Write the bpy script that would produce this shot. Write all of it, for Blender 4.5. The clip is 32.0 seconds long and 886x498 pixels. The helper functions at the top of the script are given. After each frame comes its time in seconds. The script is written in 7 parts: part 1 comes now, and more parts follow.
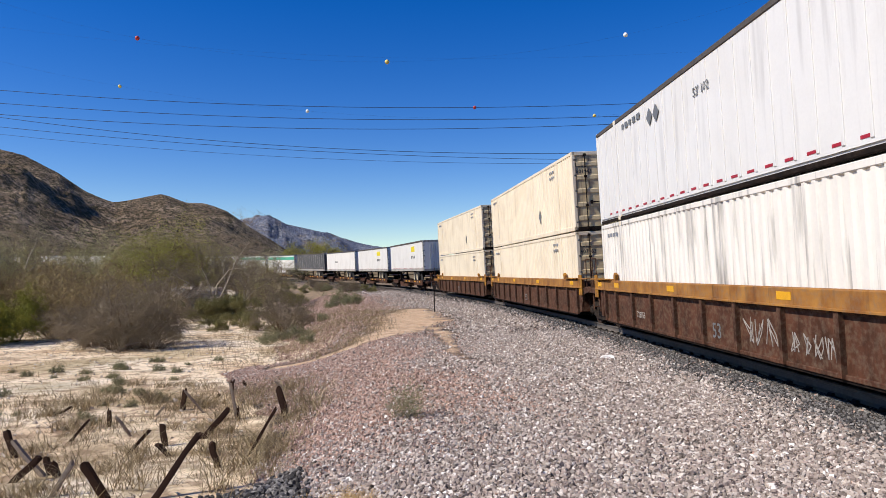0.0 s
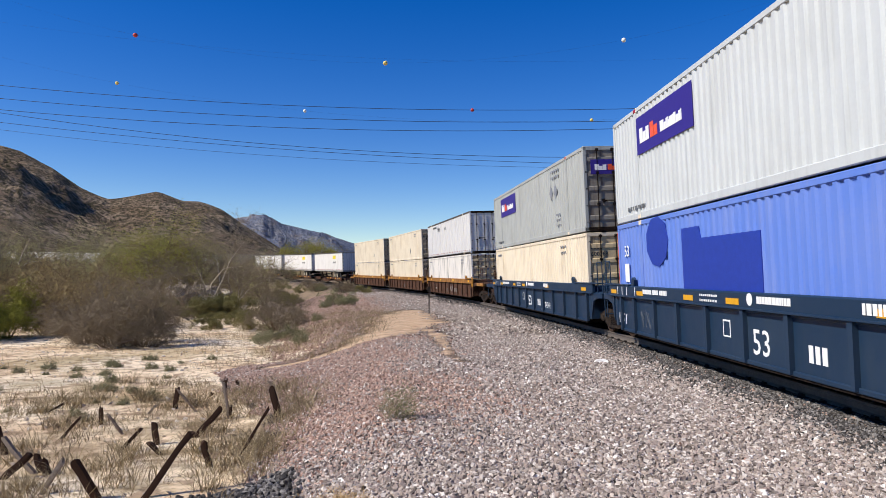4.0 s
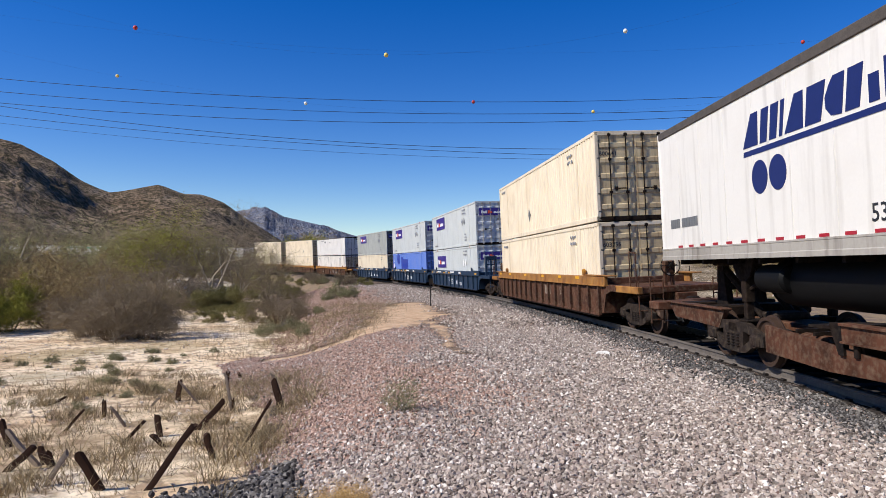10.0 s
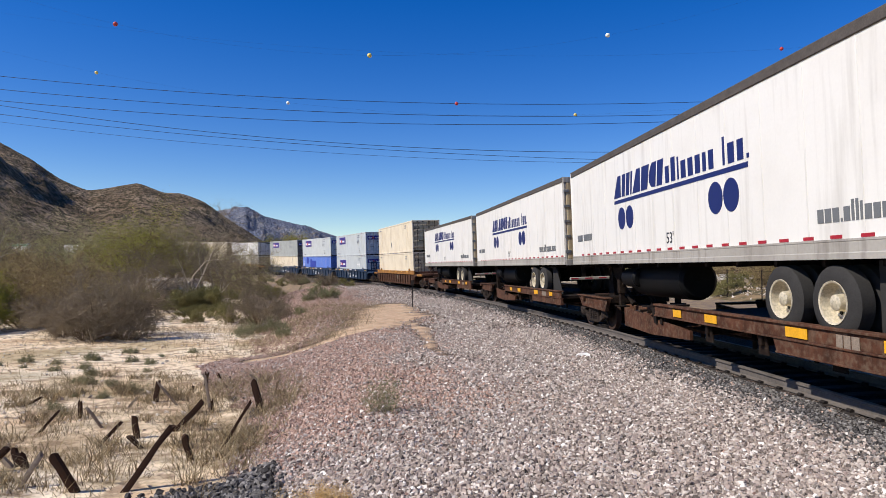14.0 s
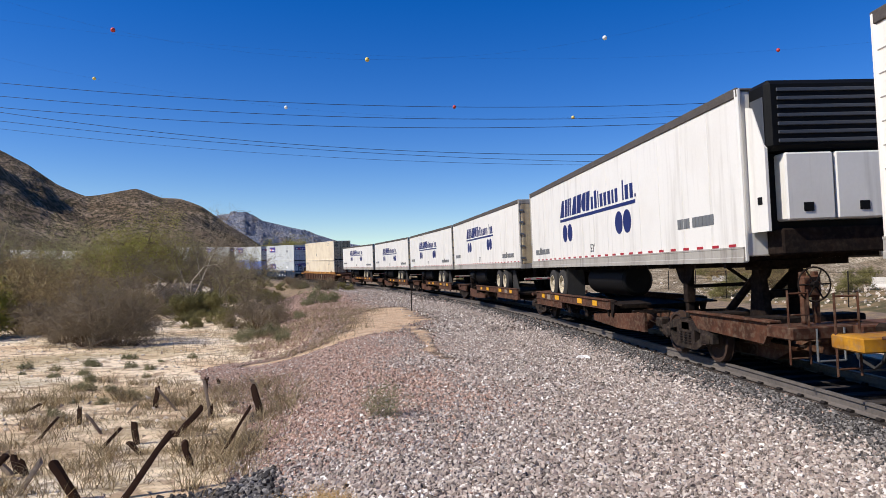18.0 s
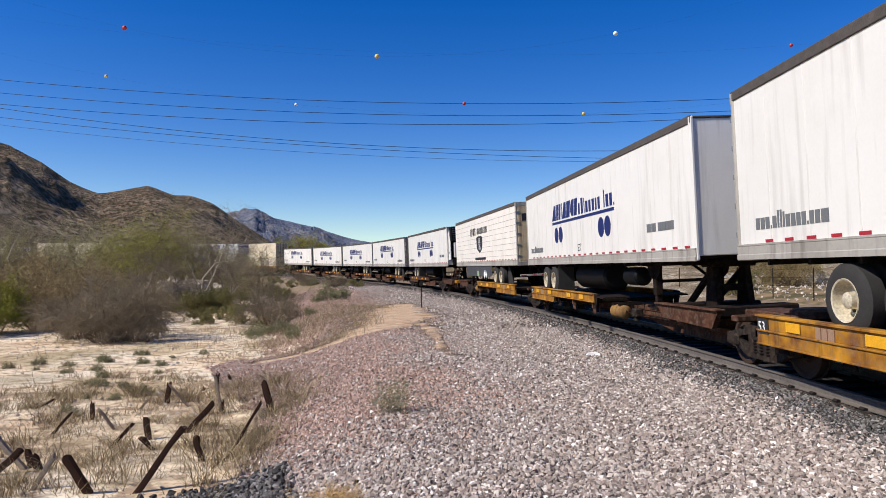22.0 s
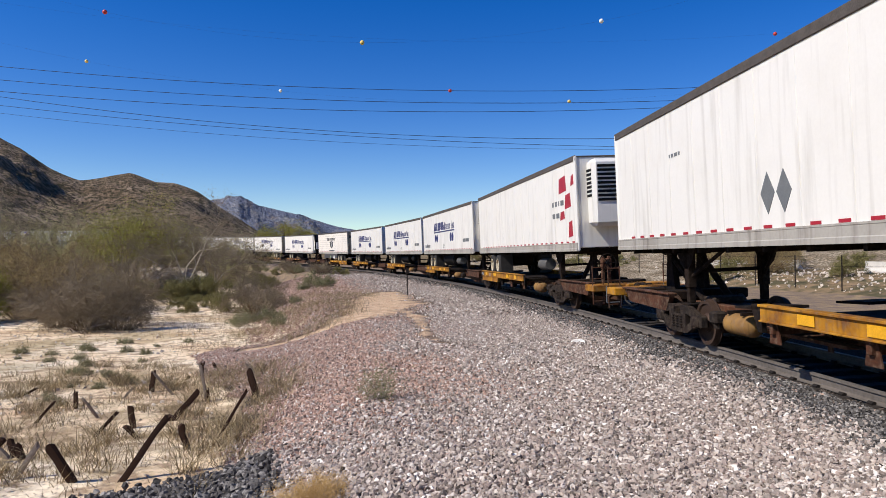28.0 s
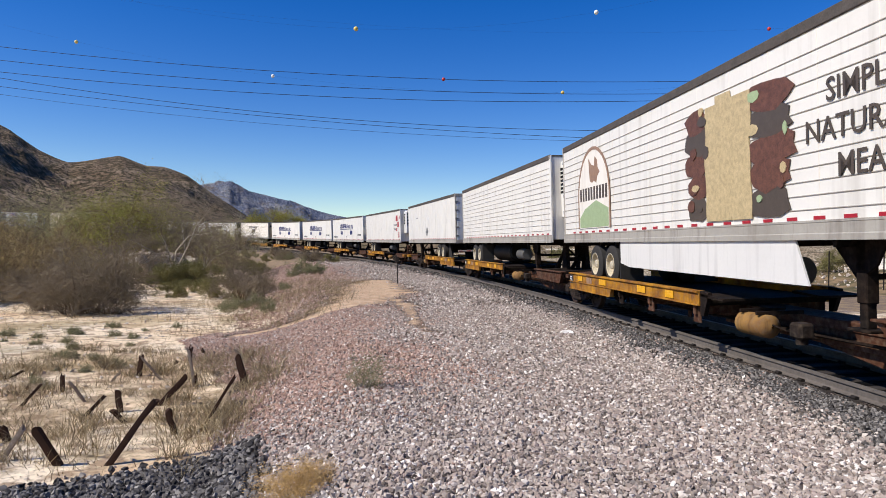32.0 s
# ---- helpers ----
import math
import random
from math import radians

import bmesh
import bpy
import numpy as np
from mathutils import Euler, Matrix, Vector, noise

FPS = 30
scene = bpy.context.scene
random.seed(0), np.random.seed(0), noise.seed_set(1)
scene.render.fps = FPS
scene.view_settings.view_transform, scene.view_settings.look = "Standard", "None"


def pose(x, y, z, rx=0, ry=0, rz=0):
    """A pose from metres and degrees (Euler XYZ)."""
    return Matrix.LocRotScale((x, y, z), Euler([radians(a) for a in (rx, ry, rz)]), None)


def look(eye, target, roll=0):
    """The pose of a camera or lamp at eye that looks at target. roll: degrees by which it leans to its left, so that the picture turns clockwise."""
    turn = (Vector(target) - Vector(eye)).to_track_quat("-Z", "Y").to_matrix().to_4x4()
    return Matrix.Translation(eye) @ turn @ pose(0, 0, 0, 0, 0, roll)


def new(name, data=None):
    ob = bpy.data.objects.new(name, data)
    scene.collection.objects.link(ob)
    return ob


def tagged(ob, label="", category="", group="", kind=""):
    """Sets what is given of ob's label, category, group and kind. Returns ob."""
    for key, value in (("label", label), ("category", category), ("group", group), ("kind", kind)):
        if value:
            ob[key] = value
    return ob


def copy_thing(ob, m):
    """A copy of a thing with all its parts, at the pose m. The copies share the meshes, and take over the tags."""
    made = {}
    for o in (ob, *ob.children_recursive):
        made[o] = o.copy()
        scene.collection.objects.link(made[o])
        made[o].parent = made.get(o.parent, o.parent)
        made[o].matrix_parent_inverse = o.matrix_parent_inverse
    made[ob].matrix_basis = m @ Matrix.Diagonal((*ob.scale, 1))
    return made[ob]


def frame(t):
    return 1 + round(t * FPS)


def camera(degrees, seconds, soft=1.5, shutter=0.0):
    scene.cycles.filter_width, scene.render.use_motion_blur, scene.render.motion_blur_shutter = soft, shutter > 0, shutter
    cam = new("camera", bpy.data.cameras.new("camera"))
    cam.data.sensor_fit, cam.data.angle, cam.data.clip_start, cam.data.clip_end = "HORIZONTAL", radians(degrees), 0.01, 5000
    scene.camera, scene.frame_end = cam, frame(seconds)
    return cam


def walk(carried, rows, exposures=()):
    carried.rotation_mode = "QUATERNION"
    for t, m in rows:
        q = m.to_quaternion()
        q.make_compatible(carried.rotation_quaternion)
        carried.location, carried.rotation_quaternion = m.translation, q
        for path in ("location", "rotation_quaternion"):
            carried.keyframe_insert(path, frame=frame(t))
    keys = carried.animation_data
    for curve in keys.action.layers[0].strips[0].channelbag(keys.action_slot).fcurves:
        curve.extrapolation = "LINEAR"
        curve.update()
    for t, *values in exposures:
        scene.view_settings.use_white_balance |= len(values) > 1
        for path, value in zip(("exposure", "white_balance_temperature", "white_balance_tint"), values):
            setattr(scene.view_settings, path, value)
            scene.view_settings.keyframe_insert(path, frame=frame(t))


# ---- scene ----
EYE = (0.0, 0.0, 1.8)
cam = camera(66.34, 32.0, soft=0.7)


def aim(yaw, pitch, roll):
    a, b = radians(yaw), radians(pitch)
    way = Vector((math.sin(a) * math.cos(b), math.cos(a) * math.cos(b), math.sin(b)))
    return look(EYE, Vector(EYE) + 10 * way, roll)


# seconds, turn to the right, tilt up, roll: a phone held at arm's length over one spot
PATH = (
    (0.0, -0.302, 2.013, -0.788), (0.5, -0.253, 2.168, -0.819), (1.0, -0.192, 2.393, -0.736), (1.5, -0.156, 2.593, -0.576), (2.0, -0.100, 2.625, -0.512),
    (2.5, -0.001, 2.540, -0.427), (3.0, 0.047, 2.455, -0.212), (3.5, 0.060, 2.326, -0.044), (5.5, 0.061, 1.900, 0.163), (6.0, -0.014, 1.938, 0.207),
    (6.5, -0.030, 2.072, 0.272), (7.0, 0.028, 2.184, 0.220), (7.5, 0.046, 2.141, 0.235), (8.0, 0.053, 1.841, 0.167), (8.5, 0.028, 1.583, 0.054),
    (9.0, 0.000, 1.499, -0.002), (9.5, -0.056, 1.509, -0.006), (10.0, -0.044, 1.527, -0.102), (10.5, 0.141, 1.556, -0.105), (11.0, 0.601, 1.567, 0.029),
    (11.5, 1.183, 1.521, 0.226), (12.0, 1.612, 1.471, 0.392), (12.5, 1.678, 1.414, 0.417), (13.0, 1.556, 1.399, 0.417), (13.5, 1.465, 1.464, 0.393),
    (14.0, 1.471, 1.642, 0.284), (14.5, 1.582, 1.903, 0.257), (16.5, 1.592, 2.292, -0.361), (17.0, 1.638, 2.283, -0.360), (17.5, 1.672, 2.159, -0.206),
    (18.0, 1.562, 1.923, -0.140), (18.5, 1.373, 1.700, -0.087), (19.0, 1.213, 1.567, -0.152), (19.5, 1.034, 1.521, -0.327), (20.0, 0.841, 1.545, -0.322),
    (20.5, 0.665, 1.601, -0.242), (21.0, 0.621, 1.646, -0.060), (21.5, 0.659, 1.644, -0.061), (22.0, 0.733, 1.658, -0.099), (22.5, 0.839, 1.679, -0.155),
    (23.0, 0.994, 1.582, -0.210), (23.5, 1.194, 1.436, -0.196), (24.0, 1.371, 1.335, -0.094), (24.5, 1.502, 1.255, -0.113), (25.0, 1.656, 1.083, -0.170),
    (25.5, 1.695, 0.854, -0.286), (27.5, 1.727, 0.681, -0.213), (28.0, 1.932, 0.613, -0.149), (28.5, 2.106, 0.419, -0.138), (29.0, 2.141, 0.078, -0.035),
    (29.5, 1.841, -0.601, 0.205), (30.0, 1.411, -1.548, 0.512), (30.5, 1.633, -1.819, 0.985), (31.0, 2.183, -1.245, 1.163), (31.5, 2.654, -0.557, 1.085),
    (32.0, 2.722, -0.301, 0.834),
)

walk(cam, [(t, aim(a, b, r)) for t, a, b, r in PATH], exposures=((0.0, 0.2), (32.0, 0.2)))

# ---- daylight ----
SUN_TURN, SUN_RISE = radians(-110), radians(43)   # from the north (the way ahead) to the east; height
world = bpy.data.worlds.new("sky")
scene.world = world
world.use_nodes = True
wn = world.node_tree
sky = wn.nodes.new("ShaderNodeTexSky")
sky.sky_type, sky.sun_disc = "NISHITA", False
sky.sun_elevation, sky.sun_rotation = SUN_RISE, SUN_TURN
sky.altitude, sky.air_density, sky.dust_density, sky.ozone_density = 900, 1.0, 0.1, 2.5
deep = wn.nodes.new("ShaderNodeHueSaturation")   # the phone's strong colour
deep.inputs["Saturation"].default_value = 1.46
deep.inputs["Hue"].default_value = 0.519
wn.links.new(sky.outputs[0], deep.inputs["Color"])
wn.links.new(deep.outputs[0], wn.nodes["Background"].inputs[0])
wn.nodes["Background"].inputs[1].default_value = 0.114
to_sun = Vector((math.sin(SUN_TURN) * math.cos(SUN_RISE), math.cos(SUN_TURN) * math.cos(SUN_RISE), math.sin(SUN_RISE)))
sun = new("sun", bpy.data.lights.new("sun", "SUN"))
sun.data.energy, sun.data.angle, sun.data.color = 4.8, radians(0.53), (1.0, 0.952, 0.88)
sun.matrix_world = look(to_sun * 50, (0, 0, 0))


# ---- materials ----
def lin(h):
    """Linear colour from a hex string."""
    c = [int(h[i:i + 2], 16) / 255 for i in (0, 2, 4)]
    return tuple(v / 12.92 if v <= 0.04045 else ((v + 0.055) / 1.055) ** 2.4 for v in c)


class Mat:
    """A node material in the making."""

    def __init__(self, name, rough=0.6, metal=0.0, gloss=0.5):
        self.m = bpy.data.materials.new(name)
        self.m.use_nodes = True
        self.t = self.m.node_tree
        self.b = self.t.nodes["Principled BSDF"]
        self.b.inputs["Roughness"].default_value = rough
        self.b.inputs["Metallic"].default_value = metal
        self.b.inputs["Specular IOR Level"].default_value = gloss
        self.co = self.t.nodes.new("ShaderNodeTexCoord").outputs["Object"]

    def n(self, kind, **kw):
        nd = self.t.nodes.new(kind)
        for k, v in kw.items():
            nd.inputs[k].default_value = v
        return nd

    def link(self, a, b):
        self.t.links.new(a, b)

    def mapped(self, scale, rot=(0, 0, 0)):
        mp = self.t.nodes.new("ShaderNodeMapping")
        mp.inputs["Scale"].default_value = scale
        mp.inputs["Rotation"].default_value = rot
        self.link(self.co, mp.inputs["Vector"])
        return mp.outputs[0]

    def noise(self, scale, detail=4.0, vec=None, rough=0.55):
        nd = self.n("ShaderNodeTexNoise", Scale=scale, Detail=detail, Roughness=rough)
        self.link(vec or self.co, nd.inputs["Vector"])
        return nd.outputs["Fac"]

    def ramp(self, fac, stops):
        nd = self.t.nodes.new("ShaderNodeValToRGB")
        e = nd.color_ramp.elements
        while len(e) < len(stops):
            e.new(0.5)
        for el, (p, c) in zip(e, stops):
            el.position, el.color = p, (*c, 1) if not isinstance(c, (int, float)) else (c, c, c, 1)
        self.link(fac, nd.inputs[0])
        return nd.outputs["Color"]

    def mix(self, fac, a, b, blend="MIX"):
        nd = self.t.nodes.new("ShaderNodeMix")
        nd.data_type, nd.blend_type = "RGBA", blend
        for i, v in ((0, fac), (6, a), (7, b)):
            if isinstance(v, (int, float)):
                nd.inputs[i].default_value = v
            elif isinstance(v, tuple):
                nd.inputs[i].default_value = (*v, 1)
            else:
                self.link(v, nd.inputs[i])
        return nd.outputs[2]

    def bump(self, height, strength=0.3, distance=0.02):
        nd = self.n("ShaderNodeBump", Strength=strength, Distance=distance)
        self.link(height, nd.inputs["Height"])
        self.link(nd.outputs[0], self.b.inputs["Normal"])

    def done(self, colour=None, rough=None):
        if colour is not None:
            if isinstance(colour, tuple):
                self.b.inputs["Base Color"].default_value = (*colour, 1)
            else:
                self.link(colour, self.b.inputs["Base Color"])
        if rough is not None:
            self.link(rough, self.b.inputs["Roughness"])
        return self.m


def painted(name, hexa, dirt="6b5a48", amount=0.5, rough=0.45, streak=0.5, metal=0.0):
    """Weathered paint on sheet metal: grime blotches, rain streaks, small scuffs."""
    k = Mat(name, rough, metal)
    base, d = lin(hexa), lin(dirt)
    run = k.noise(1.0, 5.0, k.mapped((5.0, 5.0, 0.35)))
    streaks = k.ramp(run, ((0.52, 0.0), (0.72, 1.0)))
    blot = k.ramp(k.noise(0.6, 6.0), ((0.45, 0.0), (0.75, 1.0)))
    fine = k.ramp(k.noise(18.0, 3.0), ((0.3, 0.0), (0.8, 1.0)))
    c = k.mix(k.mix(1.0, fine, (0.18 * amount,) * 3, "MULTIPLY"), base, d)
    c = k.mix(k.mix(1.0, streaks, (0.55 * streak,) * 3, "MULTIPLY"), c, d)
    c = k.mix(k.mix(1.0, blot, (0.45 * amount,) * 3, "MULTIPLY"), c, d)
    k.bump(k.noise(3.0, 2.0), 0.12, 0.01)
    return k.done(c, k.ramp(blot, ((0.0, rough), (1.0, min(1.0, rough + 0.3)))))


def rusty(name, hexa, rust="5a3320", amount=0.5, rough=0.75, dust=0.6):
    """Old steel with paint going to rust and road dust."""
    k = Mat(name, rough, 0.0, 0.15)
    r = k.ramp(k.noise(2.2, 8.0), ((0.5 - 0.22 * amount, 0.0), (0.66, 1.0)))
    c = k.mix(r, lin(hexa), lin(rust))
    c = k.mix(k.ramp(k.noise(11.0, 5.0), ((0.45, 0.0), (0.8, dust))), c, lin("7a6a58"))
    run = k.ramp(k.noise(1.0, 4.0, k.mapped((7.0, 7.0, 0.5))), ((0.55, 0.0), (0.75, 0.55)))
    c = k.mix(run, c, lin("2e2119"))
    k.bump(k.noise(30.0, 4.0), 0.25, 0.01)
    return k.done(c)


def plain(name, hexa, rough=0.5, metal=0.0, vary=0.25, scale=6.0):
    """A small fitting's surface: one colour with grime at two scales."""
    k = Mat(name, rough, metal, 0.5 if rough < 0.55 else 0.15)
    c = lin(hexa)
    dark = tuple(v * (1 - vary) for v in c)
    lite = tuple(min(1, v * (1 + 0.4 * vary) + 0.01 * vary) for v in c)
    f = k.mix(0.5, k.noise(scale, 6.0), k.noise(scale * 7, 3.0))
    k.bump(k.noise(scale * 6, 2.0), 0.15, 0.005)
    return k.done(k.ramp(f, ((0.3, dark), (0.7, lite))))


def stripes_mat(name, hexa, line="777672", rough=0.35):
    """Stainless or aluminium sheet in fine level ribs."""
    k = Mat(name, rough, 0.35)
    c = k.mix(k.ramp(k.noise(1.0, 5.0, k.mapped((4.0, 4.0, 0.4))), ((0.5, 0.0), (0.8, 0.4))), lin(hexa), lin(line))
    return k.done(c)


M_CREAM = painted("cream_paint", "e3d5ba", "8a6a44", 0.55, 0.5, 0.55)
# darker cream for door ends: rear-face shade put in, besides brown stains
M_CREAM_SHADE = painted("shaded_stained_cream_door", "d6c197", "5e3c1c", 1.2, 0.55, 1.4)
M_STREAK = painted("streaked_white_paint", "e2dbcf", "5f5a55", 0.35, 0.5, 1.5)
M_WHITE = painted("white_paint", "dad7d1", "77706a", 0.35, 0.4, 0.5)
M_WHITE2 = painted("trailer_white", "e0dcd3", "857a69", 0.32, 0.4, 0.5)
M_LGREY = painted("pale_grey_paint", "c3c6c3", "6d6b66", 0.35, 0.45, 0.4)
M_GREY = painted("grey_paint", "a7a9a3", "55524b", 0.45, 0.5, 0.6)
M_DOOR_GREY = painted("rusty_grey_door", "8d877b", "4a3424", 1.3, 0.65, 1.5)
M_MARK = plain("faded_mark", "84868a", 0.5)
M_PRINT = plain("brown_print", "4f453c", 0.5)
M_DOOR_PALE = painted("pale_grey_door", "d3d6d6", "5d5850", 0.7, 0.5, 0.9)
M_FADED = plain("faded_print", "9a7a62", 0.5, 0, 0.4)
M_GRAFF = plain("grey_spray", "5a5f66", 0.6)
M_SPRAY = plain("chalky_spray", "a39a90", 0.7, 0, 0.4)
M_MARKBROWN = plain("faded_lettering", "8d7d6d", 0.7, 0, 0.5)
M_BLUE = painted("blue_paint", "5a7bc6", "8b93b4", 0.6, 0.5, 0.6)
M_DKBLUE = plain("dark_blue_patch", "1f3a9a", 0.5)
M_NAVYCAR = painted("navy_car_paint", "122c44", "323b42", 0.5, 0.45, 0.35)
M_BROWN = rusty("brown_car_paint", "5a3929", "382217", 0.6)
M_YELLOWCAR = rusty("yellow_car_paint", "bd8522", "6b3f1d", 0.85, 0.7)
M_SILL = rusty("worn_yellow_sill", "a8773a", "7f522a", 0.8)
# near-black steel: shade below the cars is put into the colour
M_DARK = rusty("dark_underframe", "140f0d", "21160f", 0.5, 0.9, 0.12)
M_TANK = rusty("tan_tank_paint", "97733f", "6f4f30", 0.6)
M_BOGIE = rusty("cast_steel", "211c19", "2e241e", 0.5, 0.85, 0.3)
M_WHEEL = plain("wheel_steel", "4a3a31", 0.6, 0.3)
M_TREAD = plain("polished_tread", "9a9590", 0.3, 0.9)
M_RUBBER = plain("tyre_rubber", "363432", 0.85)
M_HUB = plain("wheel_rim_cream", "cdc0a4", 0.5, 0.1, 0.6, 4.0)
M_CHROME = plain("galvanised", "8e8f8e", 0.45, 0.6)
M_TRIM = painted("aluminium_rail", "aca69b", "5a5045", 0.9, 0.55, 1.0, 0.1)
M_ROOF = plain("dark_roof_rail", "5d564f", 0.6, 0.2, 0.4)
M_DULL = plain("dull_aluminium", "5f5d5a", 0.7, 0.2)
M_BLACK = plain("black_paint", "090909", 0.6)
M_NAVY = plain("navy_ink", "13225c", 0.5, 0, 0.12)
M_PURPLE = plain("purple_ink", "33207c", 0.45, 0, 0.12)
M_ORANGE = plain("orange_ink", "e8562a", 0.45)
M_INKWHITE = plain("white_ink", "ecebe6", 0.5, 0, 0.15)
M_INKBLACK = plain("black_ink", "25272a", 0.5)
M_INKGREY = plain("grey_ink", "6b6d6d", 0.5)
M_RED = plain("red_reflector", "a32331", 0.4)
M_YELLOW = plain("yellow_decal", "e0a21c", 0.5)
M_LEMON = plain("lemon_decal", "e7d21f", 0.5)
M_GREEN = painted("green_band", "3aa383", "4e6a5e", 0.3)
M_LEAFGREEN = plain("leaf_green_ink", "9cae84", 0.5)
M_BREAD = plain("straw_ink", "c2ad82", 0.5, 0, 0.5, 12.0)
M_MEAT = plain("russet_ink", "6a4434", 0.5, 0, 0.75, 9.0)
M_CHARCOAL = painted("charcoal_curtain", "4a4a4a", "333330", 0.5, 0.6)
M_CREAM_TR = painted("off_white_panels", "e9e2d6", "96836a", 0.4, 0.4, 0.35)
M_SKIRT = painted("side_skirt_grey", "3d4045", "6a655c", 0.4, 0.4, 0.3)


# ---- mesh building ----
class B:
    """Gathers verts and faces of one mesh."""

    def __init__(self):
        self.v, self.f = [], []

    def add(self, vs, fs):
        o = len(self.v)
        self.v += [tuple(p) for p in vs]
        self.f += [tuple(i + o for i in q) for q in fs]
        return self

    def box(self, x0, x1, y0, y1, z0, z1, c=0.0):
        x0, x1, y0, y1, z0, z1 = min(x0, x1), max(x0, x1), min(y0, y1), max(y0, y1), min(z0, z1), max(z0, z1)
        c = min(c, 0.45 * min(x1 - x0, y1 - y0, z1 - z0))
        if c <= 0:
            return self.add([(x, y, z) for x in (x0, x1) for y in (y0, y1) for z in (z0, z1)],
                            ((0, 1, 3, 2), (4, 6, 7, 5), (0, 4, 5, 1), (2, 3, 7, 6), (0, 2, 6, 4), (1, 5, 7, 3)))
        vs, ix = [], {}
        for i, x in enumerate((x0, x1)):
            for j, y in enumerate((y0, y1)):
                for k, z in enumerate((z0, z1)):
                    sx, sy, sz = (c, -c)[i], (c, -c)[j], (c, -c)[k]
                    ix[i, j, k] = len(vs)
                    vs += [(x, y + sy, z + sz), (x + sx, y, z + sz), (x + sx, y + sy, z)]
        fs = []
        g = ix
        for a in range(3):
            for s in (0, 1):
                o = [(0, 0), (1, 0), (1, 1), (0, 1)]
                key = lambda p: tuple(s if q == a else p[0] if q == (a + 1) % 3 else p[1] for q in range(3))
                loop = [g[key(p)] + a for p in o]
                fs.append(loop if s else loop[::-1])
        for a in range(3):
            b, d = (a + 1) % 3, (a + 2) % 3
            for s in (0, 1):
                for u in (0, 1):
                    p, q = [0] * 3, [0] * 3
                    p[b] = q[b] = s
                    p[d] = q[d] = u
                    q[a] = 1
                    loop = [g[tuple(p)] + b, g[tuple(q)] + b, g[tuple(q)] + d, g[tuple(p)] + d]
                    fs.append(loop if s == u else loop[::-1])
        for (i, j, k), n in g.items():
            fs.append((n, n + 1, n + 2) if (i + j + k) % 2 else (n + 2, n + 1, n))
        return self.add(vs, fs)

    def tube(self, p, q, r, r2=None, n=8, cap=True):
        p, q = Vector(p), Vector(q)
        r2 = r if r2 is None else r2
        a = (q - p).normalized()
        u = a.orthogonal().normalized()
        w = a.cross(u)
        vs = []
        for c, rr in ((p, r), (q, r2)):
            vs += [c + rr * (math.cos(t) * u + math.sin(t) * w) for t in (2 * math.pi * i / n for i in range(n))]
        fs = [(i, (i + 1) % n, n + (i + 1) % n, n + i) for i in range(n)]
        if cap:
            fs += [tuple(range(n))[::-1], tuple(range(n, 2 * n))]
        return self.add(vs, fs)

    def pipe(self, pts, r, n=6):
        for a, b in zip(pts, pts[1:]):
            self.tube(a, b, r, n=n)
        return self

    def cable(self, pts, r, n=5):
        """One unbroken tube through the points."""
        pts = [Vector(p) for p in pts]
        vs = []
        for i, p in enumerate(pts):
            a = (pts[min(i + 1, len(pts) - 1)] - pts[max(i - 1, 0)]).normalized()
            u = a.cross(Vector((0, 0, 1))).normalized()
            w = a.cross(u)
            vs += [p + r * (math.cos(t) * u + math.sin(t) * w) for t in (2 * math.pi * j / n for j in range(n))]
        return self.add(vs, [(i * n + j, i * n + (j + 1) % n, (i + 1) * n + (j + 1) % n, (i + 1) * n + j) for i in range(len(pts) - 1) for j in range(n)])

    def lathe(self, c, axis, prof, n=20):
        """Turns a profile of (along, radius) round an axis through c."""
        a = Vector(axis).normalized()
        u = a.orthogonal().normalized()
        w = a.cross(u)
        c, m, vs = Vector(c), len(prof), []
        for i in range(n):
            t = 2 * math.pi * i / n
            e = math.cos(t) * u + math.sin(t) * w
            vs += [c + a * s + e * r for s, r in prof]
        fs = [(i * m + j, ((i + 1) % n) * m + j, ((i + 1) % n) * m + j + 1, i * m + j + 1) for i in range(n) for j in range(m - 1)]
        return self.add(vs, fs)

    def along(self, poly, x0, x1):
        """A polygon in y, z carried from x0 to x1."""
        n = len(poly)
        vs = [(x0, y, z) for y, z in poly] + [(x1, y, z) for y, z in poly]
        return self.add(vs, [tuple(range(n)), tuple(range(n, 2 * n))[::-1]] + [(i, n + i, n + (i + 1) % n, (i + 1) % n) for i in range(n)])

    def prism(self, poly, y0, y1):
        """A polygon in x, z carried from y0 to y1."""
        n = len(poly)
        vs = [(x, y0, z) for x, z in poly] + [(x, y1, z) for x, z in poly]
        fs = [tuple(range(n)), tuple(range(n, 2 * n))[::-1]] + [(i, n + i, n + (i + 1) % n, (i + 1) % n) for i in range(n)]
        return self.add(vs, fs)

    def mesh(self, name, smooth=False):
        me = bpy.data.meshes.new(name)
        me.from_pydata(self.v, [], self.f)
        bm = bmesh.new()
        bm.from_mesh(me)
        bmesh.ops.recalc_face_normals(bm, faces=bm.faces)
        bm.to_mesh(me)
        bm.free()
        if smooth:
            me.polygons.foreach_set("use_smooth", [True] * len(me.polygons))
            me.set_sharp_from_angle(angle=radians(35))
        return me


def part(name, b, material, parent, label="", smooth=False):
    """One mesh object under a thing or a part. b: a B, or a mesh to share."""
    me = b if isinstance(b, bpy.types.Mesh) else b.mesh(name, smooth)
    if not me.materials:
        me.materials.append(material)
    ob = new(name, me)
    ob.parent = parent
    if label:
        ob["label"] = label
    return ob


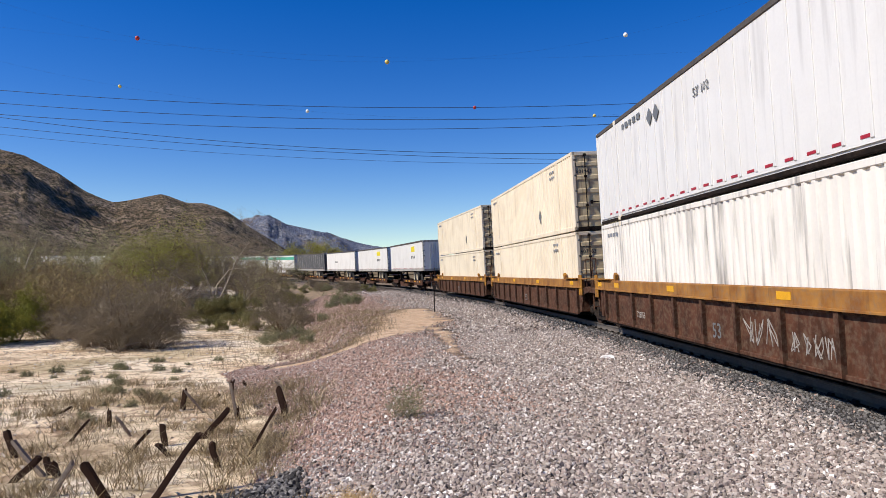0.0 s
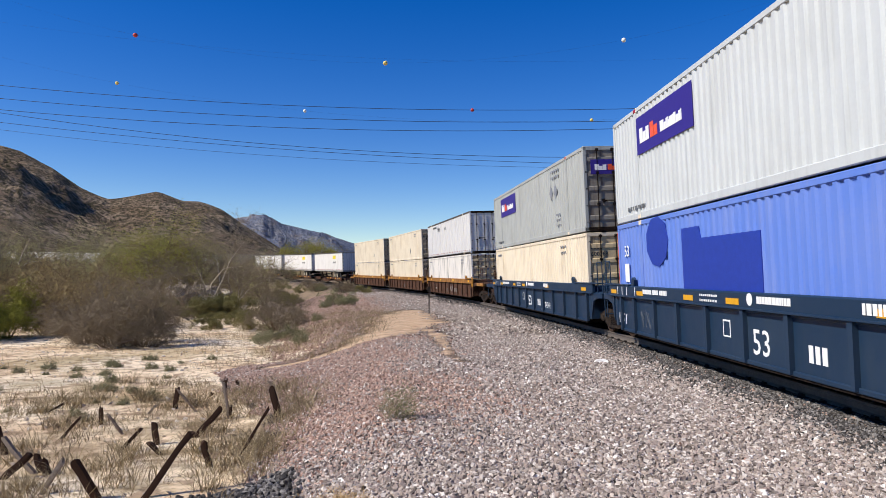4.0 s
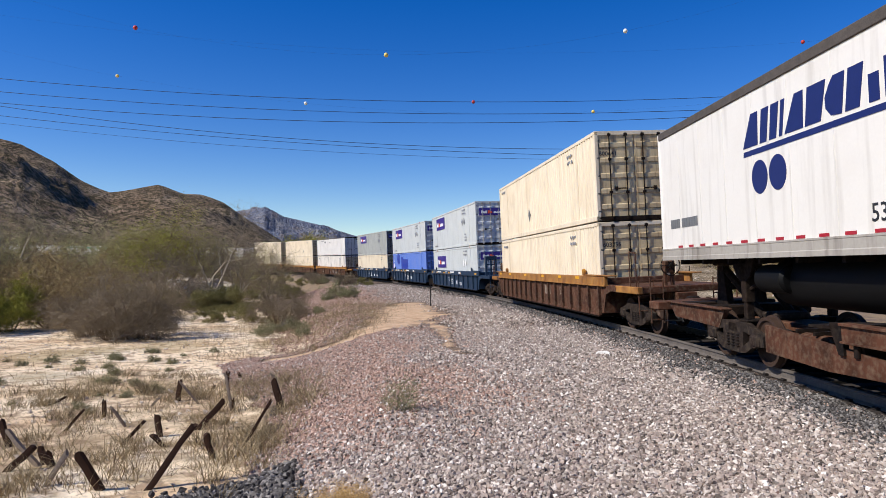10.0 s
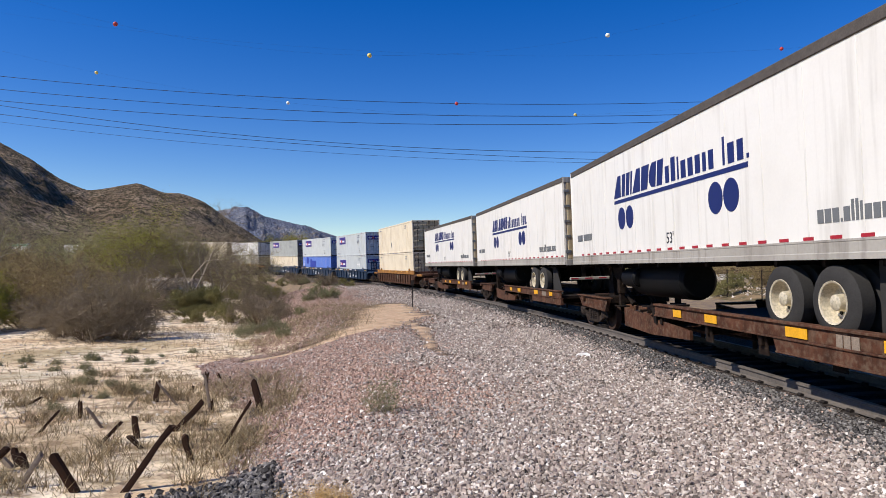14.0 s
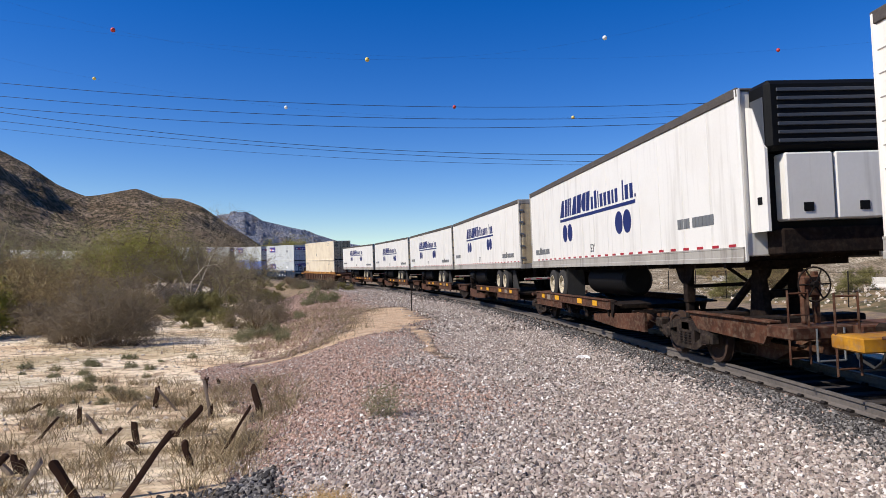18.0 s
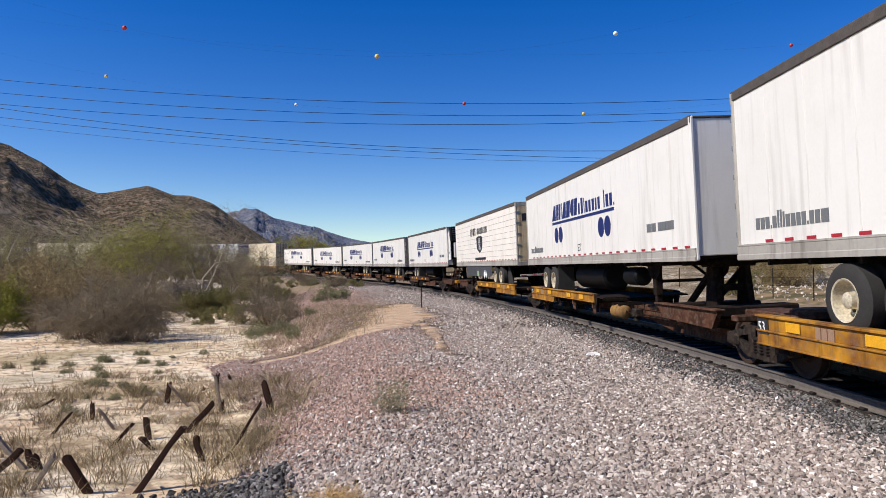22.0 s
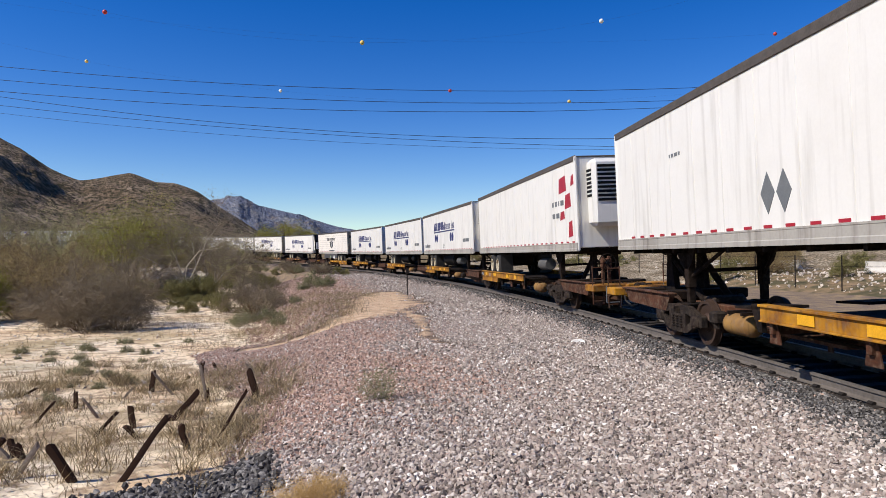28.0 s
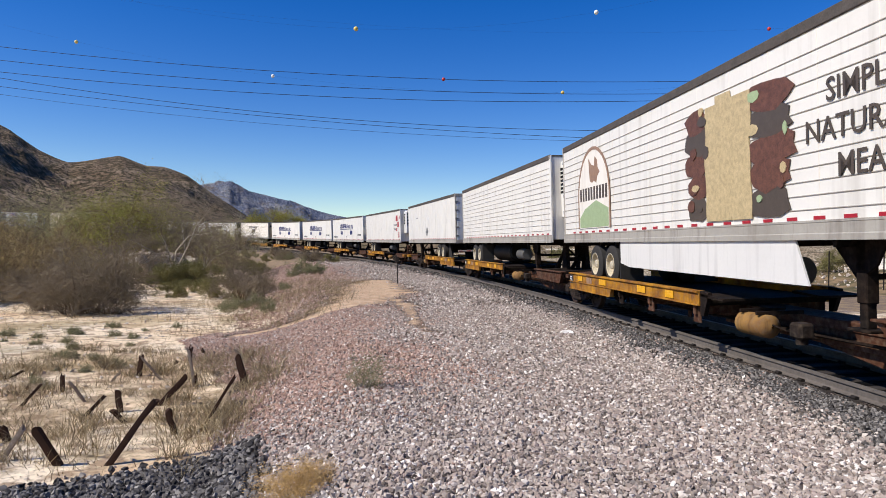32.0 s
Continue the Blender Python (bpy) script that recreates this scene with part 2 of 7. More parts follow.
def thing(name, label, category, group="", kind=""):
    return tagged(new(name), label, category, group, kind)


def lettering(text, size, material_name):
    """A mesh of the built-in font, its foot line on x, standing in x and z, read along +x from -y."""
    cu = bpy.data.curves.new("text", "FONT")
    cu.body, cu.size, cu.extrude, cu.resolution_u, cu.offset = text, size, 0.003, 2, 0.005 * size
    ob = bpy.data.objects.new("text", cu)
    scene.collection.objects.link(ob)
    me = bpy.data.meshes.new_from_object(ob.evaluated_get(bpy.context.evaluated_depsgraph_get()))
    bpy.data.objects.remove(ob)
    me.transform(Matrix.Rotation(radians(90), 4, "X"))
    return me


# ---- the line of the track ----
CURVE_AT = (-400.0, 20.0, 50.0, 80.0, 120.0, 170.0, 800.0)
CURVE_BEND = (3.78, 3.78, 3.68, 4.37, 3.88, 3.88, 3.88)   # thousandths of a radian a metre
LEAN = 0.0398                                              # cant of the curve
ls = np.arange(-160.0, 460.0, 0.25)
bend = np.interp(ls, CURVE_AT, CURVE_BEND) / 1000
lh = np.cumsum(bend) * 0.25
lh += 1.61395 - np.interp(0, ls, lh)
lx, ly = np.cumsum(np.cos(lh)) * 0.25, np.cumsum(np.sin(lh)) * 0.25
lx += 6.765 - np.interp(0, ls, lx)
ly += 13.63 - np.interp(0, ls, ly)
lz = np.where(ls < 185, 3.76e-7 * np.clip(ls, 0, 185) ** 3, 2.38 + 0.025 * (ls - 185))


def on_line(s):
    return Vector((np.interp(s, ls, lx), np.interp(s, ls, ly), np.interp(s, ls, lz)))


def heading(s):
    return float(np.interp(s, ls, lh))


def side(s, left, up):
    """A point beside the line: metres to the left and above the rails, canted."""
    h = heading(s)
    l2, u2 = left * math.cos(LEAN) + up * math.sin(LEAN), up * math.cos(LEAN) - left * math.sin(LEAN)
    return on_line(s) + Vector((-math.sin(h) * l2, math.cos(h) * l2, u2))


def gone(t):
    """Metres that the train has run by t."""
    return 10.2571 * t - 0.0038027 * t * t


def car_pose(c, t, half=7.8):
    """The pose of a car whose middle lies c metres along the train."""
    s = c + gone(t)
    a, b = on_line(s + half), on_line(s - half)
    d = a - b
    rot = Euler((-LEAN, -math.atan2(d.z, math.hypot(d.x, d.y)), math.atan2(d.y, d.x))).to_matrix().to_4x4()
    return Matrix.Translation((a + b) / 2) @ rot


ROLLING = []   # things and the metres along the train at which they ride


# ---- ground ----
def fbm(x, y, scale, octaves=4, seed=0.0):
    """Cheap smooth noise for arrays, about -1 to 1."""
    r, a, tot = np.zeros_like(x), 1.0, 0.0
    for i in range(octaves):
        f = 2.0 ** i / scale
        p = seed + 17.3 * i
        r += a * (np.sin(x * f * 1.7 + p + 1.3 * np.sin(y * f * 1.1 + p * 2)) * np.sin(y * f * 1.9 - p + 1.7 * np.sin(x * f * 0.9 + p * 3)))
        tot += a
        a *= 0.5
    return r / tot


def beside(x, y):
    """Metres to the left of the line, and metres along it, for arrays."""
    px, py = lx[::4], ly[::4]
    s4, h4 = ls[::4], lh[::4]
    best = np.full(x.shape, 1e18)
    idx = np.zeros(x.shape, int)
    for i in range(len(px)):
        d = (x - px[i]) ** 2 + (y - py[i]) ** 2
        m = d < best
        best[m] = d[m]
        idx[m] = i
    dx, dy = x - px[idx], y - py[idx]
    left = -np.sin(h4[idx]) * dx + np.cos(h4[idx]) * dy
    along = np.cos(h4[idx]) * dx + np.sin(h4[idx]) * dy
    far = np.where(left > 0, 1, -1) * np.sqrt(best)
    near = np.abs(along) < 1.5
    return np.where(near, left, far), s4[idx] + np.where(near, along, 0)


def ground_z(x, y):
    d, s = beside(x, y)
    rail = np.interp(s, ls, lz)
    wash = -1.2 - 0.012 * np.clip(s, 0, 130) * 0.6 + 0.10 * fbm(x, y, 9.0, 3) + 0.03 * fbm(x, y, 1.6, 3, 5.0)
    crest = np.interp(s, (-60, 4, 12, 24, 45, 70, 98, 170, 260), (7.0, 7.2, 7.8, 9.6, 9.0, 7.6, 4.0, 4.0, 7.0)) + 0.35 * fbm(x, y, 5.0, 2, 2.0)
    toe = crest + np.interp(s, (-60, -2, 7, 14, 24, 40, 110), (2.6, 2.8, 5.0, 4.0, 4.5, 6.0, 7.0))
    bank = rail - 0.33 - 0.012 * np.clip(np.abs(d) - 2, 0, 8) + 0.025 * fbm(x, y, 2.5, 3, 9.0)
    bed = rail - 0.2 - LEAN * np.clip(d, -1.8, 1.8) + 0.016 * fbm(x, y, 0.7, 3, 7.0)
    m = np.clip((2.3 - np.abs(d)) / 0.7, 0, 1)
    bank = bank * (1 - m) + bed * m
    k = np.clip((d - crest) / (toe - crest), 0, 1)
    k = k * k * (3 - 2 * k)
    left = bank * (1 - k) + np.minimum(wash, bank - 0.4) * k
    # opening of the stream under the bridge
    gap = np.exp(-((s - 139) / 7.0) ** 4)
    left = np.where(np.abs(d) < 16, left * (1 - gap) + np.minimum(left, -2.4) * gap, left)
    # the other side: a ditch, a dirt road and then the scrub hill
    e = -d
    right = bank - 0.3 * np.clip((e - 4.5) / 3, 0, 1) + 1.0 * np.clip((e - 22) / 4, 0, 1) + 0.05 * np.clip(e - 26, 0, 30) + 0.25 * fbm(x, y, 4.0, 4, 8.0) * np.clip((e - 22) / 3, 0, 1)
    right = np.where((s < -40) | (s > 150), np.minimum(right, bank + 6), right)
    right = np.where(e < 16, right * (1 - gap) + np.minimum(right, -2.4) * gap, right)
    z = np.where(d >= 0, left, right)
    r = np.hypot(x, y)
    z = z + np.where(d > 0, 1.0, 0.0) * 0.018 * np.clip(r - 130, 0, 400) * np.clip((d - 25) / 40, 0, 1)
    return z


def axis(lo, hi, near0, near1, step, grow=1.09):
    a = list(np.arange(near0, near1 + 1e-6, step))
    st = step
    while a[-1] < hi:
        st *= grow
        a.append(a[-1] + st)
    st = step
    while a[0] > lo:
        st *= grow
        a.insert(0, a[0] - st)
    return np.array(a)


def sheet(name, xs, ys, zf, material, label, category, kind="structure"):
    gx, gy = np.meshgrid(xs, ys)
    gz = zf(gx, gy)
    co = np.stack([gx, gy, gz], -1).reshape(-1, 3)
    nx, ny = len(xs), len(ys)
    i = (np.arange(ny - 1)[:, None] * nx + np.arange(nx - 1)[None]).reshape(-1)
    quads = np.stack([i, i + 1, i + nx + 1, i + nx], 1)
    return raw(name, co, quads, material, label, category, kind)


def fill(me, co, faces):
    """Puts arrays of verts and of equal-sided faces into a mesh."""
    n = faces.shape[1]
    me.vertices.add(len(co))
    me.vertices.foreach_set("co", np.asarray(co, np.float32).ravel())
    me.loops.add(faces.size)
    me.loops.foreach_set("vertex_index", faces.astype(np.int32).ravel())
    me.polygons.add(len(faces))
    me.polygons.foreach_set("loop_start", np.arange(0, faces.size, n, dtype=np.int32))
    me.update(calc_edges=True)
    return me


def raw(name, co, faces, material, label="", category="", kind="", parent=None, smooth=True):
    me = fill(bpy.data.meshes.new(name), co, faces)
    me.polygons.foreach_set("use_smooth", np.full(len(faces), smooth))
    me.materials.append(material)
    ob = new(name, me)
    ob.parent = parent
    return tagged(ob, label, category, "", kind)


def attr(k, name):
    nd = k.t.nodes.new("ShaderNodeAttribute")
    nd.attribute_name = name
    return nd.outputs["Fac"]


def edge(k, value, wobble, amount, lo, hi):
    """A 0 to 1 step of value with a ragged edge."""
    add = k.t.nodes.new("ShaderNodeMath")
    add.operation = "MULTIPLY_ADD"
    add.inputs[1].default_value = amount
    k.link(wobble, add.inputs[0])
    k.link(value, add.inputs[2])
    mr = k.t.nodes.new("ShaderNodeMapRange")
    mr.inputs["From Min"].default_value, mr.inputs["From Max"].default_value = lo + amount / 2, hi + amount / 2
    k.link(add.outputs[0], mr.inputs["Value"])
    return mr.outputs[0]


def ground_material():
    k = Mat("ground", 0.95, 0.0, 0.08)
    sandy = k.ramp(k.noise(0.35, 8.0), ((0.3, lin("c6a684")), (0.5, lin("e8d1ae")), (0.72, lin("f6e8d0"))))
    sandy = k.mix(k.ramp(k.noise(2.3, 8.0), ((0.5, 0.0), (0.6, 0.75))), sandy, lin("8a7058"))
    sandy = k.mix(k.ramp(k.noise(11.0, 6.0), ((0.55, 0.0), (0.68, 0.65))), sandy, lin("6f5d4b"))
    sandy = k.mix(k.ramp(k.noise(0.8, 5.0, k.mapped((0.35, 1.6, 1.0))), ((0.56, 0.0), (0.66, 0.55))), sandy, lin("87755c"))
    grass = k.mix(k.ramp(k.noise(3.1, 6.0), ((0.35, 0.0), (0.6, 1.0))), lin("a58d63"), lin("75683f"))
    sandy = k.mix(k.ramp(k.noise(0.14, 6.0), ((0.53, 0.0), (0.6, 0.55))), sandy, grass)
    vor = k.n("ShaderNodeTexVoronoi", Scale=30.0)
    k.link(k.co, vor.inputs["Vector"])
    grey = k.ramp(vor.outputs["Color"], ((0.1, lin("403833")), (0.4, lin("887b71")), (0.6, lin("715f57")), (0.9, lin("b9aca0"))))
    # cell edges go near-black: shade between stones painted into the gravel
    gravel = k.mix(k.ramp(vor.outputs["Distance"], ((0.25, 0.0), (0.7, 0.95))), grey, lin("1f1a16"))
    gravel = k.mix(k.ramp(k.noise(0.4, 5.0), ((0.45, 0.0), (0.7, 0.4))), gravel, lin("7d675c"))
    slopes = k.mix(k.ramp(k.noise(1.3, 7.0), ((0.38, 0.0), (0.62, 1.0))), lin("75655a"), lin("978263"))
    slopes = k.mix(k.ramp(k.noise(12.0, 5.0), ((0.5, 0.0), (0.7, 0.6))), slopes, lin("4f463c"))
    scrub = k.mix(k.ramp(k.noise(0.9, 7.0), ((0.4, 0.0), (0.6, 1.0))), lin("8a7458"), lin("56503a"))
    wob = k.noise(0.9, 6.0)
    c = k.mix(edge(k, attr(k, "slope_dirt"), wob, 0.9, 0.4, 0.6), sandy, slopes)
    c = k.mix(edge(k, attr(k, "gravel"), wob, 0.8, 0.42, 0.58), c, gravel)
    dirt = k.mix(k.ramp(k.noise(2.2, 8.0), ((0.35, 0.0), (0.65, 1.0))), lin("e6c9a6"), lin("cfaa88"))
    dirt = k.mix(k.ramp(k.noise(13.0, 5.0), ((0.56, 0.0), (0.7, 0.45))), dirt, lin("8f7763"))
    c = k.mix(edge(k, attr(k, "dirt"), k.noise(2.4, 9.0), 1.4, 0.3, 0.95), c, dirt)
    thatch = k.mix(k.ramp(k.noise(5.0, 7.0), ((0.4, 0.0), (0.6, 1.0))), lin("9a8561"), lin("6e5d45"))
    c = k.mix(edge(k, attr(k, "thatch"), k.noise(1.7, 8.0), 1.6, 0.35, 0.85), c, thatch)
    c = k.mix(edge(k, attr(k, "scrub"), wob, 0.6, 0.4, 0.6), c, scrub)
    # near-black bed: shade below the cars is part of this colour
    oily_shade = k.mix(k.ramp(k.noise(3.0, 7.0), ((0.4, 0.0), (0.65, 1.0))), lin("0e0c0a"), lin("1b1713"))
    c = k.mix(edge(k, attr(k, "oily_shade"), wob, 0.4, 0.4, 0.6), c, oily_shade)
    h = k.mix(attr(k, "gravel"), k.noise(7.0, 8.0), vor.outputs["Distance"])
    k.bump(h, 0.9, 0.06)
    return k.done(c)


# the worn way that climbs from the wash on to the ballast, and its spur
WAY = ((-5.6, 22.2, 0.3), (-4.8, 22.5, 0.45), (-3.8, 23.5, 0.55), (-3.1, 23.9, 0.7), (-2.4, 24.8, 1.0), (-1.9, 27.0, 1.5), (-1.7, 31.0, 1.9), (-2.0, 36.0, 1.6), (-1.9, 41.0, 0.8))
SPUR = ((-0.9, 28.0, 1.0), (-0.1, 24.2, 0.6), (0.2, 18.4, 0.3), (0.6, 17.0, 0.3))


def way_mask(x, y):
    best = np.zeros_like(x)
    rag = 0.45 * fbm(x, y, 0.9, 4, 1.0)
    for line in (WAY, SPUR):
        for (ax, ay, aw), (bx, by, bw) in zip(line, line[1:]):
            t = np.clip(((x - ax) * (bx - ax) + (y - ay) * (by - ay)) / ((bx - ax) ** 2 + (by - ay) ** 2), 0, 1)
            dist = np.hypot(x - ax - t * (bx - ax), y - ay - t * (by - ay))
            best = np.maximum(best, np.clip((1.5 if line is WAY else 1.0) - dist / (aw + t * (bw - aw)) + rag, 0, 1))
    return best


M_GROUND = ground_material()
gx_, gy_ = axis(-2600, 2600, -14, 12, 0.3, 1.075), axis(-700, 4200, 3, 40, 0.3, 1.06)
ground = sheet("ground", gx_, gy_, ground_z, M_GROUND, "sandy wash and grey ballast bank", "ground")


def gravel_limit(s):
    """How far left of the line the ballast spreads."""
    return np.interp(s, (-60, -4, 1, 5, 8.5, 10.5, 13, 20, 26, 36, 50, 110), (9.4, 9.6, 10.4, 12.2, 13.2, 12.2, 10.6, 9.6, 9.0, 8.6, 8.2, 4.0))


def ground_masks():
    me = ground.data
    co = np.zeros(len(me.vertices) * 3, np.float32)
    me.vertices.foreach_get("co", co)
    x, y = co.reshape(-1, 3)[:, 0].astype(float), co.reshape(-1, 3)[:, 1].astype(float)
    d, s = beside(x, y)
    lim = gravel_limit(s)
    gravel = np.clip((lim - d) / 0.8 + 0.5, 0, 1) * np.clip((d + 4.6) / 0.8 + 0.5, 0, 1)
    toe = np.interp(s, (-60, 16, 22, 40, 110, 300), (9.4, 10.0, 13.5, 15.5, 16.0, 16.0))
    slope = np.clip((toe - d) / 1.2 + 0.5, 0, 1) * np.clip(s / 8 - 1, 0, 1)
    scrub = np.clip((-d - 22) / 2 + 0.5, 0, 1)
    thatch = np.exp(-((x + 5.6) / 3.4) ** 4 - ((y - 11.8) / 4.6) ** 4) * 0.45
    oily_shade = np.clip((0.75 - d) / 0.4 + 0.5, 0, 1) * np.clip((d + 4.5) / 2 + 0.5, 0, 1)   # greasy cinders, with the train's shade put into their colour
    for name, val in (("gravel", gravel), ("slope_dirt", slope), ("dirt", way_mask(x, y)), ("scrub", scrub), ("thatch", thatch), ("oily_shade", oily_shade)):
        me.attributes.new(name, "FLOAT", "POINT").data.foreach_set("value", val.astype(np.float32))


ground_masks()


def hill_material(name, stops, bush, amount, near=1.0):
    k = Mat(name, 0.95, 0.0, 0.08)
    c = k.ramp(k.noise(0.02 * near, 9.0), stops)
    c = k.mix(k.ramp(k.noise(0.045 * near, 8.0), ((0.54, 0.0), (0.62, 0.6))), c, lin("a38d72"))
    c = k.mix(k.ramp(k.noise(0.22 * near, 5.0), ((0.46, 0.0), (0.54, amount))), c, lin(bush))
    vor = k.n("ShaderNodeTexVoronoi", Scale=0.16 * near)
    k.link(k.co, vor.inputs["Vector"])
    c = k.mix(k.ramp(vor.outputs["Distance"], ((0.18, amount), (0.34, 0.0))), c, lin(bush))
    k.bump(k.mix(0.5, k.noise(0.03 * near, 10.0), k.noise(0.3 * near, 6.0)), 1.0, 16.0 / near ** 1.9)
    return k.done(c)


M_HILL = hill_material("scrub_hill", ((0.3, lin("665542")), (0.5, lin("84705b")), (0.7, lin("ad9880"))), "3f3c2a", 0.75)
M_HILLSIDE = hill_material("near_hillside", ((0.3, lin("6f604d")), (0.5, lin("998872")), (0.7, lin("c8b99f"))), "474029", 0.7, 22.0)
# distance haze is mixed into these blue-grey slope and bush colours
M_FAR = hill_material("haze_tinted_range", ((0.3, lin("737a90")), (0.5, lin("9095a4")), (0.7, lin("b3afb0"))), "6a7086", 0.5, 0.4)


def ridge_range(name, line, dist, back, front, material, label, gully, foot, seed):
    """A mountain range: line gives (turn, rise) of the crest in degrees; slopes run from front to back of it, cut by gullies."""
    na, nr = 460, 110
    az = np.linspace(line[0][0], line[-1][0], na)[None, :]
    k = np.linspace(-1, 1, nr)[:, None]
    rr = np.where(k < 0, dist + k * (dist - front), dist + k * (back - dist))
    a = np.radians(az)
    x, y = rr * np.sin(a), rr * np.cos(a)
    crest = np.tan(np.radians(np.interp(az, [p[0] for p in line], [p[1] for p in line]))) * dist
    wide = np.convolve(np.pad(crest[0], 6, mode="edge"), np.ones(13) / 13, "valid")[None, :]
    crest = 0.6 * crest + 0.4 * wide
    body = np.where(k < 0, 1 - np.abs(k) ** 0.9, 1 - np.abs(k))
    # spurs and gullies run down from the crest
    w = dist * 0.16
    spur = np.array([noise.ridged_multi_fractal((px / w, py / w, seed), 0.9, 2.1, 6, 1.0, 2.0) for px, py in zip(x.ravel(), y.ravel())]).reshape(x.shape)
    spur = (spur - spur.mean()) / (spur.std() * 2 + 1e-6)
    depth = np.clip(np.abs(k) * 3.0, 0.06, 1) * np.clip((1 - np.abs(k)) * 3, 0, 1)
    h = crest * body * (1 + gully * depth * spur)
    co = np.stack([x, y, h + EYE[2] * np.clip(1 - np.abs(k), 0, 1) + foot * np.abs(k)], -1).reshape(-1, 3)
    i = (np.arange(nr - 1)[:, None] * na + np.arange(na - 1)[None]).reshape(-1)
    return raw(name, co, np.stack([i, i + 1, i + na + 1, i + na], 1), material, label, "mountain", "structure")


ridge_range("mountain_near", ((-80, 7), (-60, 9.5), (-45, 10.5), (-37, 9.6), (-33.5, 9.2), (-32, 8.8), (-30, 7.85), (-28.2, 6.6), (-26.3, 5.75), (-24.7, 6.1), (-22.9, 6.55), (-21.0, 5.8), (-19.8, 5.9), (-18.0, 5.3), (-16.3, 4.0), (-14.5, 2.9), (-12, 1.2), (-9, 0.1)),
            820, 1500, 290, M_HILL, "brown scrub-covered mountain ridge", 0.19, -4.0, 0.6)
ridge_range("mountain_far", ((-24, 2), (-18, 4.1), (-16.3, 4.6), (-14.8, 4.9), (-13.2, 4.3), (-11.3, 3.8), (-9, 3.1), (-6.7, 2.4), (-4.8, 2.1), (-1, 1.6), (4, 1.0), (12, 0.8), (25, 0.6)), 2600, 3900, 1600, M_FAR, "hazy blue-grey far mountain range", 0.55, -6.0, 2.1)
ridge_range("scrub_hillside", ((4, 0.2), (12, 1.6), (20, 3.6), (27, 4.6), (33, 4.9), (45, 6.5), (60, 9), (80, 11), (110, 10)), 170, 300, 50, M_HILLSIDE, "dry scrub hillside beyond the track", 0.35, -2.0, 3.3)

# ---- the track ----
M_RAIL = plain("rail_steel", "6d655e", 0.6, 0.1, 0.4, 2.0)
# ties are darkened: the shade of the train is in their colour
M_TIE = plain("shade_dark_tie", "3a3430", 0.9, 0, 0.5, 3.0)
M_CLIP = plain("clip_steel", "2b2623", 0.7, 0.2)
track = thing("railway_track", "curved single track on grey ballast", "railway track", kind="structure")


def sweep(profile, s0, s1, step):
    b, n, vs, ss = B(), len(profile), [], np.arange(s0, s1, step)
    for s in ss:
        vs += [side(s, l, u) for l, u in profile]
    fs = [(i * n + j, i * n + (j + 1) % n, (i + 1) * n + (j + 1) % n, (i + 1) * n + j) for i in range(len(ss) - 1) for j in range(n)]
    return b.add(vs, fs)


def rail_profile(o):
    return [(o + l, u) for l, u in ((-0.036, 0.0), (0.036, 0.0), (0.037, -0.035), (0.01, -0.05), (0.01, -0.14), (0.07, -0.165), (0.07, -0.18), (-0.07, -0.18), (-0.07, -0.165), (-0.01, -0.14), (-0.01, -0.05), (-0.037, -0.035))]


for o in (0.755, -0.755):
    part("rail", sweep(rail_profile(o), -40, 330, 1.0), M_RAIL, track, "", True)
tie_me = B().box(-0.12, 0.12, -1.3, 1.3, -0.38, -0.182, 0.02).mesh("tie")
tie_me.materials.append(M_TIE)
clip_b = B()
for i in range(270):
    s = -26 + i * 0.61
    tie = part("tie", tie_me, M_TIE, track)
    p = side(s, 0, 0)
    tie.matrix_basis = Matrix.Translation(p) @ Euler((-LEAN, 0, heading(s))).to_matrix().to_4x4()
    for o in (0.755, -0.755):
        for q in (0.1, -0.1):
            a, b_ = side(s - 0.05, o + q, -0.17), side(s + 0.05, o + q, -0.17)
            clip_b.tube(a, b_, 0.04, n=6)
part("rail_clips", clip_b, M_CLIP, track)

# ---- overhead line ----
M_WIRE = plain("wire_metal", "30343c", 0.6, 0.3)
M_BALLS = {"red": plain("red_marker", "c2352f", 0.5), "yellow": plain("yellow_marker", "e6c96a", 0.5), "white": plain("white_marker", "f0efe6", 0.5)}
SPAN = 115.0


def wire_line(rise, balls, thick, away):
    """A sagging wire across the view at a distance; rise: heights at left, middle and right as slopes; balls: (turn, slope, colour)."""
    (x0, r0), (x1, r1), (x2, r2) = rise
    co = np.polyfit((x0, x1, x2), (r0, r1, r2), 2)
    w = thing("power_line", "dark overhead wire with coloured marker balls" if balls else "dark overhead power wire", "power line", "overhead wires")
    pts = [(away * u, away, EYE[2] + away * np.polyval(co, u)) for u in np.linspace(-1.7, 1.7, 60)]
    part("wire", B().cable(pts, thick, 5), M_WIRE, w)
    for a, col in balls:
        u = math.tan(radians(a))
        b = B().lathe((away * u, away, EYE[2] + away * np.polyval(co, u) - 0.0), (0, 0, 1), [(0.34 * math.sin(t), 0.34 * math.cos(t)) for t in (math.pi * (i / 10 - 0.5) for i in range(11))], 16)
        part("marker_ball", b, M_BALLS[col], w, col + " marker ball", True)


def slope(a, e):
    return math.tan(radians(a)), math.tan(radians(e)) / math.cos(radians(a))


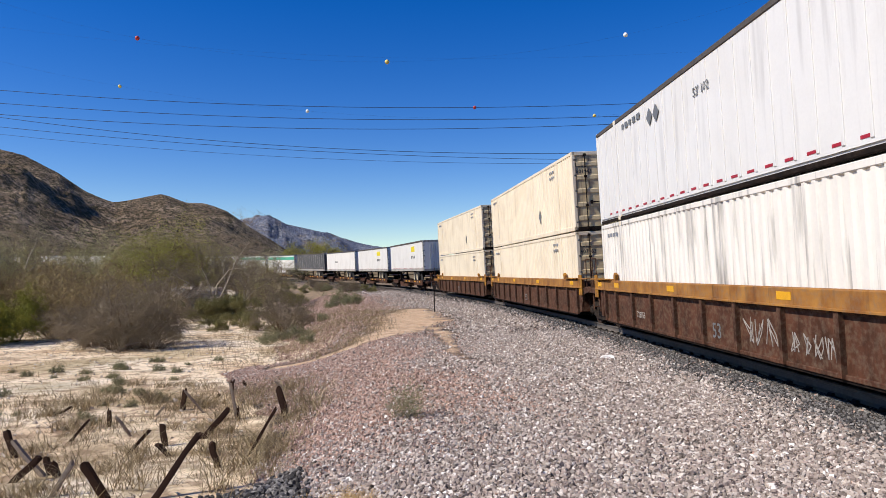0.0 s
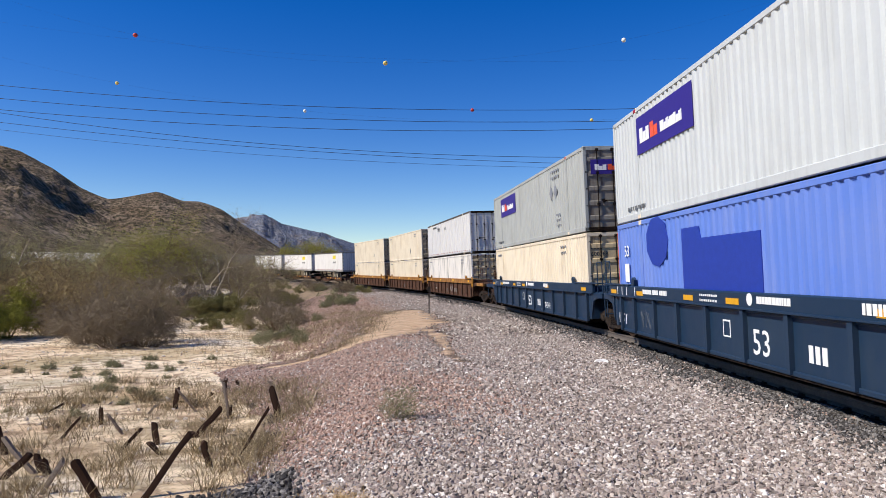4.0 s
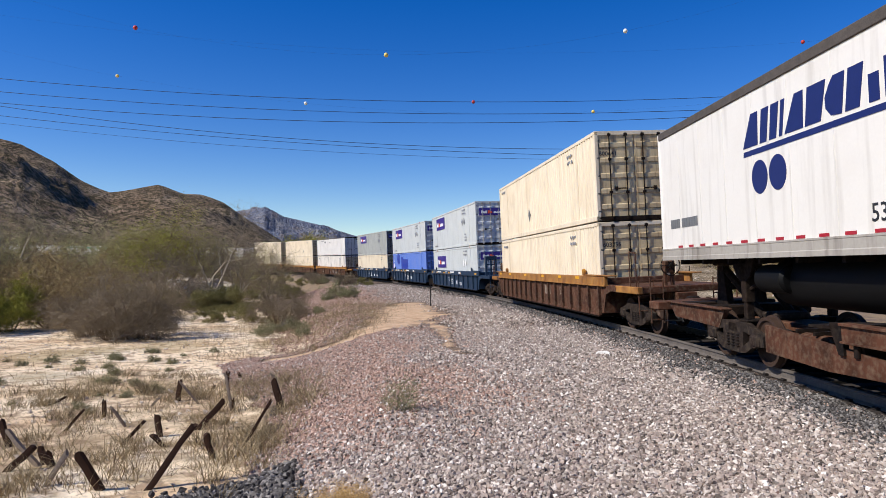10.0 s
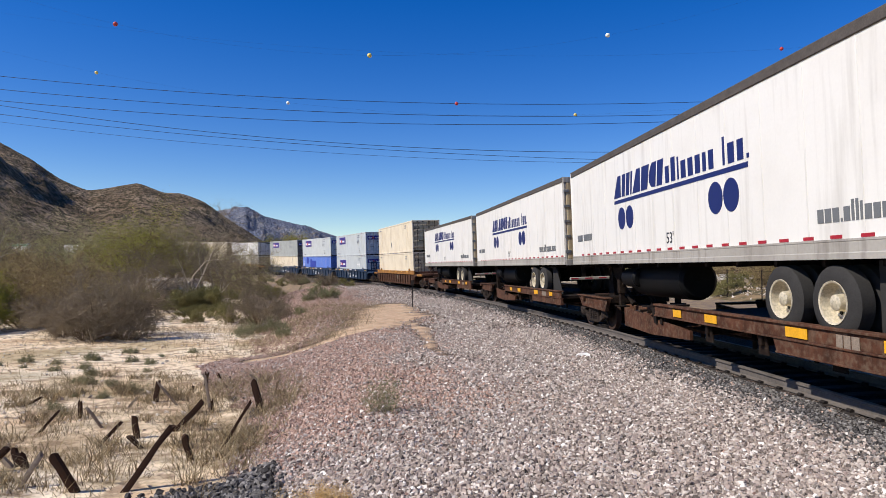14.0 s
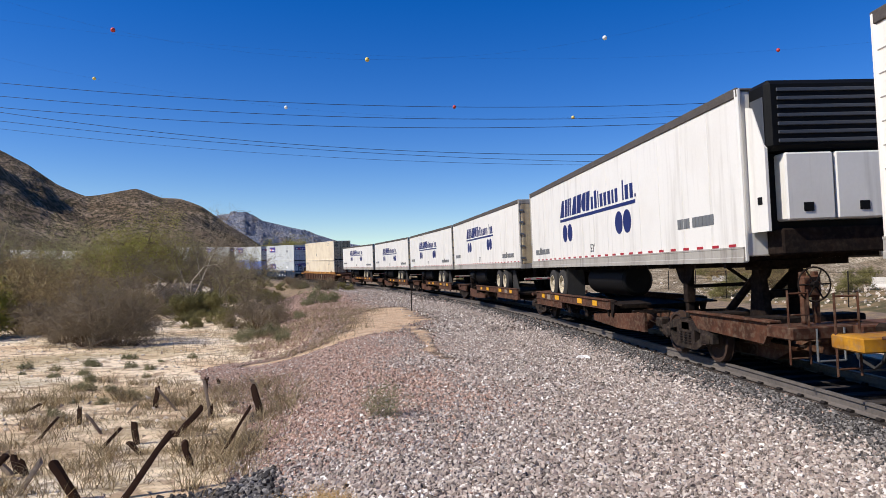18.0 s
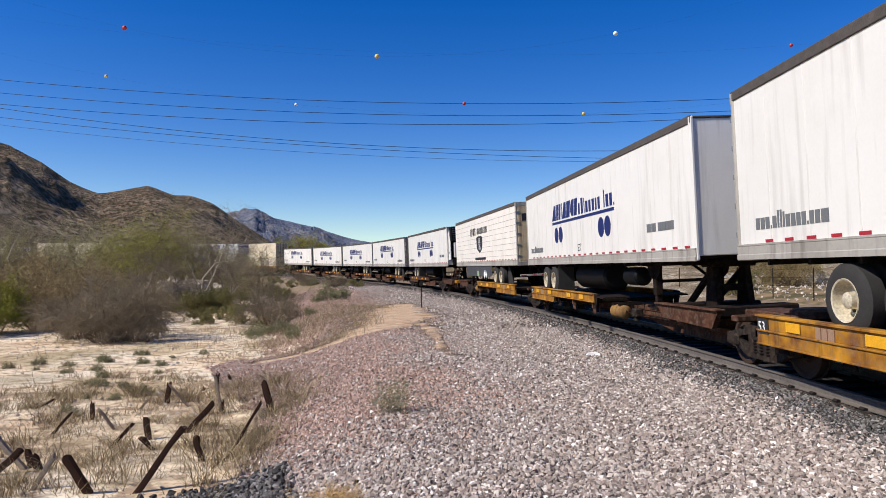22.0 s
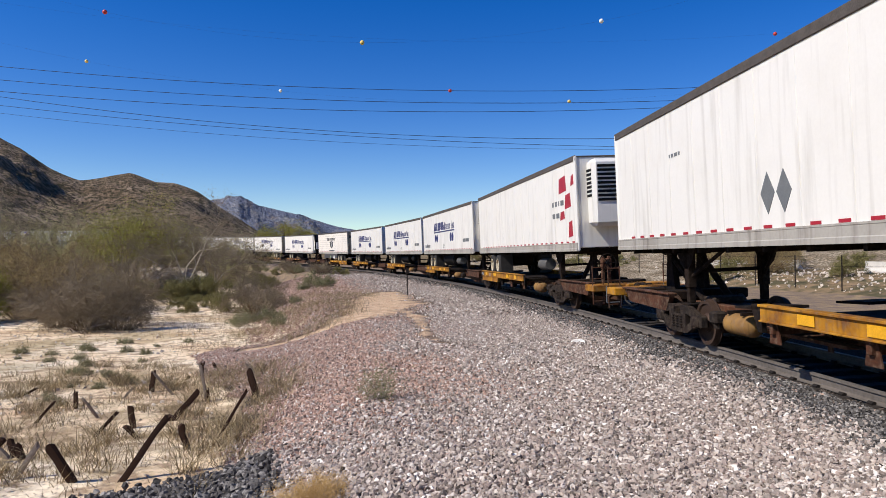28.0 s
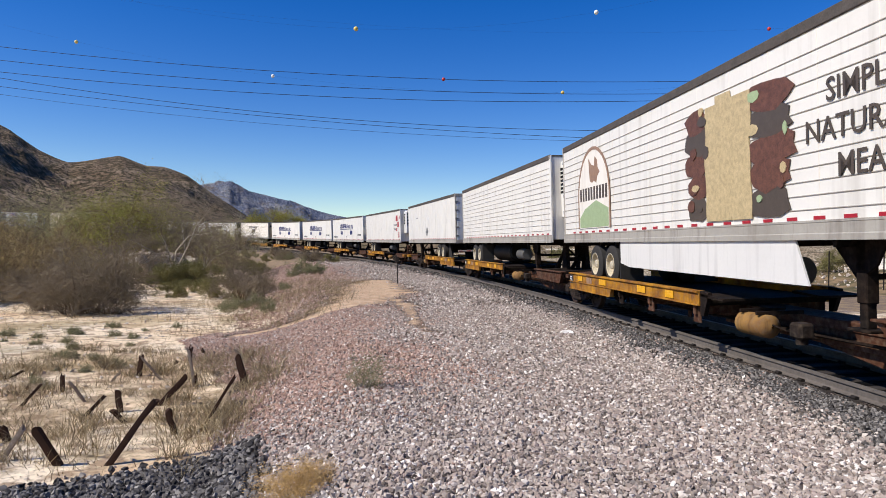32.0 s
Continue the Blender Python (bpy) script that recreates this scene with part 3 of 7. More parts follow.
wire_line((slope(-24.63, 17.99), slope(-4.85, 17.45), slope(15.17, 18.7)), ((-24.63, "red"), (-4.85, "yellow"), (15.17, "white")), 0.006, 100.0)
wire_line((slope(-25.85, 14.38), slope(-11.55, 13.41), slope(12.53, 12.66)), ((-25.85, "yellow"), (-11.55, "white"), (12.53, "yellow")), 0.006, 135.0)
wire_line((slope(-33.58, 13.21), slope(-0.14, 13.79), slope(15.18, 13.41)), ((2.56, "red"), (29.84, "white")), 0.05, 130.0)
wire_line((slope(-33.57, 12.32), slope(-13.57, 12.8), slope(13.35, 12.52)), (), 0.05, 130.0)
wire_line((slope(-33.57, 11.55), slope(-13.57, 11.99), slope(11.96, 11.93)), (), 0.05, 130.0)
wire_line((slope(-33.57, 11.35), slope(-13.59, 10.58), slope(8.2, 9.81)), (), 0.05, 140.0)
wire_line((slope(-33.56, 10.69), slope(-13.59, 10.27), slope(8.19, 9.35)), (), 0.045, 140.0)
wire_line((slope(-33.56, 10.18), slope(-18.05, 9.8), slope(-0.2, 9.28)), (), 0.03, 140.0)
wire_line((slope(10.0, 17.4), slope(20.0, 16.9), slope(28.15, 16.4)), ((28.15, "red"),), 0.006, 120.0)


# ---- marks and writing ----
def on_left(ob, x, z, y):
    ob.matrix_basis = Matrix.Translation((x, y, z)) @ Matrix.Rotation(math.pi, 4, "Z")
    return ob


def on_rear(ob, y, z, x):
    ob.matrix_basis = Matrix.Translation((x, y, z)) @ Matrix.Rotation(-math.pi / 2, 4, "Z")
    return ob


TEXTS = {}


def words(parent, text, size, material):
    key = (text, size, material.name)
    if key not in TEXTS:
        TEXTS[key] = lettering(text, size, material.name)
    return part("lettering", TEXTS[key], material, parent)


def blocks(widths, h, lean=0.0, gap=0.25, up=None):
    """Plain blocks in place of letters, along +x: (x, mesh) each; widths in metres, 0 for a space."""
    out, x = [], 0.0
    for i, w in enumerate(widths):
        if w > 0:
            hh = h * (up[i % len(up)] if up else 1)
            out.append((x, shared(("block", round(w, 3), round(hh, 3), lean), lambda: B().prism([(0, 0), (w, 0), (w + lean * hh, hh), (lean * hh, hh)], -0.006, 0.002).mesh("block"))))
        x += (w or h * 0.5) + h * gap * 0.4
    return out


INK = {}


def row_left(parent, row, material, x, z, y, name="letter_block"):
    for dx, me in row:
        key = (me.name, material.name)
        if me.materials and me.materials[0] is not material:
            if key not in INK:
                INK[key] = me.copy()
                INK[key].materials.clear()
            me = INK[key]
        on_left(part(name, me, material, parent), x - dx, z, y)


def row_rear(parent, row, material, y, z, x, name="letter_block"):
    for dx, me in row:
        key = (me.name, material.name)
        if me.materials and me.materials[0] is not material:
            if key not in INK:
                INK[key] = me.copy()
                INK[key].materials.clear()
            me = INK[key]
        on_rear(part(name, me, material, parent), y - dx, z, x)


def oval(cx, cz, rx, rz, n=20):
    return [(cx + rx * math.cos(2 * math.pi * i / n), cz + rz * math.sin(2 * math.pi * i / n)) for i in range(n)]


def plate(x0, x1, z0, z1, t=0.006):
    return B().box(x0, x1, -t, 0.002, z0, z1)


def small_marks(seed, rows, w, h):
    """Bars the size of small print that cannot be read."""
    rnd, b = random.Random(seed), B()
    for r in range(rows):
        x = 0.0
        while x < w:
            l = rnd.uniform(0.4, 1.4) * h
            b.box(x, min(w, x + l), -0.005, 0.002, -r * h * 1.7, -r * h * 1.7 + h * 0.7)
            x += l + h * 0.6
    return b


def tiny(ob):
    ob["kind"] = "stuff"
    return ob


SHIP = {}


def shared(key, make):
    if key not in SHIP:
        SHIP[key] = make()
    return SHIP[key]


def ship_logo(parent, x, z, y, k=1.0):
    """Navy word mark with an underline and two pairs of ovals, as plain shapes."""
    h, px = 0.56, 0.0
    for kind, w in (("wedge", 0.52), ("bar", 0.26), ("bar", 0.26), ("bar", 0.13), ("wedge", 0.52), ("slant", 0.44), ("bow", 0.4), ("bar", 0.34)):
        poly = {"wedge": [(0, 0), (w, 0), (w + 0.04, h), (w * 0.62, h)], "bar": [(0.02, 0), (w - 0.02, 0), (w + 0.1, h), (0.12, h)], "slant": [(0, 0), (w - 0.04, 0), (w + 0.12, h), (0.1, h)],
                "bow": [(w, 0), (w * 0.4, 0.02), (w * 0.1, 0.14), (0.03, 0.3), (0.14, 0.46), (w * 0.6, h), (w + 0.1, h)]}[kind]
        me = shared(("mark", kind, w), lambda: B().prism(poly, -0.006, 0.002).mesh("mark"))
        on_left(part("logo_shape", me, M_NAVY, parent), x - px, z + 0.1, y)
        px += w + 0.055
    row_left(parent, blocks([0.2, 0.21, 0.07, 0.22, 0.22, 0.21, 0.14, 0.19], 0.36, 0.0, 0.75, (1, 1.4, 1.3, 1, 1, 1, 1, 1)), M_NAVY, x - 3.43, z + 0.1, y)
    row_left(parent, blocks([0.08, 0.22, 0.2, 0.07], 0.36, 0.0, 0.75, (1.4, 1, 1, 0.22)), M_NAVY, x - 6.0, z + 0.1, y)
    on_left(part("logo_rule", shared("rule", lambda: B().prism([(0, 0), (6.84, 0), (6.86, 0.09), (0.02, 0.09)], -0.006, 0.002).mesh("rule")), M_NAVY, parent), x, z - 0.05, y)
    for dx, dz, r in ((0.53, -0.45, 0.265), (1.12, -0.45, 0.265), (5.66, -0.45, 0.275), (6.24, -0.45, 0.275)):
        on_left(part("logo_oval", shared(("oval", r), lambda: B().prism(oval(0, 0, r, r * 1.08, 28), -0.006, 0.002).mesh("oval")), M_NAVY, parent), x - dx, z + dz, y)


def purple_logo(parent, x, z, y, w=3.55, h=0.95, rear=False):
    """Purple panel with a white, an orange and a thin white word, as plain shapes."""
    u = w / 3.0
    panel = part("logo_panel", plate(0, w, 0, h), M_PURPLE, parent, "purple logo panel")
    base = z + 0.28 * h
    if rear:
        on_rear(panel, x, z, y)
    else:
        on_left(panel, x, z, y)
    for mat, wd, dx, hh in ((M_INKWHITE, [0.2, 0.17, 0.18], 0.2, 0.42), (M_ORANGE, [0.2, 0.2], 0.85, 0.42),
                            (M_INKWHITE, [0.2, 0.1, 0.04, 0.06, 0.04, 0.2, 0.12, 0.12, 0.1, 0.03], 1.42, 0.28)):
        row = blocks([v * u for v in wd], hh * h * 0.85, 0.0, 0.12, (1.1, 0.75, 1.0))
        if rear:
            row_rear(parent, row, mat, x - dx * u, base, y - 0.006)
        else:
            row_left(parent, row, mat, x - dx * u, base, y + 0.006)


def reflectors(parent, x0, x1, z, y, step=0.61, far=False):
    n = int((x1 - x0) / step)
    if far:
        b = B()
        for i in range(n):
            b.box(x0 + i * step, x0 + i * step + 0.28, y - 0.002, y + 0.005, z, z + 0.055)
        part("reflector_tape", b, M_RED, parent, "red reflector dashes")["kind"] = "stuff"
        return
    me = shared("reflector", lambda: B().box(0, 0.24, -0.002, 0.006, 0, 0.05).mesh("reflector"))
    for i in range(n):
        part("reflector", me, M_RED, parent).location = (x0 + i * step, y, z)


# ---- containers ----
HALF, WIDE = 8.077, 1.296


def corrugated(x0, x1, z0, z1, y, sgn, pitch=0.262, depth=0.036):
    """A folded steel wall, its outer folds at y."""
    b, xs = B(), []
    n = max(1, round((x1 - x0) / pitch))
    p = (x1 - x0) / n
    for i in range(n):
        a = x0 + i * p
        xs += [(a, 0), (a + 0.34 * p, 0), (a + 0.5 * p, 1), (a + 0.84 * p, 1)]
    xs.append((x1, 0))
    vs = []
    for x, d in xs:
        yy = y - sgn * depth * d
        vs += [(x, yy, z0), (x, yy, z1)]
    fs = [(2 * i, 2 * i + 2, 2 * i + 3, 2 * i + 1) for i in range(len(xs) - 1)]
    return b.add(vs, fs)


def door_end(parent, h0, h1, mat, x, deep=True):
    """Two leaves with bars, lock rods, hinges and handles, facing the rear."""
    rod_mat = M_TRIM if mat is M_DOOR_PALE else M_DARK
    for s in (1, -1):
        leaf = B().box(x + 0.03, x + 0.07, s * 0.02, s * 1.17, h0 + 0.12, h1 - 0.12)
        d = part("door", leaf.mesh("door"), mat, parent)
        if deep:
            fold = shared(("fold_bar", s, mat.name), lambda: B().prism([(0.034, -0.1), (0.006, -0.06), (0.006, 0.06), (0.034, 0.1)], s * 0.06, s * 1.13).mesh("door_fold"))
            for i in range(5):
                part("door_fold", fold, mat, d).location = (x, 0, h0 + 0.3 + (i + 0.3) * (h1 - h0 - 0.4) / 5)
        for yy in (0.28, 0.82):
            rod = B().tube((x - 0.015, s * yy, h0 + 0.06), (x - 0.015, s * yy, h1 - 0.06), 0.02, n=6)
            for z in (h0 + 0.1, h0 + 0.9, h1 - 0.9, h1 - 0.12):
                rod.box(x - 0.04, x + 0.03, s * yy - 0.05, s * yy + 0.05, z - 0.04, z + 0.04)
            part("lock_rod", rod, rod_mat, d)
        hd = B().box(x - 0.04, x - 0.01, s * 0.26, s * 0.7, h0 + 1.0, h0 + 1.04, 0.01).box(x - 0.05, x + 0.03, s * 0.6, s * 0.68, h0 + 0.95, h0 + 1.08)
        part("handle", hd, M_DARK, d)
        for i in range(5):
            part("hinge", shared(("hinge", s), lambda: B().box(0.0, 0.05, s * 1.14, s * 1.25, -0.035, 0.035, 0.008).mesh("hinge")), M_DARK if mat is M_DOOR_GREY else M_DULL, d).location = (x, 0, h0 + 0.3 + i * (h1 - h0 - 0.6) / 4)


def container(h0, mat, door, label, kind="folded", logos=None, h=2.896):
    """A 53-foot box whose floor stands h0 above the rail."""
    c = thing("shipping_container", label, "container", "containers on the train")
    h1 = h0 + (h if h0 < 1 else h - 0.04)
    part("body", B().box(-HALF + 0.08, HALF - 0.03, -WIDE + 0.05, WIDE - 0.05, h0 + 0.1, h1 - 0.03), mat, c)
    part("roof", B().box(-HALF, HALF, -WIDE + 0.02, WIDE - 0.02, h1 - 0.03, h1, 0.01), M_ROOF if kind == "posts" else mat, c)
    for s in (1, -1):
        y = s * WIDE
        if kind == "folded":
            for a, b in ((-HALF + 0.1, -6.16), (-6.04, 6.04), (6.16, HALF - 0.1)):
                key = ("fold", s, a, h0, mat.name)
                part("side_wall", shared(key, lambda: corrugated(a, b, h0 + 0.16, h1 - 0.11, y - s * 0.012, s).mesh("side_wall")), mat, c)
        else:
            w = B().box(-HALF + 0.1, HALF - 0.1, y - s * 0.05, y - s * 0.022, h0 + 0.14, h1 - 0.1)
            part("side_wall", w, mat, c)
            for i in range(27):
                x = -HALF + 0.4 + i * (2 * HALF - 0.8) / 26
                part("rib", shared(("rib", s, h0), lambda: B().box(-0.035, 0.035, y - s * 0.03, y - s * 0.004, h0 + 0.2, h1 - 0.14, 0.008).mesh("rib")), mat, c).location.x = x
        top = B().box(-HALF, HALF, y - s * 0.08, y, h1 - 0.12, h1 + 0.002, 0.015)
        part("top_rail", top, M_ROOF if kind == "posts" else mat, c)
        part("bottom_rail", B().box(-HALF, HALF, y - s * 0.08, y, h0, h0 + (0.17 if kind == "folded" else 0.09), 0.015), mat if kind == "folded" else M_DARK, c)
        for x in (-6.1, 6.1):
            part("lift_post", B().box(x - 0.07, x + 0.07, y - s * 0.06, y + s * 0.004, h0 + 0.01, h1 - 0.005, 0.01), mat, c)
        for x in (-HALF + 0.06, HALF - 0.06):
            part("corner_post", B().box(x - 0.06, x + 0.06, y - s * 0.12, y, h0, h1, 0.012), mat, c)
        for x in (-6.1, 6.1):
            for z in (h0 + 0.06, h1 - 0.06):
                part("corner_casting", shared(("cast", s), lambda: B().box(-0.1, 0.1, y - s * 0.1, y + s * 0.008, -0.06, 0.06, 0.015).mesh("casting")), M_DARK if kind == "posts" else mat, c).location = (x, 0, z)
    part("front_wall", B().box(HALF - 0.04, HALF, -WIDE + 0.1, WIDE - 0.1, h0 + 0.15, h1 - 0.1), mat, c)
    part("door_header", B().box(-HALF, -HALF + 0.1, -WIDE, WIDE, h1 - 0.13, h1 + 0.001, 0.01), M_DARK if kind == "posts" else mat, c)
    part("door_sill", B().box(-HALF, -HALF + 0.1, -WIDE, WIDE, h0 - 0.001, h0 + 0.14, 0.01), M_DARK, c)
    door_end(c, h0, h1, door, -HALF, kind == "folded")
    if logos:
        logos(c, h0, h1)
    return c


# ---- running gear ----
def wheelset(parent, x):
    def make():
        b = B().tube((0, -0.95, 0), (0, 0.95, 0), 0.085, n=10)
        for s in (1, -1):
            prof = [(-0.07, 0.1), (-0.07, 0.16), (-0.02, 0.2), (-0.03, 0.36), (-0.065, 0.39), (-0.065, 0.452), (0.05, 0.457), (0.052, 0.488), (0.08, 0.48), (0.08, 0.39), (0.04, 0.36), (0.045, 0.2), (0.07, 0.1)]
            b.lathe((0, s * 0.76, 0), (0, -s, 0), prof, 28)
            b.tube((0, s * 0.9, 0), (0, s * 1.08, 0), 0.11, n=10)
            for i in range(3):
                a = 2 * math.pi * i / 3
                b.tube((0.05 * math.cos(a), s * 1.08, 0.05 * math.sin(a)), (0.05 * math.cos(a), s * 1.1, 0.05 * math.sin(a)), 0.022, n=6)
        return b.mesh("wheelset", True)
    w = part("wheelset", shared("wheelset", make), M_WHEEL, parent)
    w.location = (x, 0, 0.46)
    return w


def truck(parent, x):
    """A two-axle bogie in cast steel."""
    def frame_mesh(s):
        b = B()
        y0, y1 = s * 0.93, s * 1.05
        b.prism([(-1.2, 0.40), (-1.2, 0.6), (-0.98, 0.64), (-0.55, 0.78), (0.55, 0.78), (0.98, 0.64), (1.2, 0.6), (1.2, 0.40), (0.96, 0.38), (0.78, 0.56), (0.42, 0.62), (0.42, 0.34), (0.30, 0.2),
                 (-0.30, 0.2), (-0.42, 0.34), (-0.42, 0.62), (-0.78, 0.56), (-0.96, 0.38)], y0, y1)
        b.prism([(0.40, 0.34), (0.86, 0.56), (0.93, 0.42), (0.5, 0.22), (0.3, 0.2)], y0, y1)
        b.prism([(-0.40, 0.34), (-0.86, 0.56), (-0.93, 0.42), (-0.5, 0.22), (-0.3, 0.2)], y0, y1)
        for sx in (1, -1):
            b.box(sx * 0.74, sx * 1.06, y0 - s * 0.02, y1 + s * 0.05, 0.36, 0.6, 0.04)
        return b

    def springs(s):
        b = B()
        for k in range(3):
            cx = -0.2 + 0.2 * k
            for j in range(5):
                z = 0.3 + j * 0.055
                b.lathe((cx, s * 1.0, z), (0, 0, 1), [(0, 0.05), (0.014, 0.085), (0.028, 0.085), (0.036, 0.05)], 10)
        return b
    t = part("truck", shared("bolster", lambda: B().box(-0.22, 0.22, -1.05, 1.05, 0.55, 0.8, 0.05).box(-0.3, 0.3, -0.35, 0.35, 0.78, 0.92, 0.04)
                             .box(-1.05, -0.93, -0.8, 0.8, 0.42, 0.52).box(0.93, 1.05, -0.8, 0.8, 0.42, 0.52).mesh("bolster")), M_BOGIE, parent)
    t.location.x = x
    for s in (1, -1):
        part("side_frame", shared(("sf", s), lambda: frame_mesh(s).mesh("side_frame")), M_BOGIE, t)
        part("spring_nest", shared(("sp", s), lambda: springs(s).mesh("springs")), M_DARK, t)["kind"] = "stuff"
    for dx in (-0.89, 0.89):
        wheelset(t, dx)
    return t


def coupler(parent, x, sgn):
    b = B().box(x - sgn * 0.9, x, -0.09, 0.09, 0.78, 0.96, 0.02).box(x - sgn * 0.05, x + sgn * 0.25, -0.16, 0.16, 0.72, 1.02, 0.05)
    part("coupler", b, M_DARK, parent)
    part("air_hose", B().pipe([(x - sgn * 0.2, 0.4, 0.8), (x - sgn * 0.05, 0.42, 0.5), (x + sgn * 0.25, 0.35, 0.36)], 0.025), M_RUBBER, parent)


def ladder(parent, x, y0, y1, z0, z1, mat, n=4):
    b = B().tube((x, y0, z0), (x, y0, z1), 0.018, n=5).tube((x, y1, z0), (x, y1, z1), 0.018, n=5)
    for i in range(n):
        z = z0 + 0.1 + i * (z1 - z0 - 0.15) / max(1, n - 1)
        b.tube((x, y0, z), (x, y1, z), 0.016, n=5)
    part("ladder", b, mat, parent)


def brake_stand(parent, x, y, z0, z1):
    """A post with a gear box and a spoked hand wheel that faces along the car."""
    part("brake_post", B().box(x - 0.05, x + 0.05, y - 0.14, y - 0.06, z0, z1 + 0.2, 0.01).box(x - 0.05, x + 0.05, y + 0.06, y + 0.14, z0, z1 + 0.2, 0.01).box(x - 0.09, x + 0.06, y - 0.16, y + 0.16, z1 - 0.2, z1 + 0.14, 0.03), M_BROWN, parent)
    w = B().lathe((x - 0.14, y, z1), (1, 0, 0), [(-0.015, 0.27), (0, 0.285), (0.015, 0.27), (0, 0.255), (-0.015, 0.27)], 24).tube((x - 0.2, y, z1), (x - 0.05, y, z1), 0.05)
    for i in range(6):
        a = math.pi * i / 3
        w.tube((x - 0.16, y, z1), (x - 0.14, y + 0.27 * math.cos(a), z1 + 0.27 * math.sin(a)), 0.013, n=5)
    part("brake_wheel", w, M_DARK, parent)


def handrail(parent, pts, mat):
    part("handrail", B().pipe(pts, 0.018, 5), mat, parent)


# ---- well cars ----
def well_car(label, body, sill, ends, posts, post_mat=None, arches=True, smooth_sill=True, brace=None):
    """A low car with open sides' sheets and a sill. ends: (front, rear), each "joint" or "coupler"."""
    c = thing("well_car", label, "rail car", "cars of the train")
    pm = post_mat or body
    for s in (1, -1):
        y = s * 1.42
        part("side_sill", B().box(-8.75, 8.75, y - s * 0.12, y, 1.27, 1.56, 0.02).box(-8.75, 8.75, y - s * 0.14, y + s * 0.03, 1.25, 1.29, 0.005), sill, c)
        part("side_sheet", B().prism([(-8.55, 1.27), (-8.55, 1.0), (-7.9, 0.36), (7.9, 0.36), (8.55, 1.0), (8.55, 1.27)], y - s * 0.1, y - s * 0.085), body, c)
        part("bottom_chord", B().box(-7.95, 7.95, y - s * 0.102, y - s * 0.05, 0.3, 0.38, 0.012), body, c)
        part("inner_rail", B().box(-7.9, 7.9, y - s * 0.09, y - s * 0.06, 1.2, 1.24, 0.008), body, c)
        for x in posts:
            part("side_post", shared(("post", s, pm.name), lambda: B().prism([(-0.045, 0.33), (0.045, 0.33), (0.06, 1.27), (-0.06, 1.27)], y - s * 0.088, y + s * 0.0).mesh("post")), pm, c).location.x = x
        for e in (1, -1):
            part("end_sheet", B().prism([(e * 8.5, 1.27), (e * 8.5, 0.55), (e * 8.72, 1.02), (e * 9.15, 1.12), (e * 9.55, 1.12), (e * 9.55, 1.27)], y - s * 0.11, y - s * 0.05), body, c)
            part("guide", B().prism([(e * 6.55, 1.55), (e * 6.75, 1.55), (e * 6.72, 1.72), (e * 6.62, 1.79), (e * 6.5, 1.72)], y - s * 0.1, y - s * 0.02), sill if sill is not M_SILL else M_YELLOWCAR, c)
            part("walkway", B().box(e * 6.9, e * 9.3, y - s * 0.22, y + s * 0.02, 1.562, 1.6, 0.008), sill, c)
    floor = B().box(-7.9, 7.9, -1.34, 1.34, 0.26, 0.33)
    part("floor", floor, M_DARK, c)
    for e, what in zip((1, -1), ends):
        end = 9.75 if what == "joint" else 11.3
        part("end_platform", B().box(e * 8.25, e * (end - 0.15), -1.3, 1.3, 1.12, 1.3, 0.02), body, c)
        part("end_bulkhead", B().box(e * 8.22, e * 8.4, -1.36, 1.36, 0.4, 1.5, 0.02), body, c)
        part("draft_sill", B().box(e * 8.4, e * end, -0.28, 0.28, 0.82, 1.118, 0.02), body, c)
        for s in (1, -1):
            ladder(c, e * (end - 0.22), s * 0.85, s * 1.28, 0.55, 1.5, pm, 3)
            handrail(c, [(e * (end - 0.3), s * 1.3, 1.28), (e * (end - 0.3), s * 1.3, 2.25), (e * (end - 0.75), s * 1.3, 2.25), (e * (end - 0.75), s * 1.3, 1.28)], pm)
        if what == "joint" and e < 0:
            truck(c, -9.6)
        if what == "coupler":
            xc = e * (end - 0.95)
            for s in (1, -1) if body is M_NAVYCAR and e < 0 else ():
                for y0, y1 in ((0.62, 0.74), (0.95, 1.04), (1.24, 1.36)):
                    part("cage_post", B().box(xc - 0.06, xc + 0.06, s * y0, s * y1, 1.3, 2.3, 0.015), body, c)
                part("cage_header", B().box(xc - 0.07, xc + 0.07, s * 0.62, s * 1.36, 2.28, 2.52, 0.02), body, c)
                for z in (1.62, 1.95):
                    part("cage_bar", B().box(xc - 0.05, xc + 0.05, s * 0.66, s * 1.3, z, z + 0.07, 0.01), body, c)
            if e < 0:
                brake_stand(c, e * (end - 0.35), 0.35, 1.25, 1.85)
            for s in (1, -1):
                part("side_beam", B().box(e * 9.5, e * (end - 0.1), s * 1.2, s * 1.36, 1.1, 1.3, 0.02), sill, c)
            coupler(c, e * (end + 0.2), e)
            truck(c, e * 10.2)
    return c


def ride(ob, c):
    ROLLING.append((ob, c))
    return ob


def yellow_marks(c, xs, z=1.36, w=0.42, h=0.13):
    me = shared(("mp", w, h), lambda: B().box(-w / 2, w / 2, 1.418, 1.426, 0, h).mesh("marker_plate"))
    for x in xs:
        part("marker_plate", me, M_YELLOW, c, "yellow marker plate").location = (x, 0, z)


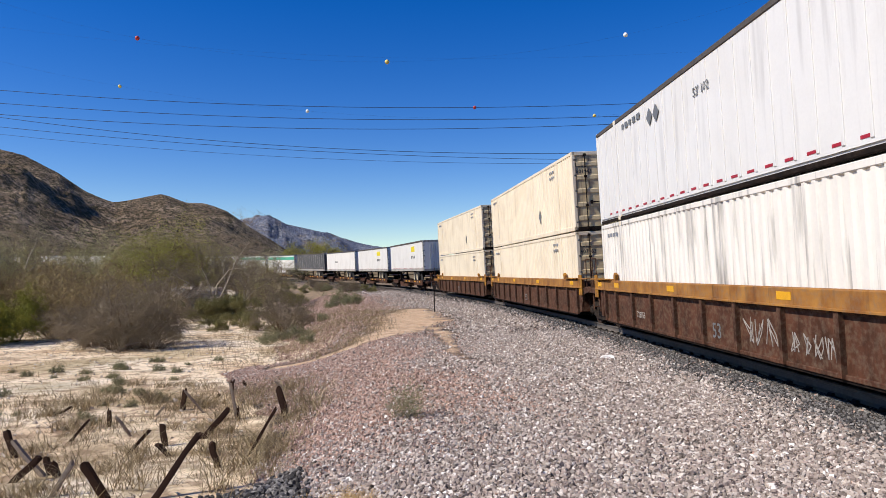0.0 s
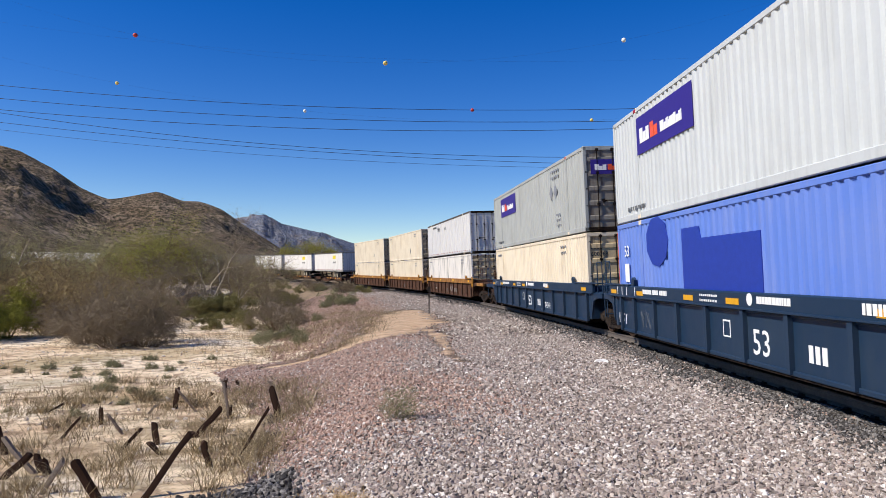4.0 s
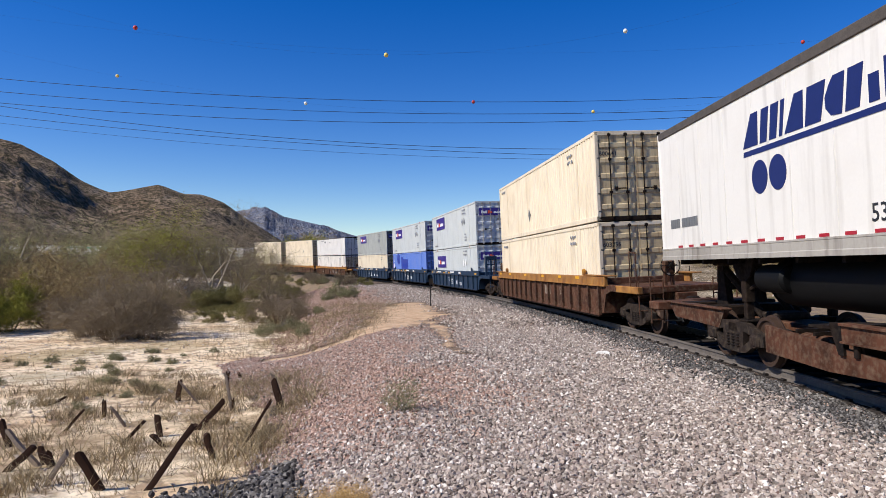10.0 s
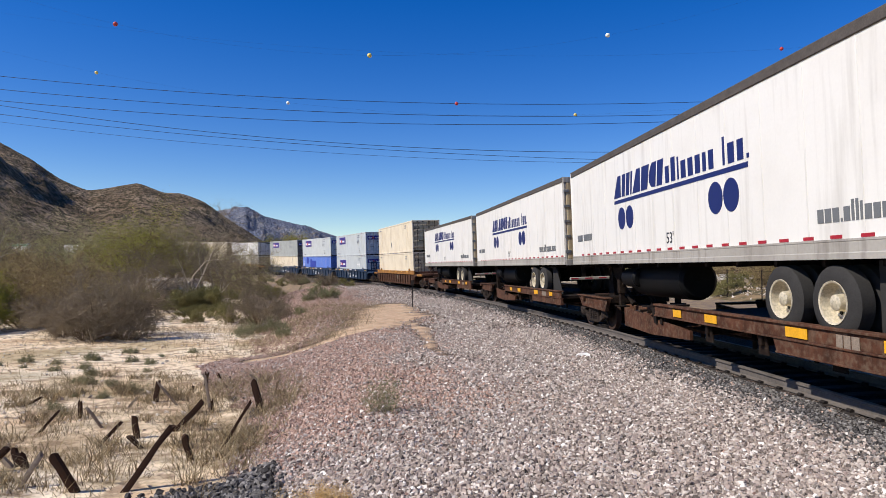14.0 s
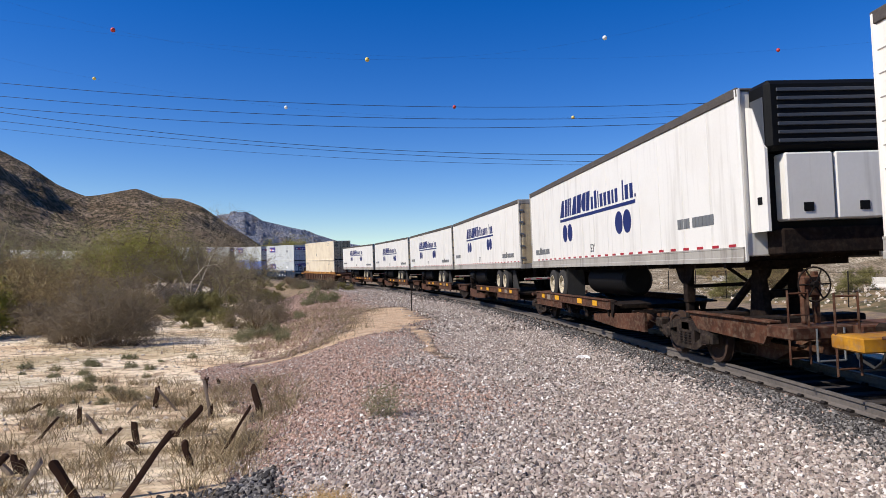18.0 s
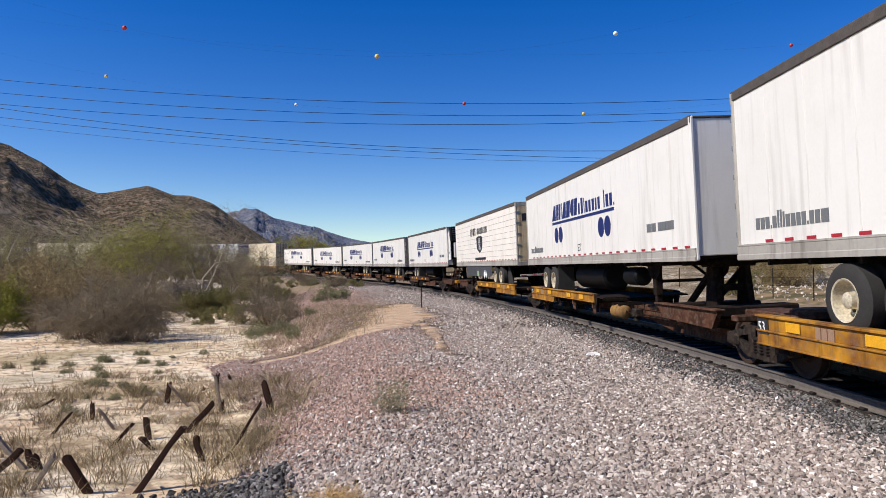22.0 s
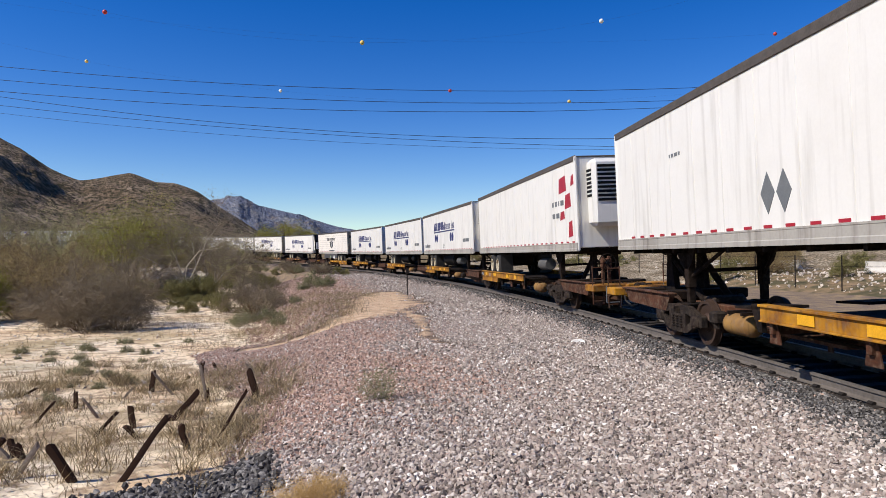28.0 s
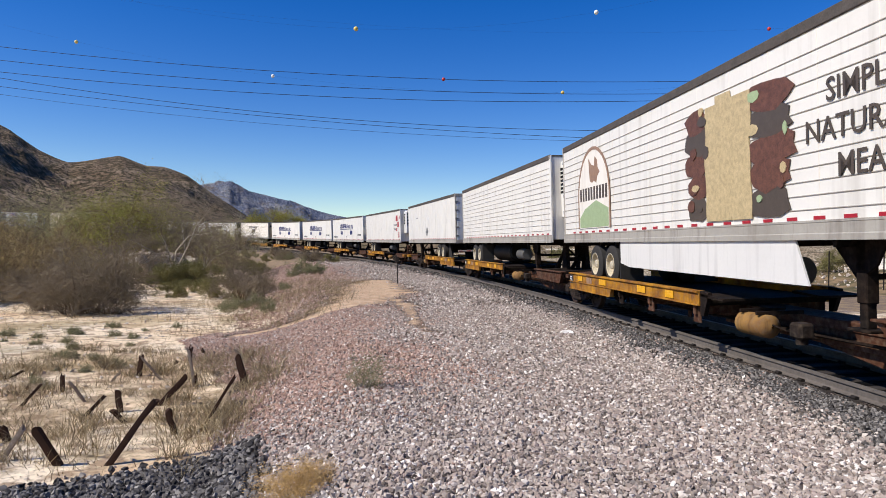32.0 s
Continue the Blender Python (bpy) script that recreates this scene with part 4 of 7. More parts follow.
# ---- spine cars ----
def spine_car(label, deck_mat, wheels_ahead, front, rear, deck_to=1.1):
    """A skeleton platform: centre sill, wheel deck, fifth-wheel stand. g = +1 where the trailer's wheels lead."""
    g = 1 if wheels_ahead else -1
    c = thing("spine_car", label, "rail car", "cars of the train")
    part("centre_sill", B().box(-8.75, 8.75, -0.33, 0.33, 0.62, 0.78, 0.02).box(-8.6, 8.6, -0.24, 0.24, 0.42, 0.64, 0.02).box(g * -7.8, g * -0.4, -0.42, 0.42, 0.4, 0.52, 0.01).prism([(-g * 1.2, 0.62), (-g * 8.2, 0.62), (-g * 7.2, 0.18), (-g * 4.6, 0.18)], -0.3, 0.3), M_BROWN, c)
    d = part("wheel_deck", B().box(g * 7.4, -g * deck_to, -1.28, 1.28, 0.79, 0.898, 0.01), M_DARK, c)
    for s in (1, -1):
        part("deck_edge", B().box(g * 7.45, -g * (deck_to + 0.05), s * 1.28, s * 1.33, 0.82, 1.05, 0.012).box(g * 7.45, -g * (deck_to + 0.05), s * 1.2, s * 1.37, 1.04, 1.08, 0.006).box(g * 7.45, -g * (deck_to + 0.05), s * 1.22, s * 1.36, 0.8, 0.83, 0.006)
             .prism([(g * 7.45, 0.83), (g * 7.45, 0.6), (g * 3.75, 0.6), (g * 3.65, 0.83)], s * 1.24, s * 1.335).box(g * 7.45, g * 3.75, s * 1.2, s * 1.36, 0.58, 0.61, 0.006), deck_mat, d)
        part("deck_end", B().prism([(-g * (deck_to + 0.06), 1.08), (-g * (deck_to + 0.06), 0.62), (-g * (deck_to + 0.18), 0.62), (-g * (deck_to + 0.36), 1.0), (-g * (deck_to + 0.36), 1.06)], s * 1.22, s * 1.3), M_DARK, d)
        part("deck_ramp", B().prism([(-g * (deck_to + 0.06), 1.03), (-g * (deck_to + 0.06), 0.98), (-g * (deck_to + 0.9), 0.95), (-g * (deck_to + 0.9), 0.99)], s * 0.5, s * 1.3), M_DARK, d)
        for x in (6.8, 5.1, 3.2, 1.3, -0.9):
            part("outrigger", B().prism([(g * (x - 0.06), 0.79), (g * (x + 0.06), 0.79), (g * (x + 0.06), 0.3), (g * (x - 0.06), 0.3)], s * 0.33, s * 0.36)
                 .box(g * (x - 0.05), g * (x + 0.05), s * 0.3, s * 1.3, 0.62, 0.79, 0.01).prism([(g * (x - 0.09), 0.8), (g * (x + 0.09), 0.8), (g * (x + 0.16), 0.47), (g * (x - 0.16), 0.47)], s * 1.22, s * 1.24), M_BROWN if deck_mat is M_YELLOWCAR and x < 2 else M_DARK, d)
    for x, w in ((6.3, 0.2), (4.3, 0.27), (1.6, 0.24), (0.1, 0.2)):
        part("marker_plate", shared(("smp", w), lambda: B().box(-w, w, 1.341, 1.348, 0.86, 1.01).mesh("marker_plate")), M_YELLOW, c, "yellow marker plate").location.x = g * x
    row_left(c, blocks([0.13, 0.13, 0.15], 0.2, 0, 0.3), M_FADED if deck_mat is M_YELLOWCAR else M_MARKBROWN, g * 5.45 + 0.25, 0.8, 1.336)
    if deck_mat is M_YELLOWCAR and g > 0:
        on_left(part("number_plate", shared("p53", lambda: plate(0, 0.36, 0, 0.25).mesh("plate")), M_INKBLACK, c, "black plate with a white 53"), g * 7.2 + 0.22, 0.76, 1.336)
        on_left(words(c, "53", 0.24, M_INKWHITE), g * 7.2 + 0.19, 0.8, 1.343)
    if deck_mat is not M_YELLOWCAR:
        for s in (1, -1):
            part("side_web", B().prism([(-g * 3.4, 0.86), (g * 0.5, 0.6), (g * 0.5, 0.42), (-g * 1.6, 0.34), (-g * 3.4, 0.4)], s * 1.2, s * 1.26), M_BROWN, c)
    # stand for the trailer's nose
    hx = -6.9 * g
    part("hitch", B().box(hx - 0.3, hx + 0.3, -0.5, 0.5, 1.84, 1.96, 0.03).prism([(hx - 0.3, 0.8), (hx + 0.3, 0.8), (hx + 0.12, 1.86), (hx - 0.12, 1.86)], -0.44, -0.3).prism([(hx - 0.3, 0.8), (hx + 0.3, 0.8), (hx + 0.12, 1.86), (hx - 0.12, 1.86)], 0.3, 0.44).box(hx - 0.1, hx + 0.1, -0.3, 0.3, 1.3, 1.45, 0.02)
         .tube((hx, 0.36, 1.8), (hx + g * 1.6, 0.3, 0.8), 0.08).tube((hx, -0.36, 1.8), (hx + g * 1.6, -0.3, 0.8), 0.08), M_DARK, c)
    part("stand_base", B().box(hx - 0.9, hx + 0.9, -0.7, 0.7, 0.76, 0.83, 0.01).box(hx - 1.0, hx - 0.45, -1.0, 1.0, 0.8, 1.02, 0.03).box(hx + 0.45, hx + 1.0, -1.0, 1.0, 0.8, 1.02, 0.03), M_DARK, c)
    part("stand_side", B().prism([(hx - 1.5, 0.98), (hx + 1.6, 0.98), (hx + 1.2, 0.66), (hx - 1.2, 0.6)], 0.95, 1.06).box(hx - 1.5, hx + 1.6, 0.9, 1.12, 0.97, 1.01, 0.01), M_BROWN, c)
    tx = -g * (deck_to + 1.35)
    part("air_tank", B().lathe((tx, 0.95, 0.6), (1, 0, 0), [(-0.46, 0.02), (-0.44, 0.12), (-0.37, 0.19), (0.37, 0.19), (0.44, 0.12), (0.46, 0.02)], 18), M_TANK if deck_mat is M_YELLOWCAR else M_BROWN, c, "dusty air tank", True)
    for q in (-0.25, 0.25):
        part("tank_bracket", shared("bracket", lambda: B().box(-0.03, 0.03, 0.3, 1.1, 0.78, 0.84).mesh("bracket")), M_DARK, c).location.x = tx + q
    part("tank_pipe", B().pipe([(tx - g * 0.46, 0.95, 0.64), (tx - g * 0.75, 0.9, 0.58), (tx - g * 0.9, 0.45, 0.45)], 0.014), M_DARK, c)
    part("brake_valve", B().box(tx - g * 0.95, tx - g * 1.25, 0.75, 1.0, 0.5, 0.75, 0.04).tube((tx - g * 1.1, 0.88, 0.42), (tx - g * 1.1, 0.88, 0.5), 0.09), M_BOGIE, c)
    part("brake_pipe", B().pipe([(-8.4, 0.5, 0.55), (0, 0.5, 0.5), (8.4, 0.5, 0.55)], 0.025), M_DARK, c)
    for e, what in ((1, front), (-1, rear)):
        if what == "none":
            continue
        if what == "coupler":
            part("end_beam", B().box(e * 8.6, e * 9.3, -1.3, 1.3, 0.78, 0.98, 0.02).box(e * 8.6, e * 9.5, -0.3, 0.3, 0.6, 0.98, 0.02), deck_mat, c)
            coupler(c, e * 9.6, e)
            for s in (1, -1):
                ladder(c, e * 9.2, s * 0.95, s * 1.28, 0.4, 1.55, M_BROWN, 4)
                handrail(c, [(e * 9.3, s * 0.45, 0.95), (e * 9.3, s * 0.45, 0.45), (e * 9.3, s * 0.9, 0.45), (e * 9.3, s * 0.9, 0.95)], M_CHROME)
            if e < 0:
                brake_stand(c, e * 8.95, 0.75, 1.0, 1.62)
        else:
            part("end_beam", B().lathe((e * 9.9, 0, 0.92), (0, 0, 1), [(0, 0.05), (0, 0.42), (0.12, 0.42), (0.16, 0.3), (0.16, 0.05)], 18).box(e * 8.2, e * 9.9, -0.4, 0.4, 0.74, 0.98, 0.03), M_BROWN, c)
            part("side_bearing", B().box(e * 9.15, e * 9.4, 0.3, 1.2, 0.84, 0.96, 0.02).box(e * 9.15, e * 9.4, -1.2, -0.3, 0.84, 0.96, 0.02), M_BROWN, c)
        truck(c, e * (9.9 if what == "joint" else 5.1))
    return c


# ---- trailers ----
def road_wheel(parent, x, y, z=1.41, r=0.51):
    def tyre():
        return B().lathe((0, 0, 0), (0, 1, 0), [(-0.14, 0.29), (-0.15, 0.36), (-0.13, r - 0.05), (-0.09, r), (0.09, r), (0.13, r - 0.05), (0.15, 0.36), (0.14, 0.29)], 28).mesh("tyre", True)

    def rim():
        return B().lathe((0, 0, 0), (0, 1, 0), [(0.12, 0.31), (0.155, 0.3), (0.145, 0.275), (0.05, 0.262), (-0.03, 0.235), (-0.05, 0.2), (-0.045, 0.13), (0.02, 0.12), (0.11, 0.112), (0.13, 0.085), (0.135, 0.0)], 28).mesh("rim", True)

    # black discs on the rim stand in for shade inside hand holes
    def holes():
        b = B()
        for i in range(5):
            a = 2 * math.pi * i / 5 + 0.3
            b.lathe((0.175 * math.cos(a), -0.044, 0.175 * math.sin(a)), (0, 1, 0), [(-0.004, 0.0), (-0.004, 0.032), (0.008, 0.032), (0.008, 0.0)], 10)
        return b.mesh("hand_holes")
    s = 1 if y > 0 else -1
    w = part("wheel", shared("tyre", tyre), M_RUBBER, parent)
    w.location = (x, y, z)
    q = part("rim", shared("rim", rim), M_HUB, w)
    h = part("hand_holes", shared("hand_holes", holes), M_BLACK, w)
    if s < 0:
        q.rotation_euler.z = h.rotation_euler.z = math.pi


def trailer(label, ahead, body=M_WHITE2, walls="flat", nose="flat", decals=None, skirt=None, rear_mat=None, rear_text=None, name="semi_trailer", flap=True, wheel_at=4.45, pod=None, z0=2.0, ztop=5.02, far=False):
    """A 53-foot road trailer. ahead: True where its wheels lead and its nose trails."""
    g = 1 if ahead else -1              # +x end is the wheel end where g = 1
    c = thing(name, label, "trailer", "trailers on the train")
    part("body", B().box(-HALF + 0.02, HALF - 0.02, -WIDE + 0.02, WIDE - 0.02, z0 + 0.1, ztop - 0.06, 0.02), body, c)
    # dark sheet below the pale body; its black stands for shade
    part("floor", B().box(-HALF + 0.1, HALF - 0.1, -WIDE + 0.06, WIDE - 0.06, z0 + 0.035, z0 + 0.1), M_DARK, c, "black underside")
    part("roof", B().box(-HALF, HALF, -WIDE + 0.03, WIDE - 0.03, ztop - 0.06, ztop - 0.015, 0.01), M_ROOF, c)
    for s in (1, -1):
        y = s * WIDE
        part("top_rail", B().box(-HALF, HALF, y - s * 0.05, y + s * 0.006, ztop - 0.17, ztop, 0.012), M_ROOF, c)
        prof = [(-0.05, 0.0), (0.024, 0.0), (0.024, 0.08), (0.012, 0.095), (0.012, 0.23), (0.019, 0.24), (0.019, 0.268), (-0.05, 0.268)]
        part("bottom_rail", B().along([(y + s * a, z0 + b) for a, b in prof], -HALF, HALF), M_TRIM, c)
        for i in range(13):
            x = -HALF + (i + 1) * 2 * HALF / 14
            if walls == "flat":
                part("panel_joint", shared(("seam", s, z0), lambda: B().box(-0.016, 0.016, y - s * 0.03, y - s * 0.014, z0 + 0.26, ztop - 0.18, 0.003).mesh("seam")), body, c).location.x = x
            elif s > 0:
                part("panel_joint", shared(("seam2", s, z0), lambda: B().box(-0.01, 0.01, y - s * 0.03, y - s * 0.016, z0 + 0.26, ztop - 0.18).mesh("seam")), body, c).location.x = x
        if walls == "ribbed" and s > 0:
            for i in range(12):
                z = z0 + 0.42 + i * 0.195
                part("rib", shared(("wrib", s), lambda: B().box(-HALF + 0.05, HALF - 0.05, y - s * 0.03, y - s * 0.008, -0.008, 0.008, 0.003).mesh("rib")), M_TRIM, c).location.z = z
        if walls == "logistics" and s > 0:
            for i in range(8):
                z = z0 + 0.5 + i * 0.29
                part("rib", shared(("lrib", s), lambda: B().box(-HALF + 0.05, HALF - 0.05, y - s * 0.03, y - s * 0.012, -0.008, 0.008, 0.003).mesh("rib")), M_TRIM, c).location.z = z
    reflectors(c, -HALF + 0.3, HALF - 0.2, z0 + 0.275, WIDE - 0.018, far=far)
    for e in (1, -1):
        for s in (1, -1):
            part("corner_post", B().box(e * (HALF - 0.09), e * (HALF + 0.012), s * (WIDE - 0.09), s * (WIDE + 0.008), z0, ztop - 0.005, 0.03), M_TRIM if e == g else body, c)
    # door end
    xd = g * HALF
    for s in (1, -1):
        dr = part("door", B().box(xd, xd + g * 0.03, s * 0.015, s * 1.2, z0 + 0.2, ztop - 0.2, 0.01), rear_mat or body, c)
        rods = B()
        for yy in (0.2, 0.55):
            rods.tube((xd + g * 0.05, s * yy, z0 + 0.12), (xd + g * 0.05, s * yy, ztop - 0.12), 0.016, n=6)
        part("lock_rod", rods, M_CHROME, dr)
        for i in range(5):
            part("hinge", shared(("thinge", s, g), lambda: B().box(0, g * 0.05, s * 1.1, s * 1.3, -0.05, 0.05, 0.01).mesh("hinge")), M_CHROME, dr).location = (xd, 0, z0 + 0.45 + i * 0.52)
    part("door_header", B().box(xd - g * 0.02, xd + g * 0.035, -WIDE, WIDE, ztop - 0.2, ztop - 0.008, 0.01), M_TRIM, c)
    part("door_sill", B().box(xd - g * 0.02, xd + g * 0.035, -WIDE, WIDE, z0 - 0.02, z0 + 0.18, 0.01), M_TRIM, c)
    if ahead is False:
        part("bumper", B().box(xd - g * 0.12, xd, -1.15, 1.15, 1.46, 1.56, 0.015), M_TRIM, c)
        for q in (-0.66, 0.66):
            part("bumper_hanger", B().box(xd - g * 0.1, xd - g * 0.04, q - 0.06, q + 0.06, 1.5, z0), M_DARK, c)
        for q in (-1.0, -0.5, 0.0, 0.5, 1.0):
            part("reflector", B().box(xd - 0.004 if g < 0 else xd, xd if g < 0 else xd + 0.004, q - 0.13, q + 0.13, 1.49, 1.535), M_RED, c)
    # bogie, tyres, mud flaps
    wx = g * wheel_at
    part("slider", B().box(wx - 1.5, wx + 1.5, 0.42, 0.54, z0 - 0.22, z0 + 0.02, 0.02).box(wx - 1.5, wx + 1.5, -0.54, -0.42, z0 - 0.22, z0 + 0.02, 0.02)
         .box(wx - 0.75, wx - 0.5, -0.5, 0.5, 1.42, z0 - 0.1, 0.03).box(wx + 0.5, wx + 0.75, -0.5, 0.5, 1.42, z0 - 0.1, 0.03).tube((wx - 0.62, -1.0, 1.41), (wx - 0.62, 1.0, 1.41), 0.075).tube((wx + 0.62, -1.0, 1.41), (wx + 0.62, 1.0, 1.41), 0.075), M_DARK, c)
    for dx in (-0.62, 0.62):
        for yy in (1.13, 0.8, -0.8, -1.13):
            road_wheel(c, wx + dx, yy)
    if flap:
        for s in (1, -1):
            part("mud_flap", B().box(wx - g * 1.28, wx - g * 1.31, s * 0.66, s * 1.26, 0.95, z0 - 0.02, 0.004) if ahead else B().prism([(wx - 1.2, 1.97), (wx - 1.2, 1.0), (wx - 2.3, 0.93), (wx - 1.55, 1.97)], s * 1.0, s * 1.02), M_RUBBER, c)
    # landing gear under the nose third
    lx_ = -g * (HALF - 3.2)
    lg = B()
    for s in (1, -1):
        lg.prism([(lx_ - 0.5, z0 + 0.02), (lx_ + 0.5, z0 + 0.02), (lx_ + 0.28, z0 - 0.34), (lx_ + 0.12, z0 - 0.44), (lx_ - 0.12, z0 - 0.44), (lx_ - 0.28, z0 - 0.34)], s * 0.86, s * 0.9)
        lg.box(lx_ - 0.1, lx_ + 0.1, s * 0.72, s * 0.9, 1.15, z0 + 0.02, 0.015).box(lx_ - 0.075, lx_ + 0.075, s * 0.74, s * 0.88, 0.82, 1.2, 0.012).box(lx_ - 0.22, lx_ + 0.22, s * 0.66, s * 0.96, 0.78, 0.82, 0.01)
    lg.tube((lx_, -0.8, 1.5), (lx_, 0.8, 1.5), 0.04).tube((lx_, 0.82, 1.35), (lx_ + g * 1.1, 0.5, z0), 0.04).tube((lx_, -0.82, 1.35), (lx_ + g * 1.1, -0.5, z0), 0.04)
    part("landing_gear", lg, M_DARK, c)
    if far:
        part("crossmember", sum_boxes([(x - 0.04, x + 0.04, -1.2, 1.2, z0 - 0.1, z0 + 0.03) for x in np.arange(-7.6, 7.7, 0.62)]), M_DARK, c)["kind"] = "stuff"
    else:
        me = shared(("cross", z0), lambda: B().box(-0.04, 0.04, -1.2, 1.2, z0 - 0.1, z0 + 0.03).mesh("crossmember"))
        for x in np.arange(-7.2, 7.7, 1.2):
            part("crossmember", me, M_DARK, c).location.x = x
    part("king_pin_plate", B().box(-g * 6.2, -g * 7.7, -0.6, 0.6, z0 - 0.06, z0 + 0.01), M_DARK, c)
    if pod:
        part("underslung_tank", B().lathe((pod, 0.5, 1.58), (1, 0, 0), [(-1.6, 0.02), (-1.58, 0.36), (-1.5, 0.44), (1.5, 0.44), (1.58, 0.36), (1.6, 0.02)], 26), M_BLACK, c, "black underslung tank", True)
        if nose == "flat":
            # reservoir takes black so that the underside shade is in its colour
            part("air_reservoir", B().lathe((-g * 3.6, 0.85, 1.62), (1, 0, 0), [(-0.5, 0.02), (-0.48, 0.2), (-0.42, 0.25), (0.42, 0.25), (0.48, 0.2), (0.5, 0.02)], 18), M_BLACK, c, "black air reservoir", True)
    # nose
    xn = -g * HALF
    if nose == "reefer":
        u = part("cooling_unit", B().box(xn + -g * 0.01, xn - g * 0.62, -0.95, 0.95, z0 + 0.75, ztop - 0.18, 0.12), M_WHITE2, c, "white refrigeration unit with dark grilles")
        grl = B()
        for s in (1, -1):
            for i in range(7):
                grl.box(xn - g * 0.12, xn - g * 0.5, s * 0.945, s * 0.965, ztop - 1.35 + i * 0.13, ztop - 1.27 + i * 0.13)
        for i in range(9):
            grl.box(xn - g * 0.6, xn - g * 0.645, -0.8, 0.8, ztop - 1.5 + i * 0.13, ztop - 1.42 + i * 0.13)
        part("grille", grl, M_BLACK, u)
        part("fuel_tank", B().lathe((-g * 3.1, 0.85, 1.52), (1, 0, 0), [(-0.5, 0.0), (-0.5, 0.2), (-0.46, 0.23), (0.46, 0.23), (0.5, 0.2), (0.5, 0.0)], 18), M_DULL, c, "", True)
    elif nose == "black":
        u = part("cooling_unit", B().box(xn - g * 0.01, xn - g * 0.6, -1.12, 1.12, ztop - 1.2, ztop - 0.03, 0.08), M_BLACK, c, "black and white refrigeration unit")
        slat = shared(("slat", g), lambda: B().box(0, -g * 0.03, -0.95, 0.95, -0.03, 0.03, 0.008).mesh("grille_slat"))
        for i in range(7):
            part("grille_slat", slat, M_SKIRT, u).location = (xn - g * 0.6, 0, ztop - 1.05 + i * 0.14)
        part("side_grille", B().box(xn - g * 0.12, xn - g * 0.5, 1.118, 1.135, ztop - 1.1, ztop - 0.3, 0.01), M_SKIRT, u)
        for s in (1, -1):
            lid = part("unit_door", B().box(xn - g * 0.02, xn - g * 0.605, s * 0.015, s * 0.86, z0 + 0.66, ztop - 1.24, 0.03), M_WHITE2, u, "white service door")
            part("latch", B().box(xn - g * 0.6, xn - g * 0.62, s * 0.4, s * 0.58, z0 + 0.8, z0 + 0.95, 0.01), M_BLACK, lid)
            wing = part("side_panel", B().prism([(xn + g * 0.0, z0 + 0.5), (xn - g * 0.52, z0 + 0.5), (xn - g * 0.52, ztop - 1.15), (xn - g * 0.2, ztop - 0.42), (xn + g * 0.0, ztop - 0.36)], s * 1.1, s * 1.15), M_WHITE2, u, "white side panel")
            part("latch", B().box(xn - g * 0.25, xn - g * 0.38, s * 1.145, s * 1.165, z0 + 0.95, z0 + 1.08, 0.01), M_BLACK, wing)
        part("unit_frame", B().box(xn - g * 0.012, xn - g * 0.3, -1.13, 1.13, z0 + 0.5, ztop - 1.19, 0.03), M_BLACK, u)
        part("unit_base", B().box(xn - g * 0.02, xn - g * 0.5, -0.9, 0.9, z0 + 0.1, z0 + 0.54, 0.03), M_DARK, u)
    else:
        part("nose_box", B().box(xn, xn - g * 0.05, -0.3, 0.3, z0 + 0.35, z0 + 0.6, 0.01), M_TRIM, c)
    if skirt:
        part("side_skirt", B().prism([(wx - g * 1.4, z0), (wx - g * 1.4, z0 - 0.52), (wx - g * 2.0, z0 - 0.6), (wx - g * 8.8, z0 - 0.64), (wx - g * 8.5, z0)], WIDE - 0.05, WIDE - 0.02), skirt, c)
    if decals:
        decals(c, g)
    return c


def sum_boxes(rows):
    b = B()
    for r in rows:
        b.box(*r)
    return b


# ---- the train's make-up ----
def hold(t0, t1, n):
    return [t0 + (t1 - t0) * i / (n - 1) for i in range(n)]


def dark_numbers(text, x, z, size=0.3, mat=M_INKBLACK):
    def f(c, h0, h1):
        on_left(words(c, text, size, mat), x, h1 + z, WIDE + 0.001)
    return f


def cream_logos(num, seed):
    def f(c, h0, h1):
        row_rear(c, blocks([0.085, 0.085, 0.085, 0.085], 0.15, 0, 0.3), M_INKBLACK, 1.16, h1 - 0.55, -HALF + 0.026)
        if num:
            on_rear(words(c, num, 0.2, M_INKBLACK), 1.16, h1 - 0.78, -HALF + 0.028)
        on_left(tiny(part("side_mark", small_marks(seed, 1, 1.0, 0.16), M_MARK, c)), 7.4, h1 - 0.4, WIDE + 0.001)
        on_left(tiny(part("side_mark", small_marks(seed + 1, 2, 0.7, 0.13), M_MARK, c)), -5.0, h1 - 0.4, WIDE + 0.001)
        on_left(part("diamond_mark", B().prism([(0, -0.3), (0.2, 0), (0, 0.3), (-0.2, 0)], -0.006, 0.002), M_INKGREY, c), 1.2 if seed % 2 else -3.2, h0 + 0.9, WIDE + 0.001)
    return f


